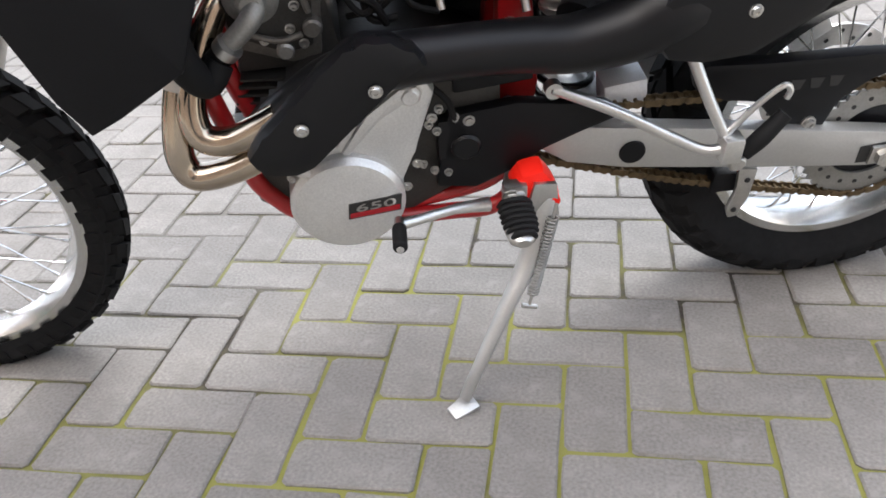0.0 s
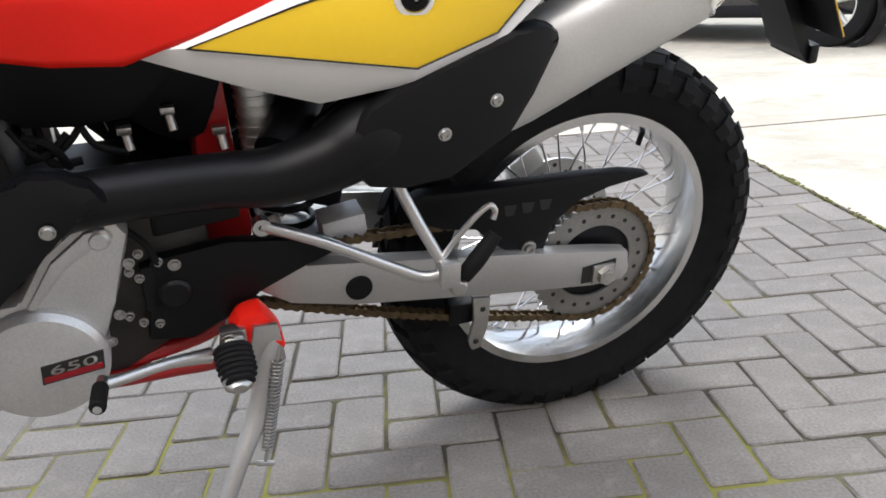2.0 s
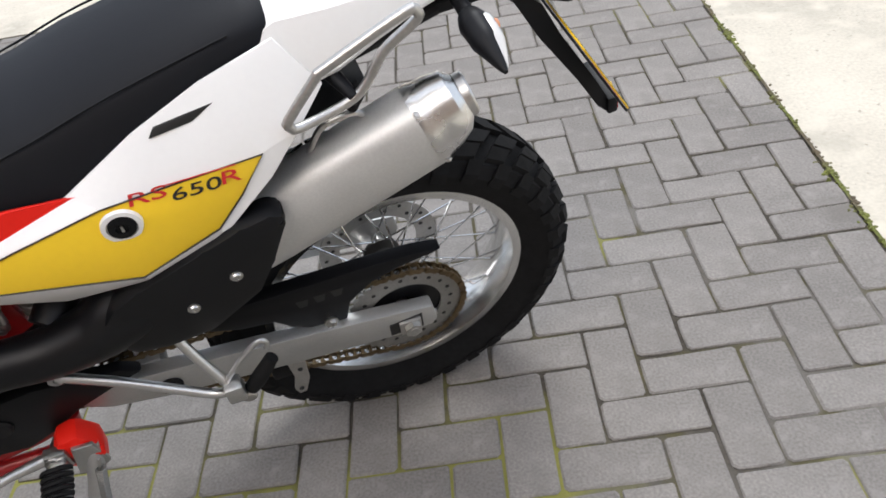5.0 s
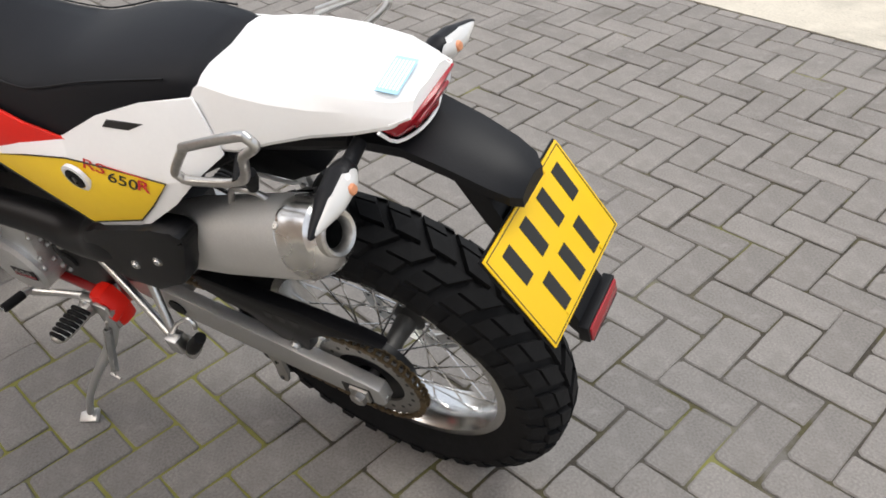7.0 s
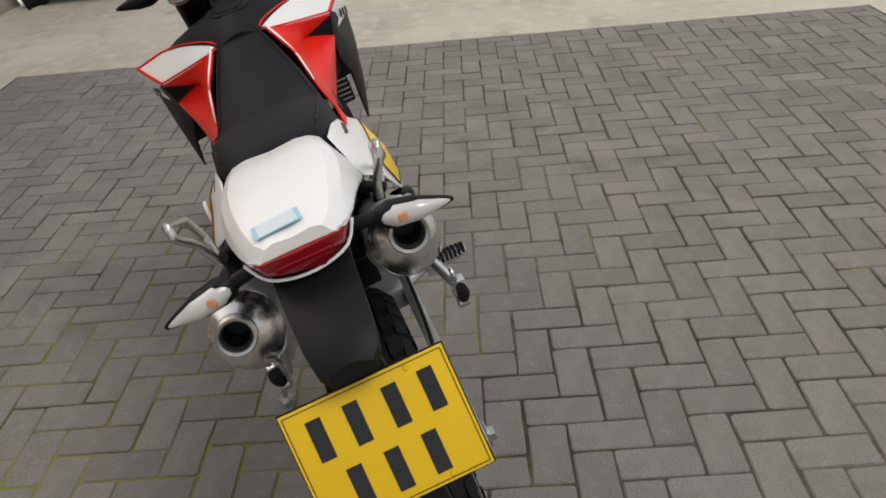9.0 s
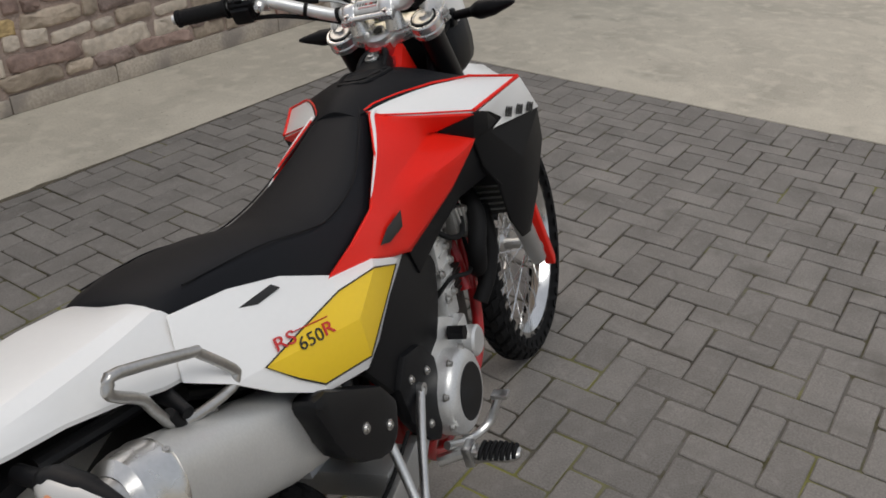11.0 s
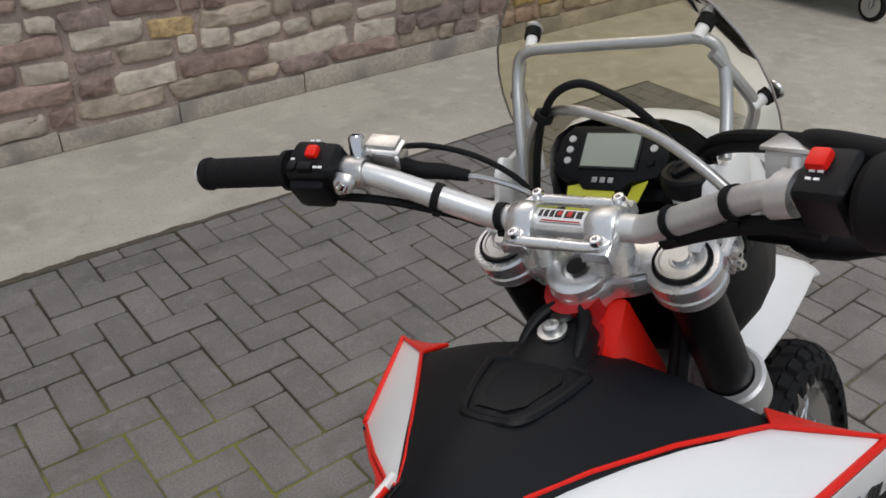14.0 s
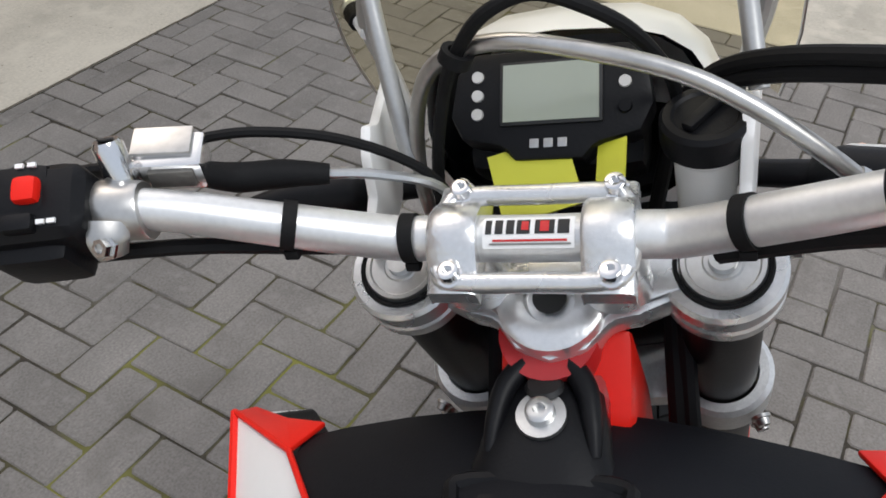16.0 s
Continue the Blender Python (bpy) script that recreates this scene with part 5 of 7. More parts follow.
    grab = part("grab_handle", tube(S((-0.012, 0.146, 0.962), (-0.027, 0.153, 0.988), (-0.066, 0.161, 1.022), (-0.065, 0.163, 1.035), (-0.050, 0.165, 1.039), (0.056, 0.165, 0.992), (0.066, 0.164, 0.984), (0.111, 0.162, 0.930), (0.112, 0.160, 0.918), (0.102, 0.157, 0.908), (0.050, 0.145, 0.909), (0.012, 0.140, 0.922)), 0.0068, 12, 3, closed=True), STEEL, moto, "grey tubular grab handle")
    grab.matrix_basis = Matrix.Translation((0, 0, 0) if s > 0 else (0, 0.014, -0.014))
    part("handle_bracket", tube(S((0.04, 0.098, 0.930), (0.028, 0.128, 0.922), (0.022, 0.143, 0.917)), [0.012, 0.009, 0.008], 12), BLACK, moto)

# white tail
def tail_rings():
    out = []
    for x, w, zt, ze, wl, zl in ((0.125, 0.080, 1.004, 0.998, 0.106, 0.918), (0.092, 0.078, 1.022, 1.012, 0.110, 0.922), (0.03, 0.088, 1.030, 1.017, 0.116, 0.942), (-0.03, 0.091, 1.035, 1.020, 0.108, 0.966), (-0.09, 0.087, 1.038, 1.022, 0.097, 0.984), (-0.15, 0.077, 1.037, 1.024, 0.084, 0.994), (-0.195, 0.064, 1.032, 1.018, 0.070, 1.003), (-0.218, 0.048, 1.030, 1.016, 0.055, 1.010)):
        h = [(0, zt), (w * 0.55, zt + 0.003), (w * 0.82, zt - 0.001), (w, ze), (w + (wl - w) * 0.7, ze + (zl - ze) * 0.5), (wl, zl + 0.006), (wl * 0.98, zl), (wl * 0.8, zl - 0.004)]
        out.append([(x, y, z) for y, z in h] + [(x, -y, z) for y, z in h[:0:-1]])
    return out


tail = part("tail", loft(tail_rings()), WHITE, moto, "white tail fairing", smooth=24)
stick = part("sticker", box((-0.183, 0.014, 1.0394), (0.030, 0.066, 0.0008), 0.0, Matrix.Rotation(0.10, 4, 'Z') @ Matrix.Rotation(-0.09, 4, 'Y')), INK_BLUE, tail, "pale blue printed sticker")
for k in range(6):
    part("print_line", box((-0.183 + 0.0045 * (k - 2.5), 0.014 + 0.0005 * (k - 2.5), 1.0400 + 0.0004 * (k - 2.5)), (0.0024, 0.054, 0.0006), 0.0, Matrix.Rotation(0.10, 4, 'Z') @ Matrix.Rotation(-0.09, 4, 'Y')), WHITE, stick)
lamp = part("tail_light", shell([(-0.185, 0.074, 1.004), (-0.222, 0.056, 1.012), (-0.226, 0.0, 1.012), (-0.222, -0.056, 1.012), (-0.185, -0.074, 1.004), (-0.192, -0.056, 0.976), (-0.204, -0.020, 0.970), (-0.204, 0.020, 0.970), (-0.192, 0.056, 0.976)], [(0, 1, 8), (1, 2, 7, 8), (2, 3, 5, 6, 7), (3, 4, 5)], 0.02, inward=(1, 0, 0.2)), LENS_RED, moto, "red tail light in a white surround")
part("lamp_core", box((-0.213, 0.0, 0.990), (0.006, 0.080, 0.016), 0.004, Matrix.Rotation(-0.55, 4, 'Y')), LENS_RED, lamp)
part("light_trim", tube([(-0.184, 0.077, 1.002), (-0.192, 0.058, 0.973), (-0.205, 0.02, 0.966), (-0.205, -0.02, 0.966), (-0.192, -0.058, 0.973), (-0.184, -0.077, 1.002)], 0.0024, 8, 3), WHITE, lamp)
fend = []
for x, w, z, sag in ((-0.02, 0.056, 0.952, 0.004), (-0.12, 0.058, 0.963, 0.006), (-0.19, 0.055, 0.964, 0.006), (-0.25, 0.052, 0.946, 0.008), (-0.30, 0.048, 0.926, 0.010), (-0.326, 0.042, 0.912, 0.010), (-0.338, 0.030, 0.902, 0.010)):
    top = [(x, w * k, z - sag * abs(k) ** 2) for k in (-1, -0.6, -0.2, 0.2, 0.6, 1)]
    out = top + [(x, w, z - 0.016 - sag), (x, -w, z - 0.016 - sag)]
    fend.append(out)
fender = part("rear_fender", loft(fend), BLACK, moto, "black plastic rear mudguard with number plate", smooth=30)
part("plate_arm", loft([[(x + 0.02 * q, w, z + 0.01 * q), (x + 0.02 * q, -w, z + 0.01 * q), (x - 0.012, -w, z), (x - 0.012, w, z)] for x, w, z, q in ((-0.22, 0.034, 0.94, 1.2), (-0.275, 0.036, 0.89, 1.6), (-0.31, 0.038, 0.82, 1.4), (-0.37, 0.040, 0.72, 1), (-0.405, 0.044, 0.655, 0.8), (-0.415, 0.044, 0.642, 0.5))]), BLACK, fender)
pdir = Vector((-0.087, 0, -0.146)).normalized()
pn = Vector((-pdir.z, 0, pdir.x))
pn = pn if pn.x < 0 else -pn
pc = Vector((-0.3545, 0, 0.780))
pm = basis(pc + pn * 0.006, (0, -1, 0), -pdir)
plate = part("number_plate", box((0, 0, 0), (0.228, 0.168, 0.003), 0.0012), PLATE_Y, fender, "yellow number plate with dark bars")
plate.data.transform(pm)
bb = box((0, 0, -0.0042), (0.232, 0.172, 0.004), 0.0015)
bb.transform(pm)
part("plate_backing", bb, BLACK, plate, "black backing plate")
for (x, y, w, h) in ((0, 0.0795, 0.220, 0.0012), (0, -0.0795, 0.220, 0.0012), (0.1098, 0, 0.0012, 0.16), (-0.1098, 0, 0.0012, 0.16)):
    b = box((x, y, 0.0018), (w, h, 0.0006), 0.0)
    b.transform(pm)
    part("plate_line", b, INK, plate)
for (x, y) in ((-0.075, 0.036), (-0.024, 0.036), (0.030, 0.036), (0.080, 0.036), (-0.052, -0.040), (0.0, -0.040), (0.052, -0.040)):
    b = box((x, y, 0.0019), (0.021, 0.056, 0.0008), 0.0)
    b.transform(pm)
    part("plate_bar", b, INK, plate)
for (x, y) in ((0.06, 0.074), (-0.06, -0.074), (0.06, -0.074)):
    part("plate_screw", lathe([(0, 0), (0.0, 0.004), (0.002, 0.003), (0.002, 0)], pm @ Vector((x, y, 0.0015)), pn, 10), PLATE_Y, plate)
refl = part("reflector_mount", box((-0.414, 0, 0.660), (0.018, 0.102, 0.034), 0.004, Matrix.Rotation(0.08, 4, 'Y')), BLACK, fender)
part("reflector", box((-0.4235, 0, 0.6595), (0.005, 0.094, 0.028), 0.002, Matrix.Rotation(0.08, 4, 'Y')), LENS_RED, refl, "red reflector")


def indicator(base, tip, back, parent, stalk=0.035):
    """A flasher: rubber stalk, pointed black body and a clear lens with its amber bulb."""
    base, tip, back = Vector(base), Vector(tip), Vector(back).normalized()
    d = (tip - base).normalized()
    mid = base + d * stalk
    body = part("indicator", join(tube([base, mid], [0.010, 0.011], 12, 1), tube([mid, mid + d * 0.02, mid + (tip - mid) * 0.5, tip], [0.013, 0.021, 0.019, 0.003], 16, 5)), BLACK, parent, "black flasher with a clear lens")
    ln = tube([mid + d * 0.006 + back * 0.006, mid + d * 0.026 + back * 0.009, mid + (tip - mid) * 0.55 + back * 0.009, tip - d * 0.006 + back * 0.004], [0.009, 0.0165, 0.0145, 0.002], 14, 5)
    part("lens", ln, LENS_CLEAR, body, "clear lens")
    part("bulb", lathe([(0, 0), (0, 0.008), (0.004, 0.006), (0.005, 0)], mid + d * 0.034 + back * 0.0235, back, 14), AMBER, body)
    return body


for s in (1, -1):
    indicator((-0.145, 0.072 * s, 0.972), (-0.156, 0.215 * s, 0.950), (-1, 0, 0.15), moto)


# ---- rider controls, stand, pegs, chain guard ----
guard = part("chain_guard", slab([(-0.078, 0.516), (-0.03, 0.527), (0.067, 0.534), (0.218, 0.538), (0.315, 0.545), (0.335, 0.535), (0.325, 0.500), (0.28, 0.480), (0.226, 0.470), (0.20, 0.440), (0.150, 0.405), (0.125, 0.400), (0.107, 0.408), (0.094, 0.455), (0.05, 0.490), (0.0, 0.505)], 0.084, 0.112, 0.005), BLACK, moto, "black plastic chain guard")
for k in range(3):
    part("guard_slot", slab([(0.10 + 0.03 * k, 0.503), (0.122 + 0.03 * k, 0.505), (0.118 + 0.03 * k, 0.486), (0.105 + 0.03 * k, 0.486)], 0.110, 0.1125, 0.0), INK, guard)
bolt((0.135, 0.112, 0.421), (0, 1, 0), 0.010, 0.010, STEEL, guard)
guide = part("chain_guide", slab([(0.232, 0.350), (0.200, 0.345), (0.203, 0.285), (0.216, 0.246), (0.230, 0.244), (0.236, 0.262), (0.228, 0.30)], 0.112, 0.122, 0.003), STEEL, moto, "silver chain guide plate")
bolt((0.224, 0.122, 0.262), (0, 1, 0), 0.004, 0.003, INK, guide)
bolt((0.214, 0.122, 0.325), (0, 1, 0), 0.004, 0.003, INK, guide)
part("guide_block", box((0.235, 0.092, 0.312), (0.06, 0.035, 0.04), 0.006), BLACK, guide)

stand = part("side_stand", tube([(0.562, 0.178, 0.415), (0.572, 0.196, 0.365), (0.597, 0.222, 0.306), (0.634, 0.256, 0.250), (0.680, 0.293, 0.172), (0.711, 0.312, 0.105)], [0.016, 0.018, 0.0165, 0.0130, 0.0108, 0.010], 14, 5, flat=0.75), ALU_SATIN, moto, "silver side stand with a coil spring")
foot = box((0, 0, 0), (0.046, 0.034, 0.013), 0.004)
for q in foot.verts:
    if q.co.x > 0:
        q.co.y *= 0.75
foot.transform(Matrix.Translation((0.716, 0.318, 0.089)) @ Matrix.Rotation(-0.2487, 4, 'X') @ Matrix.Rotation(0.5, 4, 'Z'))
part("stand_foot", foot, ALU_SATIN, stand, "pale stand foot")
sp0, sp1 = Vector((0.554, 0.208, 0.405)), Vector((0.598, 0.250, 0.236))
sd = (sp1 - sp0).normalized()
su = sd.orthogonal().normalized()
sv = sd.cross(su)
part("stand_spring", tube([sp0.lerp(sp1, 0.12 + 0.76 * k / 150) + 0.0082 * (su * math.cos(k * 1.05) + sv * math.sin(k * 1.05)) for k in range(151)], 0.0019, 6, 1), CASE_LIGHT, stand, "grey steel coil spring")
part("spring_hook", tube([sp0, sp0.lerp(sp1, 0.13)], 0.0028, 6), STEEL, stand)
part("spring_hook", join(tube([sp0.lerp(sp1, 0.87), sp1], 0.0028, 6), rod(sp1 - Vector((0.012, 0, 0.004)), sp1 + Vector((0.012, 0, 0.004)), 0.004, 8)), STEEL, stand)
bracket = part("stand_bracket", join(slab([(0.617, 0.420), (0.603, 0.446), (0.568, 0.452), (0.543, 0.408), (0.548, 0.358), (0.585, 0.346), (0.612, 0.376)], 0.142, 0.188, 0.014), rod((0.556, 0.15, 0.40), (0.556, 0.196, 0.395), 0.012, 16, bevel=0.003)), RED, moto, "red painted stand bracket")
part("stand_plate", slab([(0.585, 0.435), (0.552, 0.432), (0.545, 0.37), (0.575, 0.35), (0.60, 0.36)], 0.188, 0.196, 0.002), ALU, bracket)

for s in (1, -1):
    drop = (0.0, 0.0, 0.0) if s > 0 else (-0.025, 0.0, -0.035)
    pad = []
    for y, w, h in ((0.196, 0.010, 0.006), (0.200, 0.019, 0.011), (0.212, 0.024, 0.013), (0.262, 0.023, 0.013), (0.280, 0.019, 0.012), (0.288, 0.010, 0.007)):
        pad.append([(0.617 + 0.05 * (y - 0.24) + w * math.cos(t), y, 0.411 + h * math.sin(t)) for t in (2 * math.pi * k / 18 for k in range(18))])
    for ring in pad if s < 0 else ():
        ring.reverse()
    peg = part("footpeg", flip(join(loft(pad), box((0.612, 0.192, 0.410), (0.026, 0.03, 0.030), 0.005)), s), STEEL, moto, "alloy footpeg with a ribbed rubber pad")
    peg.matrix_basis = Matrix.Translation(drop)
    for k in range(7):
        y = 0.210 + 0.0112 * k
        w = 0.0225 - 0.0008 * max(0, k - 3) ** 2
        part("peg_rib", flip(tube([(0.617 - w, y, 0.413), (0.617 - 0.7 * w, y + 0.002, 0.4235), (0.617, y + 0.003, 0.4265), (0.617 + 0.7 * w, y + 0.002, 0.4235), (0.617 + w, y, 0.413)], 0.0048, 8, 3), s), RUBBER, peg)
    part("peg_hanger", flip(join(tube([(0.60, 0.12, 0.40), (0.615, 0.17, 0.41), (0.62, 0.20, 0.417)], 0.013, 10), box((0.612, 0.185, 0.412), (0.035, 0.02, 0.045), 0.004)), s), ALU, peg)
    if s < 0:
        cover = part("pivot_cover", slab([(0.640, 0.470), (0.655, 0.560), (0.610, 0.620), (0.540, 0.640), (0.490, 0.600), (0.500, 0.520), (0.545, 0.440), (0.590, 0.405)], -0.136, -0.105, 0.012), BLACK, moto, "black plastic cover over the frame pivot")
        for x, z in ((0.600, 0.565), (0.560, 0.470), (0.535, 0.590)):
            bolt((x, -0.136, z), (0, -1, 0), 0.007, 0.006, STEEL, cover)
    hang = part("passenger_peg_bracket", flip(join(tube([(0.552, 0.140, 0.557), (0.47, 0.165, 0.527), (0.39, 0.190, 0.488), (0.345, 0.205, 0.470), (0.318, 0.215, 0.478)], 0.0085, 12), tube([(0.368, 0.160, 0.600), (0.345, 0.185, 0.545), (0.318, 0.210, 0.490)], 0.0085, 12), lathe([(0.132, 0.005), (0.132, 0.0125), (0.148, 0.0125), (0.148, 0.005)], (0.552, 0, 0.557), (0, 1, 0), 20, closed=True), box((0.312, 0.215, 0.478), (0.030, 0.03, 0.042), 0.006)), s), ALU, moto, "silver tubular passenger peg bracket")
    part("passenger_peg", flip(tube([(0.288, 0.212, 0.462), (0.268, 0.214, 0.488), (0.240, 0.210, 0.522)], [0.012, 0.0135, 0.011], 12), s), RUBBER, hang, "folded black rubber peg")
    part("peg_knuckle", flip(join(rod((0.296, 0.196, 0.448), (0.296, 0.222, 0.448), 0.013, 16, bevel=0.003), rod((0.308, 0.196, 0.468), (0.308, 0.216, 0.468), 0.012, 16, bevel=0.002)), s), STEEL, hang)
    bolt((0.308, 0.216 * s, 0.468), (0, s, 0), 0.0065, 0.005, STEEL, hang)
    part("hook_wire", flip(tube([(0.318, 0.21, 0.50), (0.285, 0.208, 0.54), (0.252, 0.205, 0.566), (0.240, 0.205, 0.558), (0.243, 0.206, 0.545)], 0.0045, 8), s), ALU, hang)
shift = part("shift_lever", join(tube([(0.645, 0.155, 0.372), (0.70, 0.175, 0.388), (0.755, 0.195, 0.395), (0.782, 0.205, 0.400)], [0.012, 0.008, 0.008, 0.010], 10, flat=0.8), rod((0.783, 0.20, 0.402), (0.786, 0.225, 0.410), 0.008, 12)), ALU, moto, "silver gear lever with a rubber tip")
part("shift_rubber", rod((0.785, 0.222, 0.409), (0.788, 0.272, 0.418), 0.0105, 16, bevel=0.002), RUBBER, shift)
part("shift_tip", rod((0.788, 0.270, 0.4175), (0.7885, 0.2765, 0.4185), 0.0055, 12), CHROME, shift)
caliper = part("rear_caliper", join(box((0.07, -0.075, 0.475), (0.075, 0.05, 0.045), 0.010, Matrix.Rotation(0.6, 4, 'Y')), rod((0.045, -0.075, 0.50), (0.10, -0.075, 0.455), 0.014, 12)), ALU, moto, "silver rear brake caliper")
part("caliper_bracket", slab([(0.09, 0.46), (0.03, 0.49), (-0.01, 0.36), (0.02, 0.34)], -0.098, -0.088, 0.003), ALU, caliper)
part("brake_line", tube([(0.07, -0.09, 0.49), (0.20, -0.11, 0.46), (0.38, -0.12, 0.47), (0.50, -0.12, 0.50)], 0.004, 8), RUBBER, caliper)

# ---- front end ----
RK = radians(27)
fdir = Vector((math.sin(RK), 0, -math.cos(RK)))       # down the fork
fup = -fdir
fwdp = Vector((math.cos(RK), 0, math.sin(RK)))        # forward in the clamp's plane


def clampframe(at):
    """The frame of a triple clamp: x forward, y left, z up along the fork."""
    return Matrix(((fwdp.x, 0, fup.x, at[0]), (0, 1, 0, at[1]), (fwdp.z, 0, fup.z, at[2]), (0, 0, 0, 1)))


def plan(outline, z0, z1, bevel=0.003):
    """A plate cut to an (x, y) outline between two heights."""
    bm = slab(outline, z0, z1, bevel)
    bm.transform(Matrix(((1, 0, 0, 0), (0, 0, 1, 0), (0, 1, 0, 0), (0, 0, 0, 1))))
    bmesh.ops.reverse_faces(bm, faces=bm.faces)
    return bm


FORK = Vector((1.072, -0.003, 1.128))                 # middle of the two fork caps
FS = 0.0995                                           # half the fork's spacing
CT = clampframe(FORK)
web = [(0.030, 0.075), (0.034, 0.03), (0.034, -0.03), (0.030, -0.075), (-0.018, -0.078), (-0.030, -0.052), (-0.034, -0.036), (-0.052, -0.022), (-0.060, 0.0), (-0.052, 0.022), (-0.034, 0.036), (-0.030, 0.052), (-0.018, 0.078)]
cl = join(plan(web, -0.030, -0.006, 0.005), plan([(x * 0.86, y) for x, y in web], -0.006, 0.001, 0.003))
for s in (1, -1):
    cl = join(cl, lathe([(-0.034, 0.024), (-0.034, 0.0355), (-0.031, 0.037), (-0.022, 0.037), (-0.020, 0.0355), (-0.016, 0.0355), (-0.014, 0.037), (-0.003, 0.037), (0.0, 0.0345), (0.0, 0.0275), (-0.010, 0.0265)], (0, FS * s, 0), (0, 0, 1), 40))
cl = join(cl, lathe([(-0.03, 0.012), (-0.03, 0.034), (0.004, 0.033), (0.006, 0.030), (0.006, 0.016), (0.001, 0.0145), (-0.03, 0.012)], (-0.024, 0, 0), (0, 0, 1), 32))
cl.transform(CT)
top_clamp = part("top_triple_clamp", cl, CLAMP, moto, "silver cast top fork clamp")
b = lathe([(0.0062, 0), (0.0062, 0.0105), (0.0056, 0)], (-0.024, 0, 0), (0, 0, 1), 20)
b.transform(CT)
part("stem_bore", b, INK, top_clamp)
for s in (1, -1):
    cap = lathe([(-0.006, 0.0255), (0.001, 0.0255), (0.004, 0.0242), (0.004, 0.0215), (0.0028, 0.0205), (0.0028, 0.012), (0.004, 0.0110), (0.004, 0.0085), (0.009, 0.0080), (0.009, 0.0)], (0, FS * s, 0), (0, 0, 1), 32)
    cap.transform(CT)
    fork = part("fork", tube([(FORK + Vector((0, FS * s, 0))) + fdir * d for d in (0.03, 0.42)], 0.0272, 28, 1), BLACK_PAINT, moto, "black upside-down fork leg")
    part("fork_cap", cap, ALU, fork, "silver fork cap with a black seal")
    seal = lathe([(0.0005, 0.0252), (0.0028, 0.0282), (0.0005, 0.0290)], (0, FS * s, 0), (0, 0, 1), 32, closed=True)
    seal.transform(CT)
    part("cap_seal", seal, RUBBER, fork)
    lo = (FORK + Vector((0, FS * s, 0))) + fdir * 0.42
    part("fork_slider", tube([lo - fdir * 0.01, lo + fdir * 0.30], 0.0215, 20, 1), STEEL, fork)
    base = lo + fdir * 0.42
    part("fork_shoe", join(tube([lo + fdir * 0.26, lo + fdir * 0.33, lo + fdir * 0.47], [0.026, 0.027, 0.024], 18, 1), tube([lo + fdir * 0.42, Vector((FX, 0.085 * s, FZ))], [0.028, 0.026], 16, 1)), ALU_SATIN, fork, "silver fork shoe")
    part("fork_guard", flip(slab([(1.396, 0.618), (1.414, 0.616), (1.436, 0.550), (1.470, 0.458), (1.526, 0.318), (1.516, 0.292), (1.498, 0.300), (1.446, 0.445)], 0.112, 0.140, 0.006), s), RED, fork, "red plastic fork guard")
lug = box((0.030, -FS - 0.034, -0.018), (0.036, 0.012, 0.030), 0.004)
lug.transform(CT)
ear = part("clamp_ear", lug, CLAMP, top_clamp, "silver ear with two bolts")
for h in (-0.010, -0.026):
    bolt(CT @ Vector((0.022, -FS - 0.040, h)), (-0.5, -1, 0), 0.0055, 0.008, STEEL, ear)
CB = clampframe(FORK + fdir * 0.205)
cb = join(plan([(0.032, 0.08), (0.036, 0.0), (0.032, -0.08), (-0.022, -0.08), (-0.030, 0), (-0.022, 0.08)], -0.03, -0.004, 0.005))
for s in (1, -1):
    cb = join(cb, lathe([(-0.038, 0.029), (-0.038, 0.040), (0.0, 0.040), (0.003, 0.036), (0.003, 0.029)], (0, FS * s, 0), (0, 0, 1), 36))
cb.transform(CB)
low_clamp = part("bottom_triple_clamp", cb, CAST, moto, "silver cast bottom fork clamp")
for s in (1, -1):
    for h in (-0.010, -0.026):
        bolt(CB @ Vector((-0.034, 0.128 * s, h)), (-fwdp + Vector((0, 0.4 * s, 0))), 0.006, 0.008, STEEL, low_clamp)
part("head_tube", tube([Vector((1.042, 0, 1.100)), Vector((1.042, 0, 1.100)) + fdir * 0.20], 0.031, 24, 1), SHADED_FRAME_RED, frame_red)
# same frame paint, but in the brighter RED without the painted shade
part("head_gusset", slab([(1.06, 1.09), (1.02, 1.045), (1.0, 1.0), (1.0, 0.93), (1.15, 0.90), (1.13, 0.97)], -0.050, 0.036, 0.010), RED, frame_red, "red head gusset")
for k, (y, dz) in enumerate(((-0.068, 0.0), (-0.076, 0.01), (0.058, 0.0))):
    part("wiring_loom", tube([(1.15, y, 1.06 + dz), (1.10, y * 1.05, 0.99), (1.06, y * 1.1, 0.93), (0.98, y * 1.1, 0.90)], 0.007, 8), RUBBER, moto)

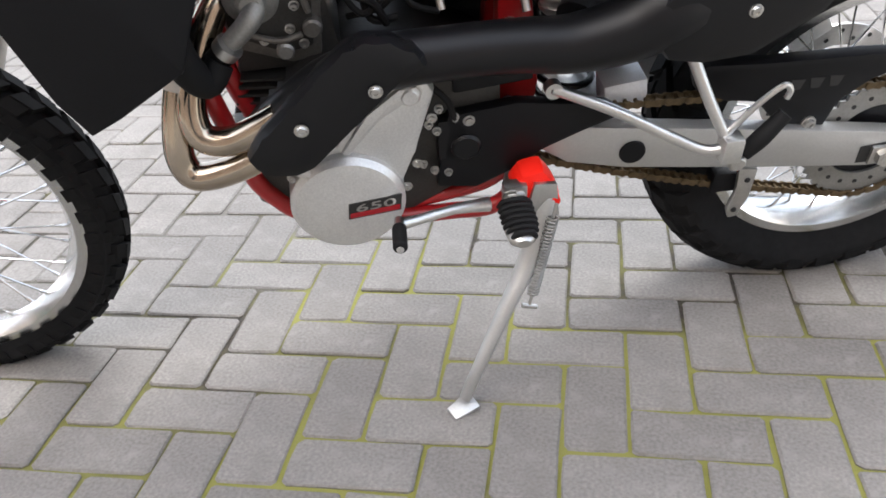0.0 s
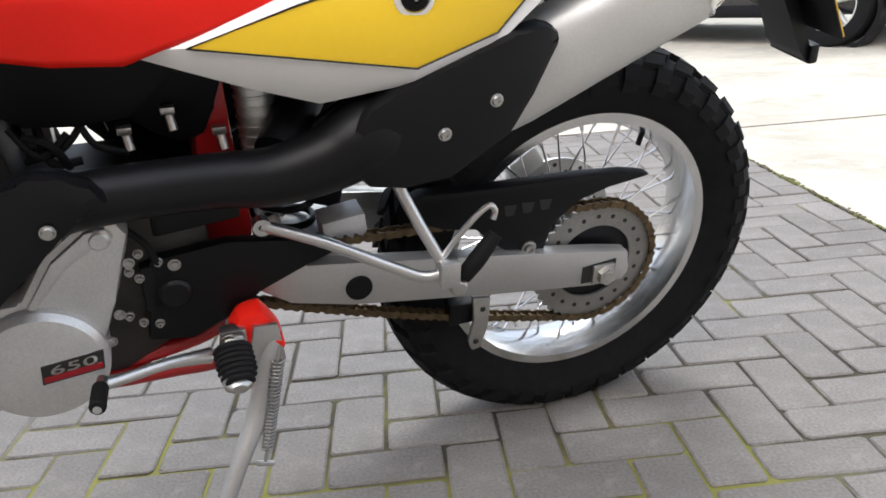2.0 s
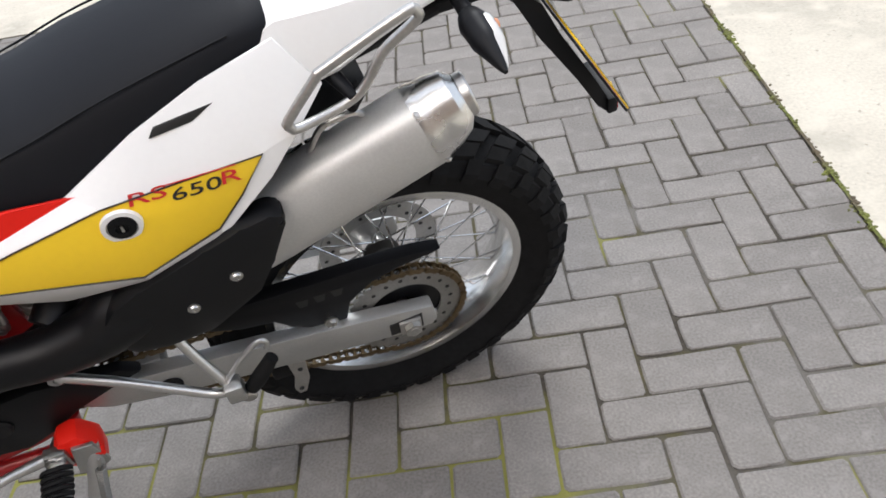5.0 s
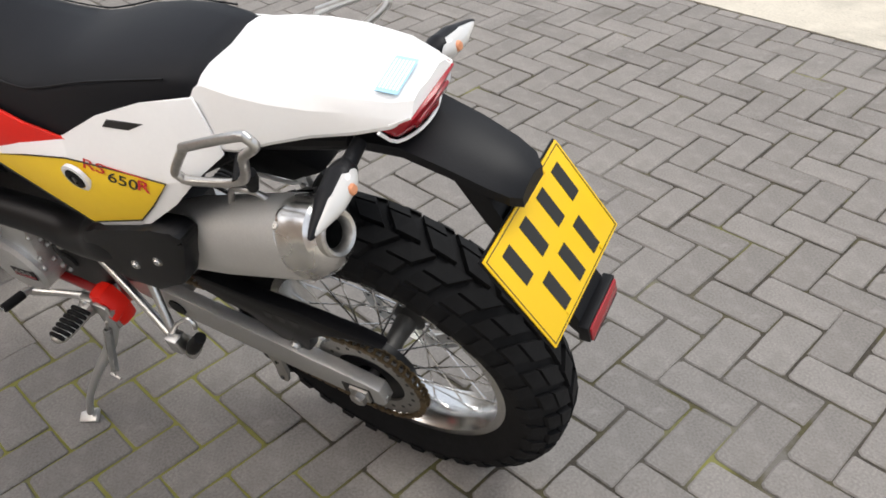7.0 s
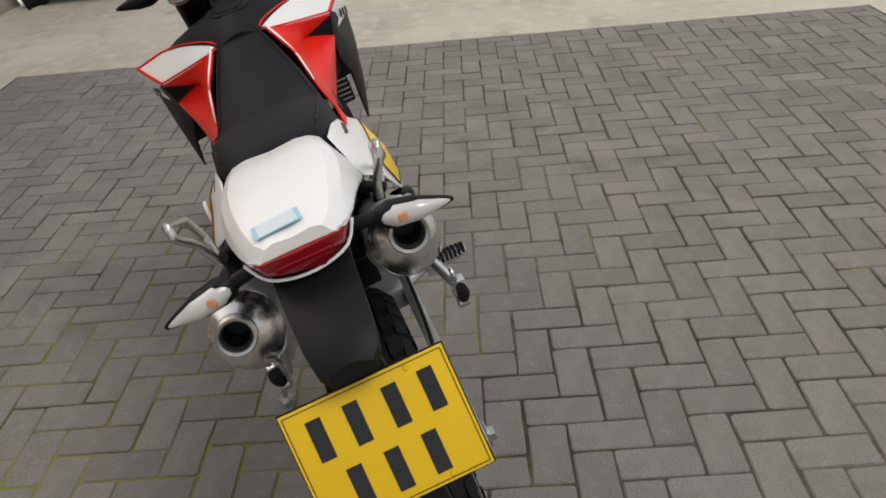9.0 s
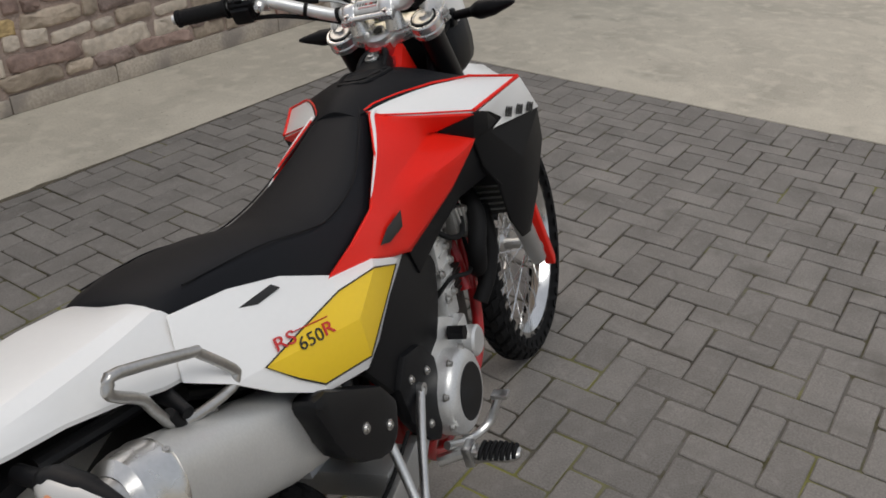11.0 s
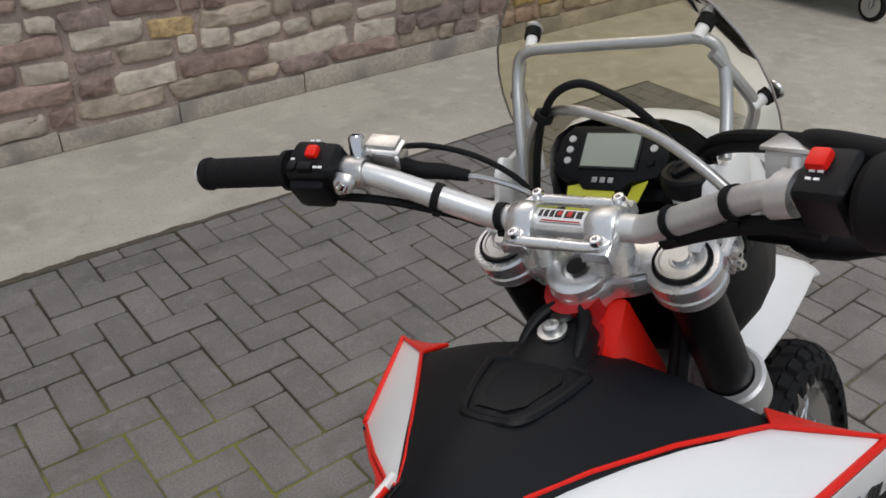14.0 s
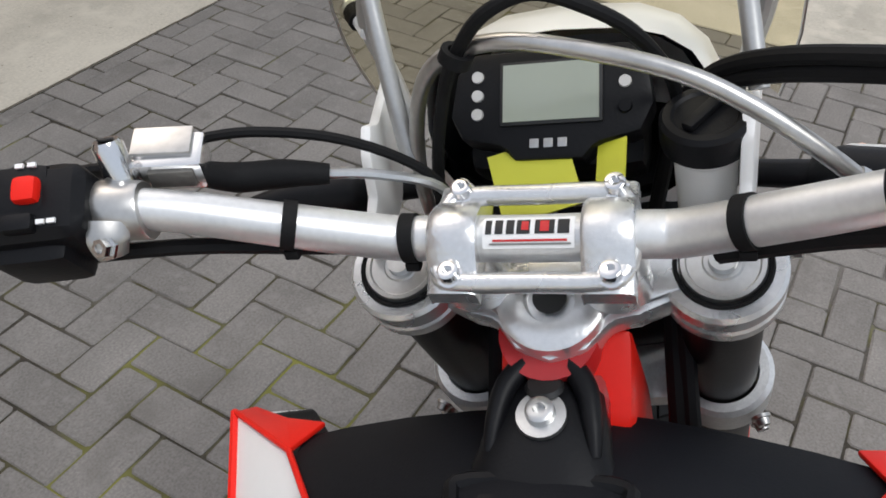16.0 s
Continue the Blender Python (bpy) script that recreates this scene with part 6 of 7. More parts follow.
bar_half = [(1.047, 0.0, 1.1680), (1.049, 0.060, 1.1680), (1.047, 0.085, 1.1705), (1.025, 0.143, 1.1985), (1.004, 0.195, 1.2250), (0.991, 0.235, 1.2360), (0.973, 0.310, 1.2385), (0.947, 0.415, 1.2395)]
bar_r = [0.0138, 0.0138, 0.0137, 0.0131, 0.0120, 0.0112, 0.0110, 0.0110]
bar = part("handlebar", tube([(x, -y, z) for x, y, z in bar_half[:0:-1]] + bar_half, bar_r[:0:-1] + bar_r, 24, 6), BAR, moto, "silver tapered handlebar")
for y in (0.0745, 0.138, -0.114, -0.178):
    p = Vector((float(np.interp(abs(y), [q[1] for q in bar_half], [q[0] for q in bar_half])), y, float(np.interp(abs(y), [q[1] for q in bar_half], [q[2] for q in bar_half]))))
    dr = Vector((-0.35 if abs(y) > 0.1 else -0.05, math.copysign(1, y), 0.42 if abs(y) > 0.1 else 0.08))
    part("cable_tie", join(lathe([(-0.0042, 0.0132), (-0.0042, 0.0150), (0.0042, 0.0150), (0.0042, 0.0132)], p, dr, 24, closed=True), box(p + Vector((-0.006, 0, -0.0155)), (0.007, 0.009, 0.006), 0.001)), RUBBER, bar, "black strap")
cdir = Vector((0.925, 0, 0.38))
hc0 = Vector((1.047, 0.001, 1.1690))
ring_pts = [hc0 + cdir * u + Vector((0, v, 0)) for u, v in ((-0.029, -0.040), (-0.029, 0.0), (-0.029, 0.040), (-0.024, 0.052), (0.0, 0.056), (0.024, 0.052), (0.029, 0.040), (0.029, 0.0), (0.029, -0.040), (0.024, -0.052), (0.0, -0.056), (-0.024, -0.052))]
hclamp = part("handlebar_clamp", tube(ring_pts, 0.0062, 12, 4, closed=True), CLAMP, moto, "silver handlebar clamp with four bolts")
for s in (1, -1):
    sad = [hc0 + cdir * u + Vector((0, 0.044 * s, 0)) + Vector((-0.38, 0, 0.925)) * h for u, h in ((-0.036, 0.000), (-0.024, 0.003), (-0.016, 0.012), (-0.006, 0.0185), (0.006, 0.0185), (0.016, 0.012), (0.024, 0.003), (0.036, 0.000), (0.036, -0.012), (-0.036, -0.012))]
    part("clamp_saddle", loft([[q + Vector((0, w * s, 0)) - Vector((-0.38, 0, 0.925)) * d for q in sad] for w, d in ((-0.0145, 0.002), (-0.012, 0.0), (0.012, 0.0), (0.0145, 0.002))]), CLAMP, hclamp, smooth=50)
    part("clamp_riser", join(rod((1.053, 0.044 * s, 1.162), (1.060, 0.042 * s, 1.122), 0.016, 20, 0.022), rod((1.027, 0.044 * s, 1.152), (1.075, 0.044 * s, 1.172), 0.011, 14)), CLAMP, hclamp)
for x, z in ((1.0205, 1.1620), (1.0735, 1.1825)):
    for s in (1, -1):
        part("clamp_bolt", lathe([(0, 0), (0, 0.0075), (0.0015, 0.0078), (0.002, 0.0062), (0.008, 0.0060), (0.0085, 0.005), (0.0085, 0.003), (0.005, 0.0028), (0.005, 0)], (x, 0.045 * s, z), (-0.37, 0, 0.93), 18), CHROME, hclamp)
def on_bar(y, angle, w, h, lift, mat, name, parent, label=""):
    """A thin film bent round the middle of the bar: y along it, angle round it from the top towards the rider."""
    vs, n = [], 5
    c = Vector((1.047, 0, 1.1680))
    for k in range(n):
        a = angle + h * (k / (n - 1) - 0.5) / 0.0138
        d = Vector((-math.sin(a), 0, math.cos(a)))
        vs.append([c + d * (0.0138 + lift) + Vector((0, y + q * w / 2, 0)) for q in (1, -1)])
    bm = bmesh.new()
    rows = [[bm.verts.new(q) for q in r] for r in vs]
    for a, b in zip(rows, rows[1:]):
        bm.faces.new((a[0], a[1], b[1], b[0]))
    r = bmesh.ops.extrude_face_region(bm, geom=list(bm.faces))
    for v in r["geom"]:
        if isinstance(v, bmesh.types.BMVert):
            v.co += (c + Vector((0, v.co.y, 0)) - v.co).normalized() * 0.0003
    return part(name, bm, mat, parent, label)


st = on_bar(0.001, 0.62, 0.052, 0.019, 0.0005, WHITE, "bar_sticker", hclamp, "small white sticker with dark and red bars")
for y, w, mat in ((0.0235, 0.0035, INK), (0.0175, 0.0045, INK), (0.0110, 0.0045, INK), (0.0035, 0.0075, INK), (-0.0085, 0.0110, INK), (-0.0190, 0.0065, INK)):
    on_bar(y, 0.42, w, 0.0085, 0.0009, mat, "sticker_bar", st)
on_bar(0.0025, 0.40, 0.004, 0.005, 0.0013, INK_RED, "sticker_mark", st)
on_bar(-0.0085, 0.42, 0.005, 0.006, 0.0013, INK_RED, "sticker_mark", st)
on_bar(0.000, 0.98, 0.042, 0.0012, 0.0009, INK_RED, "print_line", st)
on_bar(0.000, 1.12, 0.046, 0.0010, 0.0009, CASE_LIGHT, "print_line", st)

# left controls
def along_bar(y):
    return Vector((float(np.interp(abs(y), [q[1] for q in bar_half], [q[0] for q in bar_half])), y, float(np.interp(abs(y), [q[1] for q in bar_half], [q[2] for q in bar_half]))))


for s in (1, -1):
    shift_in = 0.015 if s > 0 else 0.002
    g0, g1 = along_bar((0.310 - shift_in) * s), along_bar((0.415 - shift_in) * s)
    d = (g1 - g0).normalized()
    n = 12
    grip = part("handlebar_grip", lathe([(-0.004, 0.0), (-0.004, 0.0225), (0.002, 0.0225), (0.003, 0.0165)] + [q for k in range(n) for q in ((0.006 + k * 0.0082, 0.0170), (0.0085 + k * 0.0082, 0.0174), (0.0118 + k * 0.0082, 0.0174), (0.0128 + k * 0.0082, 0.0170))] + [(0.106, 0.0165), (0.108, 0.0190), (0.114, 0.0185), (0.116, 0.012), (0.116, 0.0)], g0, d, 28), RUBBER, moto, "black ribbed rubber grip")
sw0, sw1 = along_bar(0.288), along_bar(0.225)
sdirv = (sw1 - sw0).normalized()
c = sw0.lerp(sw1, 0.5)
swm = basis(c, sdirv, (0.83, 0, 0.55))
bmx = box((0, 0, 0), (0.062, 0.046, 0.052), 0.014, seg=3)
bmx = join(bmx, box((-0.004, -0.022, -0.006), (0.044, 0.020, 0.040), 0.008), box((-0.006, 0.006, 0.020), (0.036, 0.030, 0.014), 0.006))
bmx.transform(swm)
switch = part("left_switch_housing", bmx, BLACK, moto, "black left switch cluster with a red button")


def on_switch(parent, m, centre, size, mat, name, bevel=0.002, turn=None):
    b = box(centre, size, bevel, turn)
    b.transform(m)
    return part(name, b, mat, parent)


on_switch(switch, swm, (0.002, 0.004, 0.0285), (0.014, 0.015, 0.010), RED, "red_button", 0.004)
on_switch(switch, swm, (-0.002, -0.014, 0.026), (0.018, 0.010, 0.010), BLACK, "turn_switch", 0.003)
on_switch(switch, swm, (-0.019, -0.012, 0.024), (0.012, 0.012, 0.010), BLACK, "horn_button", 0.004)
for x, y in ((-0.004, 0.0195), (0.003, 0.0195), (-0.020, -0.004), (0.010, -0.014), (0.016, -0.014)):
    on_switch(switch, swm, (x, y, 0.0270), (0.0045, 0.0025, 0.0016), WHITE, "symbol", 0.0)
pc0 = along_bar(0.2155)
pax = Vector((0.25, -1, -0.20)).normalized()           # along the bar, inwards
pfw = Vector((0.80, 0.20, 0.0))
perch = part("clutch_perch", lathe([(-0.0125, 0.0116), (-0.0125, 0.0165), (-0.011, 0.0172), (0.011, 0.0172), (0.0125, 0.0165), (0.0125, 0.0116)], pc0, pax, 28, closed=True), STEEL, moto, "nickel clutch lever perch")
pm_ = basis(pc0 + Vector((0.034, -0.016, 0.010)), (0.30, -1.0, -0.18), (0.9, 0.3, 0.35))
pb = box((0, 0, 0), (0.040, 0.026, 0.022), 0.0035)
pb.transform(pm_)
block = part("perch_block", pb, CHROME, perch)
pb = box((0.002, -0.0135, 0.001), (0.026, 0.003, 0.013), 0.001)
pb.transform(pm_)
part("block_recess", pb, CASE_MID, block)
pb = box((-0.003, 0.004, 0.0125), (0.034, 0.020, 0.004), 0.0012)
pb.transform(pm_)
part("block_cap", pb, STEEL, block)
part("pivot_pin", tube([pc0 + Vector((0.010, 0.004, 0.004)), pc0 + Vector((0.012, 0.004, 0.012)), pc0 + Vector((0.014, 0.004, 0.034)), pc0 + Vector((0.0145, 0.004, 0.037))], [0.0095, 0.0088, 0.0088, 0.0070], 18, 1), CHROME, perch)
part("pivot_hole", rod(pc0 + Vector((0.0143, 0.004, 0.0372)), pc0 + Vector((0.0146, 0.004, 0.0380)), 0.0045, 14), INK, perch)
part("band_tongue", tube([pc0 + Vector((-0.016, 0.0, 0.004)), pc0 + Vector((-0.022, 0.0, -0.004)), pc0 + Vector((-0.024, 0.0, -0.014))], [0.011, 0.0115, 0.008], 14, 4, flat=0.4), STEEL, perch)
part("band_bolt", lathe([(0, 0), (0, 0.0075), (0.002, 0.0075), (0.002, 0.0058), (0.007, 0.0056), (0.007, 0.003), (0.004, 0.003), (0.004, 0)], pc0 + Vector((-0.0245, 0, -0.007)), (-0.85, 0.1, 0.5), 6), CHROME, perch)
part("clutch_lever", tube([pc0 + Vector((0.045, 0.01, -0.002)), (1.052, 0.27, 1.224), (1.040, 0.34, 1.222), (1.012, 0.415, 1.220)], [0.008, 0.0075, 0.007, 0.008], 10, flat=0.7), BLACK, perch, "black clutch lever")
part("cable_boot", tube([pc0 + Vector((0.036, -0.028, 0.000)), (1.050, 0.175, 1.216), (1.060, 0.150, 1.211), (1.0686, 0.1246, 1.204)], [0.0075, 0.0095, 0.0090, 0.0062], 12), RUBBER, perch, "black rubber cable boot")
part("clutch_cable", tube([(1.0675, 0.128, 1.205), (1.078, 0.098, 1.196), (1.092, 0.066, 1.176), (1.10, 0.055, 1.14), (1.11, 0.05, 1.09)], 0.0034, 8), ALU, perch, "pale cable")
part("switch_cable", tube([(1.0560, 0.2060, 1.2390), (1.0650, 0.165, 1.238), (1.078, 0.115, 1.222), (1.092, 0.075, 1.190), (1.105, 0.062, 1.15), (1.115, 0.06, 1.10)], 0.0034, 8), RUBBER, perch, "black cable")
part("under_lever_cable", tube([(0.99, 0.25, 1.205), (1.01, 0.19, 1.195), (1.04, 0.12, 1.17), (1.08, 0.07, 1.14)], 0.005, 8), RUBBER, perch)

# right controls
rs0, rs1 = along_bar(-0.278), along_bar(-0.238)
rdv = (rs0 - rs1).normalized()
rc = rs0.lerp(rs1, 0.5)
rsm = basis(rc, rdv, (0.86, 0, 0.5))
bmx = box((0, 0.002, 0.002), (0.040, 0.048, 0.050), 0.010, seg=3)
bmx.transform(rsm)
rswitch = part("right_switch_housing", bmx, BLACK, moto, "black right switch cluster with a red button")
on_switch(rswitch, rsm, (-0.006, 0.009, 0.028), (0.016, 0.017, 0.012), RED, "red_button", 0.004)
for x, y in ((-0.008, 0.0), (-0.002, 0.0), (-0.008, -0.007), (-0.002, -0.007)):
    on_switch(rswitch, rsm, (x, y, 0.0273), (0.0040, 0.0022, 0.0016), WHITE, "symbol", 0.0)
th0, th1 = along_bar(-0.324), along_bar(-0.280)
part("throttle_housing", join(tube([th1, th1.lerp(th0, 0.2), th1.lerp(th0, 0.8), th0], [0.026, 0.0345, 0.0325, 0.021], 28, 3), tube([th1.lerp(th0, 0.5) + Vector((0.02, 0, 0.022)), (1.015, -0.252, 1.264), (1.045, -0.225, 1.258)], [0.013, 0.011, 0.008], 12)), RUBBER, moto, "black throttle housing")
for k in range(2):
    part("throttle_cable", tube([(1.03, -0.238, 1.261 - 0.007 * k), (1.080, -0.185, 1.248 - 0.009 * k), (1.125, -0.130, 1.231 - 0.010 * k), (1.158, -0.095, 1.205 - 0.008 * k), (1.175, -0.075, 1.165), (1.16, -0.055, 1.08)], 0.0056, 10), RUBBER, moto, "black throttle cable")
rp = along_bar(-0.224)
mc = part("brake_master_cylinder", join(lathe([(-0.010, 0.0125), (-0.010, 0.019), (0.010, 0.019), (0.010, 0.0125)], rp, (-0.35, -1, 0.3), 24, closed=True), rod(rp + Vector((0.026, 0.012, 0.0)), rp + Vector((0.032, -0.05, 0.004)), 0.011, 14), rod(rp + Vector((0.018, 0.0, 0.004)), rp + Vector((0.024, 0.0, 0.020)), 0.007, 12)), BAR, moto, "silver brake master cylinder")
resv = part("brake_reservoir", box(rp + Vector((0.046, 0.006, 0.006)), (0.030, 0.042, 0.030), 0.005, Matrix.Rotation(-0.2, 4, 'Z')), LENS_CLEAR, mc, "pale reservoir with a metal lid")
part("reservoir_lid", box(rp + Vector((0.046, 0.006, 0.023)), (0.033, 0.046, 0.004), 0.0015, Matrix.Rotation(-0.2, 4, 'Z')), ALU, resv)
part("brake_lever", tube([rp + Vector((0.04, -0.02, -0.004)), (1.050, -0.30, 1.212), (1.025, -0.36, 1.207), (0.985, -0.420, 1.203)], [0.008, 0.0075, 0.007, 0.008], 10, flat=0.7), ALU, mc, "silver brake lever")
part("brake_hose", tube([(1.060, -0.170, 1.190), (1.0645, -0.150, 1.207), (1.070, -0.118, 1.231), (1.077, -0.082, 1.250), (1.084, -0.035, 1.263), (1.094, 0.012, 1.268), (1.112, 0.055, 1.252), (1.124, 0.080, 1.215), (1.130, 0.092, 1.150), (1.16, 0.095, 1.05)], 0.0052, 12, 6), STEEL, mc, "grey braided brake hose")
part("hose_fitting", tube([rp + Vector((0.026, 0.012, 0.0)), (1.058, -0.185, 1.186), (1.0605, -0.166, 1.193)], 0.0068, 8), ALU, mc)
part("bar_tube_right", tube([along_bar(-0.10) + Vector((0.004, 0, -0.018)), along_bar(-0.16) + Vector((0.004, 0, -0.020)), along_bar(-0.21) + Vector((0.0, 0, -0.024)), along_bar(-0.25) + Vector((0.004, 0, -0.03))], 0.008, 10), RUBBER, moto, "black wiring sleeve")

# instrument and headlight cowl
dm = basis((1.152, 0.0015, 1.2055), (0, -1, 0), (0.70, 0, 0.72))
dbm = bmesh.new()
prof = [(-0.066, -0.012), (-0.062, 0.016), (-0.050, 0.030), (0.050, 0.031), (0.062, 0.018), (0.066, -0.010), (0.058, -0.028), (0.030, -0.034), (0.022, -0.044), (-0.022, -0.044), (-0.030, -0.034), (-0.058, -0.028)]
dash_b = plan(prof, -0.030, -0.001, 0.005)
dash_b.transform(dm)
dash = part("instrument_panel", dash_b, BLACK, moto, "black digital instrument panel with a grey-green display")


def on_dash(bm, mat, name, label=""):
    bm.transform(dm)
    return part(name, bm, mat, dash, label)


on_dash(box((0.0015, 0, 0.0), (0.066, 0.042, 0.003), 0.001), INK, "display_bezel")
on_dash(box((0.0015, 0, 0.0018), (0.0615, 0.0375, 0.0012), 0.0), LCD, "display", "grey-green liquid crystal display")
for x, y in ((-0.047, 0.013), (-0.047, 0.0005), (-0.047, -0.012), (0.047, 0.018), (0.048, 0.004)):
    on_dash(lathe([(0, 0), (0, 0.0042), (0.0015, 0.0038), (0.0015, 0)], (x, y, -0.001), (0, 0, 1), 14), LENS_CLEAR, "warning_light")
on_dash(lathe([(0, 0), (0, 0.0045), (0.0025, 0.004), (0.0025, 0)], (0.048, -0.012, -0.001), (0, 0, 1), 14), BLACK, "button")
for k in range(3):
    on_dash(box((-0.009 + 0.009 * k, -0.033, 0.0), (0.006, 0.006, 0.0015), 0.0005), STEEL, "mark")
on_dash(box((0, -0.01, -0.05), (0.12, 0.07, 0.05), 0.012), BLACK, "instrument_back")
cowl_r = []
for x, w, z0, z1 in ((1.196, 0.100, 1.10, 1.228), (1.212, 0.107, 1.06, 1.232), (1.27, 0.112, 1.01, 1.215), (1.33, 0.108, 0.97, 1.170), (1.385, 0.090, 0.955, 1.10), (1.41, 0.070, 0.955, 1.05)):
    ring = []
    for k in range(20):
        a = 2 * math.pi * k / 20
        sx, cz = math.sin(a), math.cos(a)
        ring.append((x - 0.02 * (1 - cz) * 0.5, w * math.copysign(abs(sx) ** 0.7, sx), (z0 + z1) / 2 + (z1 - z0) / 2 * math.copysign(abs(cz) ** 0.75, cz)))
    cowl_r.append(ring)
cowlbm = loft(cowl_r, caps=False)
cowl = part("headlight_cowl", cowlbm, WHITE, moto, "white headlight cowl with a clear screen")
part("cowl_lining", loft([[(p[0] + 0.006, p[1] * 0.93, 1.18 + (p[2] - 1.18) * 0.93) for p in r] for r in cowl_r[:4]], caps=False), BLACK, cowl)
part("headlight_housing", loft([[(x, w * math.copysign(abs(math.sin(t)) ** 0.6, math.sin(t)), 1.028 + h * math.copysign(abs(math.cos(t)) ** 0.6, math.cos(t))) for t in (2 * math.pi * k / 24 for k in range(24))] for x, w, h in ((1.16, 0.060, 0.05), (1.18, 0.096, 0.075), (1.21, 0.110, 0.085), (1.27, 0.1150, 0.085), (1.315, 0.1115, 0.080), (1.325, 0.100, 0.07))]), BLACK, cowl, "black headlight housing", smooth=60)
part("headlight", lathe([(0, 0), (0.004, 0.05), (-0.02, 0.072), (-0.03, 0.075)], (1.412, 0, 1.005), (1, 0, 0.2), 28), LENS_CLEAR, cowl, "clear headlight lens")
for s in (1, -1):
    part("cowl_support", flip(slab([(1.068, 1.140), (1.080, 1.158), (1.098, 1.166), (1.106, 1.192), (1.122, 1.206), (1.140, 1.198), (1.190, 1.205), (1.195, 1.165), (1.15, 1.130), (1.10, 1.122)], 0.112, 0.120, 0.003, shift=lambda x, z: (x - 1.10) * 0.10), s), WHITE, cowl)
iga = Vector((-0.18, 0.0, 1.0)).normalized()
lock_ = part("ignition_lock", lathe([(-0.075, 0.0), (-0.075, 0.018), (-0.024, 0.0195), (-0.020, 0.0225), (-0.016, 0.0225), (-0.016, 0.0)], (1.124, -0.094, 1.195), iga, 32), WHITE, moto, "black ignition lock on a white collar")
part("lock_cap", lathe([(-0.0155, 0.0), (-0.0155, 0.0262), (-0.010, 0.0272), (0.002, 0.0268), (0.005, 0.0245), (0.0052, 0.020), (0.0035, 0.018), (0.0035, 0.0)], (1.124, -0.094, 1.195), iga, 36), BLACK, lock_)
lk = box((0, 0, 0.005), (0.036, 0.008, 0.005), 0.002)
lk.transform(basis((1.124, -0.094, 1.1965), (0.8, -0.6, 0.14), (0.6, 0.8, 0.1)))
part("lock_bar", lk, BLACK, lock_)
part("tag", box((1.113, 0.010, 1.165), (0.052, 0.052, 0.001), 0.0, Matrix.Rotation(-0.5, 4, 'Y') @ Matrix.Rotation(0.3, 4, 'Z')), YELLOW_TAG, moto, "lime yellow paper tag")
part("tag_fold", box((1.120, -0.038, 1.172), (0.03, 0.02, 0.001), 0.0, Matrix.Rotation(-0.4, 4, 'Y') @ Matrix.Rotation(-0.4, 4, 'X')), YELLOW_TAG, moto)
hoop = part("screen_frame", tube([(1.124, 0.094, 1.178), (1.148, 0.104, 1.245), (1.166, 0.109, 1.286), (1.170, 0.098, 1.308), (1.172, 0.05, 1.311), (1.174, -0.05, 1.311), (1.178, -0.097, 1.310), (1.180, -0.112, 1.290), (1.168, -0.118, 1.252), (1.138, -0.124, 1.205)], 0.0062, 12, 6), ALU_SATIN, moto, "grey tubular screen frame")
for s in (1, -1):
    part("frame_stay", tube([(1.172, 0.106 * s, 1.298), (1.188, 0.124 * s, 1.264), (1.202, 0.132 * s, 1.235), (1.20, 0.122 * s, 1.200), (1.19, 0.112 * s, 1.165)], 0.0062, 10), ALU_SATIN, hoop)
    for p, q in (((1.172, 0.092, 1.312), (1.192, 0.097, 1.327)), ((1.197, 0.131, 1.238), (1.217, 0.146, 1.247))):
        p, q = Vector((p[0], p[1] * s, p[2])), Vector((q[0], q[1] * s, q[2]))
        kn = part("screen_fixing", rod(p, p.lerp(q, 0.7), 0.0062, 12), WHITE, hoop)
        part("rubber_ring", rod(p.lerp(q, 0.55), q, 0.0088, 14), RUBBER, kn)
        part("fixing_head", rod(q, q + (q - p).normalized() * 0.006, 0.0100, 16, bevel=0.002), ALU, kn)
sv, sf, rows, cols = [], [], 9, 13
for i in range(rows):
    t = i / (rows - 1)
    for j in range(cols):
        q = -1 + 2 * j / (cols - 1)
        w = 0.132 + 0.026 * math.sin(math.pi * (0.15 + 0.7 * t)) - 0.05 * t ** 3
        sv.append((1.305 - 0.115 * t - 0.065 * q * q * (1 - 0.35 * t), w * q, 1.175 + 0.225 * t - 0.03 * abs(q) ** 3))
for i in range(rows - 1):
    for j in range(cols - 1):
        a = i * cols + j
        sf.append((a, a + 1, a + cols + 1, a + cols))
sb = bmesh.new()
me = bpy.data.meshes.new("tmp")
me.from_pydata(sv, [], sf)
sb.from_mesh(me)
bpy.data.meshes.remove(me)
scr = part("windscreen", sb, SCREEN, moto, "clear yellowish acrylic windscreen", smooth=60)
scr.visible_shadow = False
edge = [sv[(rows - 1) * cols + j] for j in range(cols)]
part("screen_edge", tube([sv[i * cols] for i in range(rows)] + edge[1:-1] + [sv[i * cols + cols - 1] for i in range(rows - 1, -1, -1)], 0.0013, 6, 1), STEEL, scr)
part("black_cable_arch", tube([(1.118, 0.078, 1.140), (1.112, 0.070, 1.185), (1.104, 0.054, 1.235), (1.096, 0.038, 1.264), (1.090, 0.018, 1.286), (1.092, -0.008, 1.294), (1.098, -0.034, 1.282), (1.112, -0.058, 1.258), (1.140, -0.075, 1.215), (1.165, -0.080, 1.16)], 0.0042, 10), RUBBER, moto, "black cable looped over the instrument")
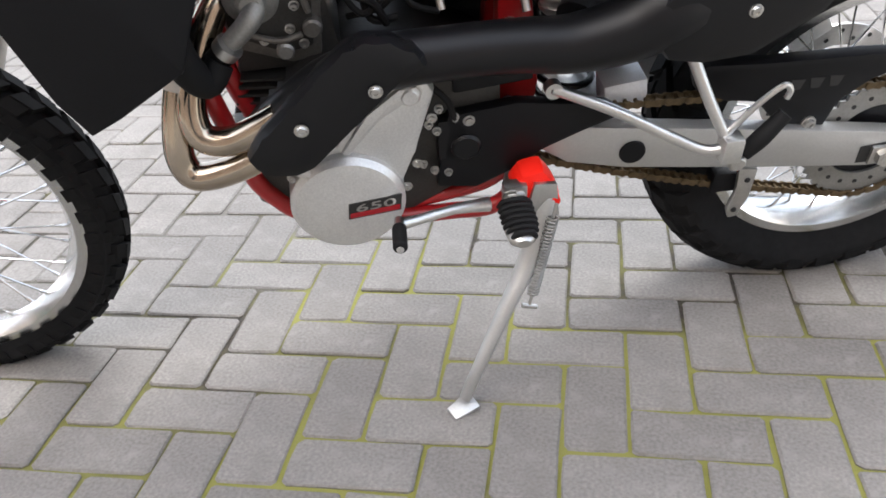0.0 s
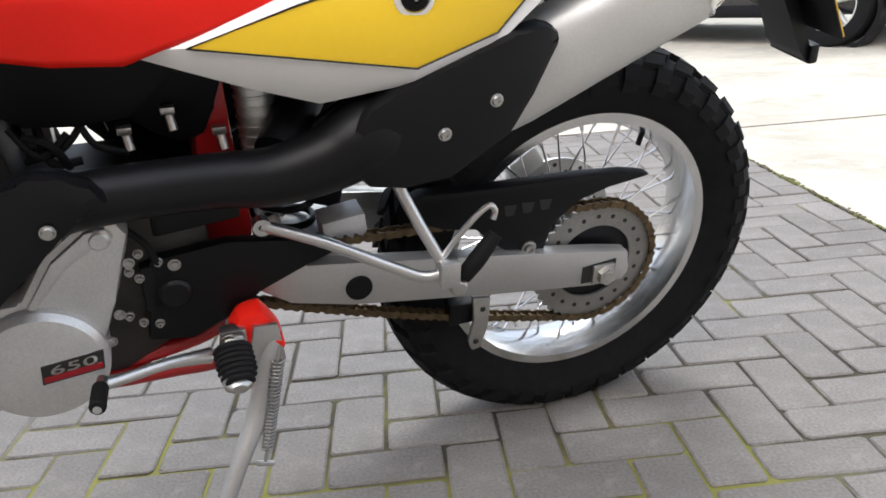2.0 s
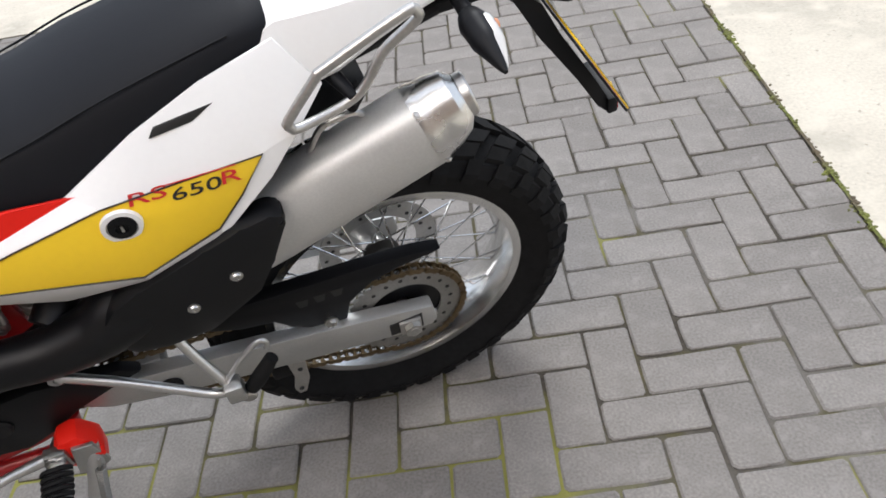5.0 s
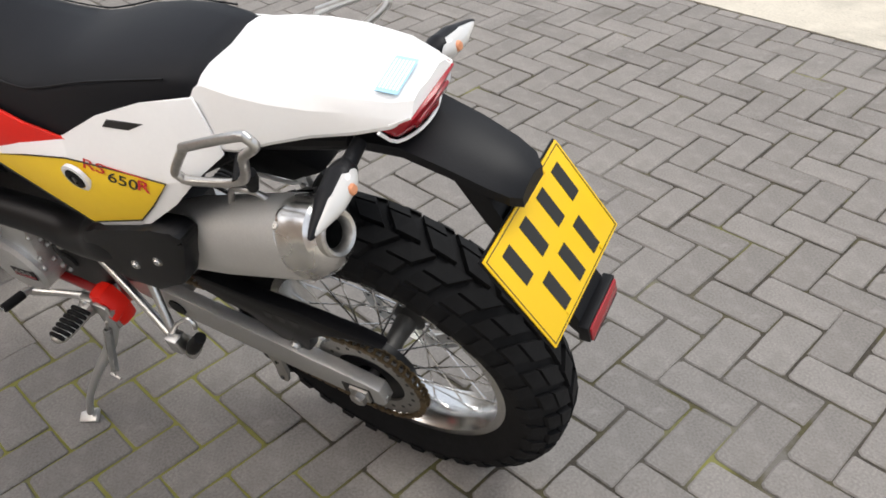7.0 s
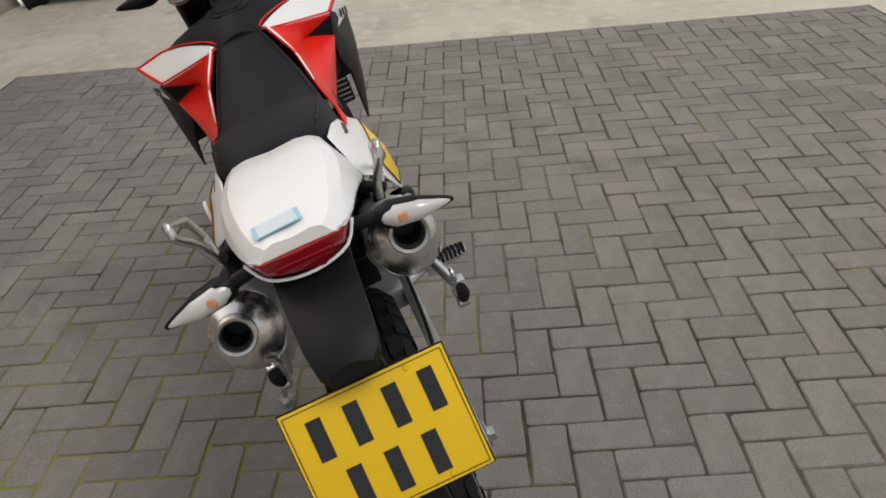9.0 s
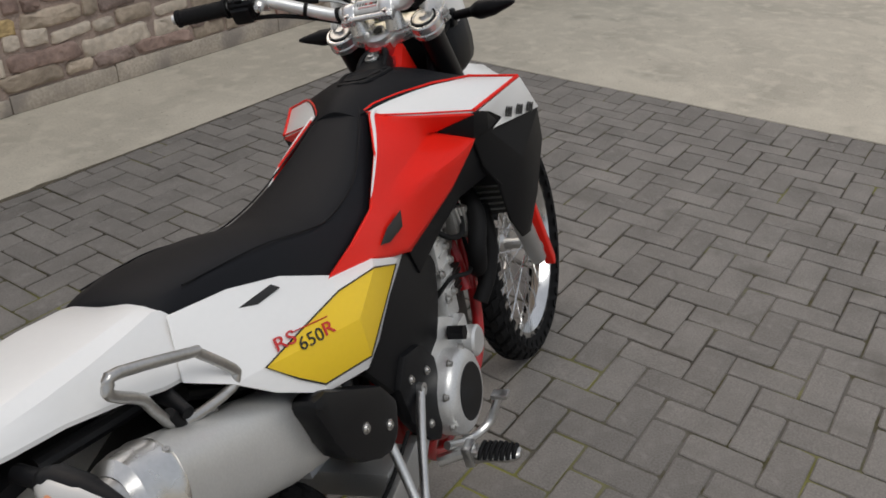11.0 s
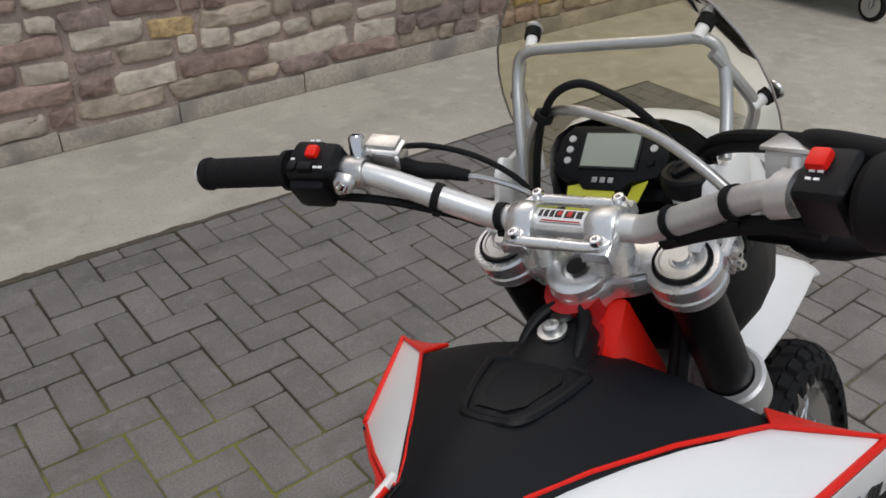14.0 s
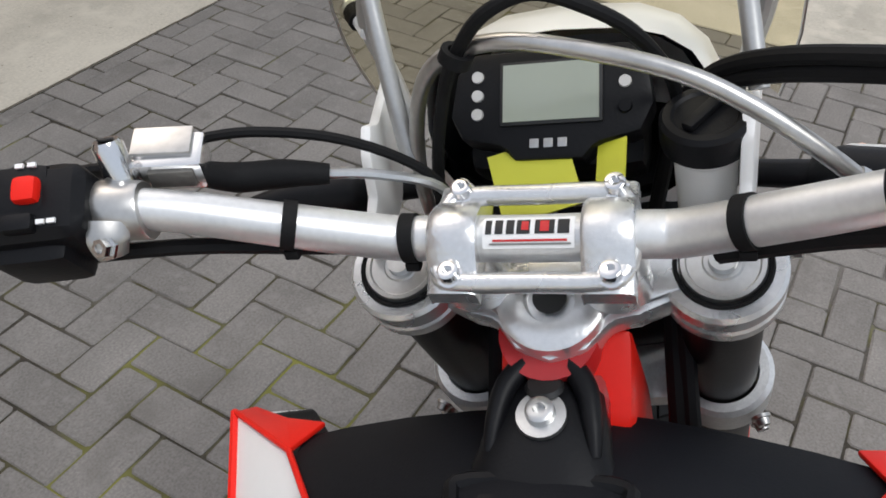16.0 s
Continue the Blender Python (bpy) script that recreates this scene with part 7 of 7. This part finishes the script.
part("arch_tie", lathe([(-0.004, 0.006), (-0.004, 0.010), (0.004, 0.010), (0.004, 0.006)], (1.097, 0.040, 1.260), (0, -0.55, 1), 14, closed=True), RUBBER, moto)
ff = []
for x, w, z, drop in ((1.20, 0.040, 0.900, 0.02), (1.27, 0.060, 0.930, 0.06), (1.36, 0.074, 0.945, 0.105), (1.46, 0.076, 0.935, 0.100), (1.58, 0.070, 0.893, 0.060), (1.685, 0.052, 0.836, 0.030), (1.765, 0.040, 0.790, 0.020), (1.797, 0.020, 0.764, 0.010)):
    ys = (-1, -0.75, -0.4, 0, 0.4, 0.75, 1)
    ff.append([(x, w * k, z - drop * abs(k) ** 2.5) for k in ys] + [(x + 0.002, w * 0.97, z - drop - 0.006), (x + 0.002, 0, z - 0.010), (x + 0.002, -w * 0.97, z - drop - 0.006)])
part("front_fender", loft(ff), WHITE, moto, "white high front mudguard", smooth=40)
for s in (1, -1):
    indicator((1.225, 0.105 * s, 1.092), (1.180, 0.270 * s, 1.108), (1, 0, 0.15), moto, 0.062)
    part("indicator_mount", flip(join(box((1.222, 0.100, 1.09), (0.03, 0.03, 0.04), 0.006), tube([(1.12, 0.075, 1.05), (1.18, 0.09, 1.07), (1.22, 0.10, 1.09)], 0.010, 10)), s), BLACK, moto)
part("front_caliper", box((1.50, 0.075, 0.44), (0.05, 0.05, 0.09), 0.01, Matrix.Rotation(-0.45, 4, 'Y')), ALU, moto, "silver front brake caliper")

# ---- the yard's things ----
DOOR_X0, DOOR_X1, DOOR_Z = -0.40, 0.55, 2.10


def wall():
    """A rubble wall with a doorway: mortared core, courses of rough squared stones, a rendered foot."""
    core = join(*[box(c, d, 0.0) for c, d in (((-6.7, -3.62, 1.45), (12.6, 0.5, 3.0)), ((2.775, -3.62, 1.45), (4.45, 0.5, 3.0)), ((0.075, -3.62, 2.525), (0.95, 0.5, 0.85)))])
    w = tagged(part("wall_north", core, MORTAR, smooth=0), "rubble wall of cream, pink and brown sandstone with flush mortar", "wall", kind="structure")
    rng = random.Random(11)
    mats = (STONE, STONE_PINK, STONE_BUFF, STONE_GREY, STONE_OCHRE)
    v_far, f_far, mi = [], [], []
    z = 0.10
    near = 0
    while z < 2.9:
        h = rng.choice((0.055, 0.07, 0.08, 0.095, 0.11, 0.13))
        x = -12.6
        while x < 4.6:
            l = rng.choice((0.11, 0.16, 0.2, 0.24, 0.3, 0.36, 0.46)) * rng.uniform(0.85, 1.15)
            if x < DOOR_X0 < x + l + 0.06 and z < DOOR_Z:
                l = DOOR_X0 - x
            cx = x + l / 2
            x += l
            if (DOOR_X0 - 0.001 < cx < DOOR_X1 and z < DOOR_Z) or l < 0.05:
                continue
            hh = h * rng.uniform(0.74, 1.18)
            n = 14
            skew, tilt = rng.gauss(0, 0.10), rng.gauss(0, 0.035)
            pts = []
            for k in range(n):
                a = 2 * math.pi * (k + 0.5) / n
                sx, sz = math.copysign(abs(math.cos(a)) ** 0.30, math.cos(a)), math.copysign(abs(math.sin(a)) ** 0.30, math.sin(a))
                px, pz = sx * (l / 2 - 0.005) * rng.uniform(0.88, 1.02), sz * (hh / 2 - 0.004) * rng.uniform(0.76, 1.10)
                pts.append((px + pz * skew, pz + px * tilt))
            dep = rng.uniform(0.008, 0.024)
            cz = z + h / 2 + rng.uniform(-0.014, 0.014)
            vs = [(px, -3.375, cz + pz) for px, pz in pts] + [(px * 0.985, -3.37 + dep * rng.uniform(0.6, 0.9), cz + pz * 0.96) for px, pz in pts] + [(px * 0.86 + rng.gauss(0, 0.004), -3.37 + dep * rng.uniform(0.85, 1.3), cz + pz * 0.76) for px, pz in pts] + [(rng.gauss(0, 0.01), -3.37 + dep * rng.uniform(0.85, 1.3), cz)]
            fs = [(k, (k + 1) % n, n + (k + 1) % n, n + k) for k in range(n)] + [(n + k, n + (k + 1) % n, 2 * n + (k + 1) % n, 2 * n + k) for k in range(n)] + [(2 * n + k, 2 * n + (k + 1) % n, 3 * n) for k in range(n)]
            m = rng.choice((0, 0, 0, 0, 1, 1, 1, 2, 2, 2, 3, 3, 3, 0, 2, 1, 3, 4))
            if -3.3 < cx < 0.0 and cz < 1.05 and near < 298:
                near += 1
                me = bpy.data.meshes.new("stone")
                me.from_pydata([(cx + a, b, c) for a, b, c in vs], [], fs)
                me.materials.append(mats[m])
                me.shade_smooth()
                ob = new("stone", me)
                ob.parent = w
            else:
                o = len(v_far)
                v_far += [(cx + a, b, c) for a, b, c in vs]
                f_far += [tuple(i + o for i in f) for f in fs]
                mi += [m] * len(fs)
        z += h
    me = bpy.data.meshes.new("stones_beyond")
    me.from_pydata(v_far, [], f_far)
    for m in mats:
        me.materials.append(m)
    me.polygons.foreach_set("material_index", mi)
    me.shade_smooth()
    ob = new("stones_beyond", me)
    ob.parent = w
    ob["kind"] = "stuff"
    for x0, x1, hh in ((-12.6, -3.2, 0.10), (-3.2, -1.9, 0.11), (-1.9, -1.25, 0.10), (-1.25, -0.72, 0.085), (-0.72, DOOR_X0, 0.095), (DOOR_X1, 4.6, 0.10)):
        part("foot_course", box(((x0 + x1) / 2, -3.368, hh / 2), (x1 - x0 - 0.004, 0.030, hh), 0.010), FOOT, w)


wall()


def yard_door():
    """A dark boarded door in a painted frame, set back in the wall's opening."""
    d = empty("door_1", Matrix.Translation((0.075, -3.47, 0)), "dark boarded door in a blue-grey painted frame", "door", kind="structure")
    for x in (-0.43, 0.43):
        part("door_frame", box((x, 0.02, 1.05), (0.09, 0.09, 2.10), 0.006), DOOR_PAINT, d)
    part("door_frame", box((0, 0.02, 2.055), (0.77, 0.09, 0.09), 0.006), DOOR_PAINT, d)
    for k in range(6):
        part("board", box((-0.3225 + 0.129 * k, -0.01, 1.01), (0.126, 0.03, 1.99), 0.004), DOOR_DARK, d)
    part("sill", box((0, 0.0, 0.012), (0.95, 0.14, 0.024), 0.004), DOOR_DARK, d)


yard_door()


def wheelie_bin(m):
    """A large four-wheeled refuse container: tapered ribbed body, rolled lid, castors with tyres."""
    b = empty("refuse_container", m, "dark green plastic refuse container standing on four castors", "bin")
    body = part("body", loft([[(x * k, y * k, z) for x, y in ((-0.50, -0.40), (0.50, -0.40), (0.50, 0.40), (-0.50, 0.40))] for z, k in ((0.22, 0.94), (0.25, 0.97), (0.9, 1.06), (1.05, 1.10), (1.06, 1.16), (1.12, 1.16))]), GREEN, b)
    for k in range(6):
        part("rib", box((-0.40 + 0.16 * k, -0.405, 0.58), (0.03, 0.02, 0.6), 0.006, Matrix.Rotation(-0.05, 4, 'X')), GREEN, body)
    part("lid", tube([(-0.60, 0.0, 1.12), (0.60, 0.0, 1.12)], 0.40, 24, 1, flat=0.35), GREEN, b)
    for sx in (-1, 1):
        for sy in (-1, 1):
            c = (0.40 * sx, 0.30 * sy, 0.10)
            w = part("castor", join(lathe([(-0.02, 0.02), (-0.022, 0.075), (0.022, 0.075), (0.02, 0.02)], c, (0.3, 1, 0), 24), box((c[0], c[1], 0.20), (0.10, 0.07, 0.04), 0.006)), ALU_SATIN, b)
            part("castor_tyre", lathe([(-0.022, 0.074), (-0.022, 0.095), (-0.014, 0.10), (0.014, 0.10), (0.022, 0.095), (0.022, 0.074)], c, (0.3, 1, 0), 28), RUBBER, w)
            part("castor_fork", tube([(c[0], c[1] - 0.032, 0.09), (c[0], c[1] - 0.032, 0.185), (c[0], c[1] - 0.024, 0.200), (c[0], c[1] + 0.024, 0.200), (c[0], c[1] + 0.032, 0.185), (c[0], c[1] + 0.032, 0.09)], 0.007, 8, 2), STEEL, w)
    return b


wheelie_bin(Matrix.Translation((-5.72, -2.74, 0)) @ Matrix.Rotation(radians(93), 4, 'Z'))


def parked_car(m):
    """A dark parked car: lofted body with glass, arches, sills and four alloy wheels."""
    c = empty("car", m, "dark grey parked car with alloy wheels on the concrete", "car")
    rings = []
    for x, w, z0, z1, z2 in ((-2.15, 0.70, 0.42, 0.70, 0.78), (-2.05, 0.82, 0.30, 0.80, 0.95), (-1.5, 0.88, 0.24, 0.90, 1.45), (-0.6, 0.90, 0.22, 0.92, 1.62), (0.3, 0.90, 0.22, 0.92, 1.58), (0.9, 0.89, 0.22, 0.93, 1.22), (1.25, 0.88, 0.23, 0.92, 1.0), (1.9, 0.84, 0.26, 0.80, 0.88), (2.1, 0.72, 0.36, 0.66, 0.74)):
        tw = w * (0.72 if z2 > 1.1 else 0.86)
        rings.append([(x, -w * 0.92, z0), (x, -w, z0 + 0.12), (x, -w, z1), (x, -tw, z2), (x, tw, z2), (x, w, z1), (x, w, z0 + 0.12), (x, w * 0.92, z0)])
    body = part("body", loft(rings), CAR_PAINT, c)
    for s in (-1, 1):
        part("sill", box((0, 0.87 * s, 0.27), (2.0, 0.06, 0.10), 0.02), BLACK, body)
        part("side_glass", slab([(-1.4, 0.96), (-1.25, 1.38), (0.3, 1.46), (0.85, 1.0)], 0.80 * s, 0.815 * s, 0.0), INK, body)
        for x in (-1.32, 1.32):
            cc = (x, 0.80 * s, 0.33)
            part("wheel_arch", lathe([(-0.08, 0.37), (0.085, 0.37), (0.085, 0.40), (-0.08, 0.40)], cc, (0, 1, 0), 36, closed=True), BLACK, body)
            w = part("wheel", lathe([(-0.10, 0.215), (-0.112, 0.26), (-0.105, 0.315), (-0.08, 0.33), (0.08, 0.33), (0.105, 0.315), (0.112, 0.26), (0.10, 0.215)], cc, (0, 1, 0), 44), TYRE, c)
            rim = part("rim", lathe([(-0.10, 0.205), (-0.10, 0.22), (0.10, 0.22), (0.10, 0.205), (0.06, 0.195), (-0.06, 0.195)], cc, (0, 1, 0), 40, closed=True), ALU, w)
            for k in range(5):
                a = 2 * math.pi * k / 5
                d = Vector((math.sin(a), 0, math.cos(a)))
                o = Vector(cc) + Vector((0, 0.07 * s, 0))
                for g in (-0.10, 0.10):
                    part("rim_spoke", tube([o + d * 0.03, o + Vector((math.sin(a + g), 0, math.cos(a + g))) * 0.205], [0.022, 0.018], 8, 1), ALU, w)
    return c


parked_car(Matrix.Translation((3.53, 6.86, 0)) @ Matrix.Rotation(radians(125.4), 4, 'Z'))



# ---- paving blocks: herringbone, each block an object near the machine, the rest one mesh ----
def block_mesh(lx, ly, rng):
    """A worn paving block, its top at z = 0: chipped corners, uneven arrises and a small chamfer."""
    g, c, h = 0.0032, 0.0032, 0.03
    a, b = lx / 2 - g, ly / 2 - g
    ring = []
    for sx, sy in ((-1, -1), (1, -1), (1, 1), (-1, 1)):
        k = rng.uniform(0.0025, 0.0095)
        p, q = (sx * (a - k), sy * b), (sx * a, sy * (b - k))
        ring += [p, q] if sx * sy < 0 else [q, p]
    full = []
    for n in range(8):
        full.append(ring[n])
        if n % 2:
            (x0, y0), (x1, y1) = ring[n], ring[(n + 1) % 8]
            t = rng.uniform(0.3, 0.7)
            full.append((x0 + (x1 - x0) * t + (rng.uniform(-0.0015, 0.001) if abs(x1 - x0) < abs(y1 - y0) else 0), y0 + (y1 - y0) * t + (rng.uniform(-0.0015, 0.001) if abs(x1 - x0) > abs(y1 - y0) else 0)))
    m = len(full)
    v = [(x, y, -h) for x, y in full] + [(x, y, -c * rng.uniform(0.6, 1.3)) for x, y in full]
    for x, y in full:
        k = c * rng.uniform(0.7, 1.6)
        v.append((x * (1 - k / a), y * (1 - k / b), 0.0))
    f = [tuple(range(2 * m, 3 * m))] + [(i, (i + 1) % m, (i + 1) % m + m, i + m) for i in range(m)] + [(i + m, (i + 1) % m + m, (i + 1) % m + 2 * m, i + 2 * m) for i in range(m)]
    return v, f


def lay_paving():
    pv = empty("block_paving", Matrix(), "weathered grey concrete blocks laid in herringbone, moss in the joints", "paving", kind="structure")
    rng = random.Random(4)
    shared = {}
    far_v, far_f = [], []
    for u in range(-36, 18):
        for v in range(-26, 29):
            k = (u - v) % 4
            if k == 0:
                x0, x1, y0, y1 = u, u + 2, v, v + 1
            elif k == 3:
                x0, x1, y0, y1 = u, u + 1, v, v + 2
            else:
                continue
            x0, x1, y0, y1 = max(x0 * U, X0), min(x1 * U, X1), max(y0 * U, Y0), min(y1 * U, Y1)
            if x1 - x0 < 0.03 or y1 - y0 < 0.03:
                continue
            cx, cy, lx, ly = (x0 + x1) / 2, (y0 + y1) / 2, round(x1 - x0, 4), round(y1 - y0, 4)
            lift, tx, ty, tz = rng.uniform(-0.002, 0.0012), rng.gauss(0, 0.006), rng.gauss(0, 0.006), rng.gauss(0, 0.008)
            dx, dy = rng.gauss(0, 0.0011), rng.gauss(0, 0.0011)
            m = Matrix.Translation((cx + dx, cy + dy, lift)) @ Euler((tx, ty, tz)).to_matrix().to_4x4()
            if -0.95 < cx < 1.35 and -0.85 < cy < 1.93:
                key = (lx, ly, rng.randrange(6))
                if key not in shared:
                    bv, bf = block_mesh(lx, ly, rng)
                    me = bpy.data.meshes.new("block")
                    me.from_pydata(bv, [], bf)
                    me.materials.append(PAVER)
                    shared[key] = me
                ob = new("block", shared[key])
                ob.matrix_basis = m
                ob.parent = pv
            else:
                bv, bf = block_mesh(lx, ly, rng)
                n = len(far_v)
                far_v += [tuple(m @ Vector(q)) for q in bv]
                far_f += [tuple(i + n for i in f) for f in bf]
    me = bpy.data.meshes.new("blocks_beyond")
    me.from_pydata(far_v, [], far_f)
    me.materials.append(PAVER)
    ob = new("blocks_beyond", me)
    ob.parent = pv
    ob["kind"] = "stuff"


lay_paving()


# ---- moss and dirt along the edges of the paving ----
def clumps(name, spots, size, mat, label, parent):
    """Many small uneven clumps as one mesh."""
    rng = random.Random(9)
    v, f = [], []
    for x, y in spots:
        r = size * rng.uniform(0.5, 1.5)
        n = len(v)
        ring = 7
        for k in range(ring):
            a = 2 * math.pi * k / ring
            q = r * rng.uniform(0.7, 1.3)
            v.append((x + q * math.cos(a), y + q * math.sin(a), -0.004))
        for k in range(ring):
            a = 2 * math.pi * (k + 0.5) / ring
            q = r * 0.6 * rng.uniform(0.7, 1.3)
            v.append((x + q * math.cos(a), y + q * math.sin(a), r * rng.uniform(0.25, 0.5)))
        v.append((x, y, r * 0.55))
        f += [(n + k, n + (k + 1) % ring, n + ring + k) for k in range(ring)] + [(n + (k + 1) % ring, n + ring + (k + 1) % ring, n + ring + k) for k in range(ring)] + [(n + ring + k, n + ring + (k + 1) % ring, n + 2 * ring) for k in range(ring)]
    me = bpy.data.meshes.new(name)
    me.from_pydata(v, [], f)
    me.materials.append(mat)
    ob = new(name, me)
    tagged(ob, label, "moss", kind="stuff")


def edge_strip(name, p, q, out, mat, seed, low, high, label):
    """A thin ragged film of dirt or moss along a border, lying on the concrete."""
    rng = random.Random(seed)
    p, q, out = Vector(p), Vector(q), Vector(out)
    n = int((q - p).length / 0.025)
    v, f = [], []
    w = 0.0
    for k in range(n + 1):
        c = p.lerp(q, k / n)
        wave = max(0.0, math.sin(k * 0.037 + seed) * 0.6 + math.sin(k * 0.011 + 2 * seed) * 0.6)
        w = 0.6 * w + 0.4 * (low + (high - low) * wave * rng.uniform(0.3, 1.4))
        v += [tuple(c - out * 0.005 + Vector((0, 0, 0.0012))), tuple(c + out * (w + rng.uniform(0, 0.004)) + Vector((0, 0, 0.0012)))]
        if k:
            f.append((2 * k - 2, 2 * k - 1, 2 * k + 1, 2 * k))
    me = bpy.data.meshes.new(name)
    me.from_pydata(v, [], f)
    me.materials.append(mat)
    tagged(new(name, me), label, "dirt", kind="stuff")


edge_strip("edge_dirt", (X0, Y0, 0), (X1, Y0, 0), (0, -1, 0), DIRT, 3, 0.003, 0.030, "dark dirt gathered along the paving edge")
edge_strip("edge_moss", (X1, Y0, 0), (X1, Y1, 0), (1, 0, 0), MOSS, 5, 0.002, 0.014, "thin moss along the paving edge")
edge_strip("edge_dirt", (X0, Y1, 0), (X1, Y1, 0), (0, 1, 0), DIRT, 7, 0.002, 0.012, "dark dirt gathered along the paving edge")
rng = random.Random(21)
spots = [(X1 + rng.gauss(0.002, 0.004), y) for y in (rng.uniform(0.2, Y1) for _ in range(260))]
for cx, cy, sp, n in ((1.56, 1.62, 0.03, 30), (1.555, 2.0, 0.02, 12), (1.55, 0.77, 0.02, 12), (1.55, 0.57, 0.03, 14)):
    spots += [(cx + rng.gauss(0, sp * 0.35), cy + rng.gauss(0, sp)) for _ in range(n)]
clumps("moss", spots, 0.006, MOSS, "low green moss along the edge of the paving", None)


def joint_line(name, x0, y0, x1, y1, w=0.012):
    d = (Vector((x1, y1, 0)) - Vector((x0, y0, 0)))
    m = Matrix.Translation(((x0 + x1) / 2, (y0 + y1) / 2, 0.001)) @ Matrix.Rotation(math.atan2(d.y, d.x), 4, 'Z')
    b = box((0, 0, 0), (d.length, w, 0.004), 0.0)
    b.transform(m)
    part(name, b, DIRT, ground)


joint_line("expansion_joint", X1 + 0.01, 2.575, 9.0, 2.62, 0.006)
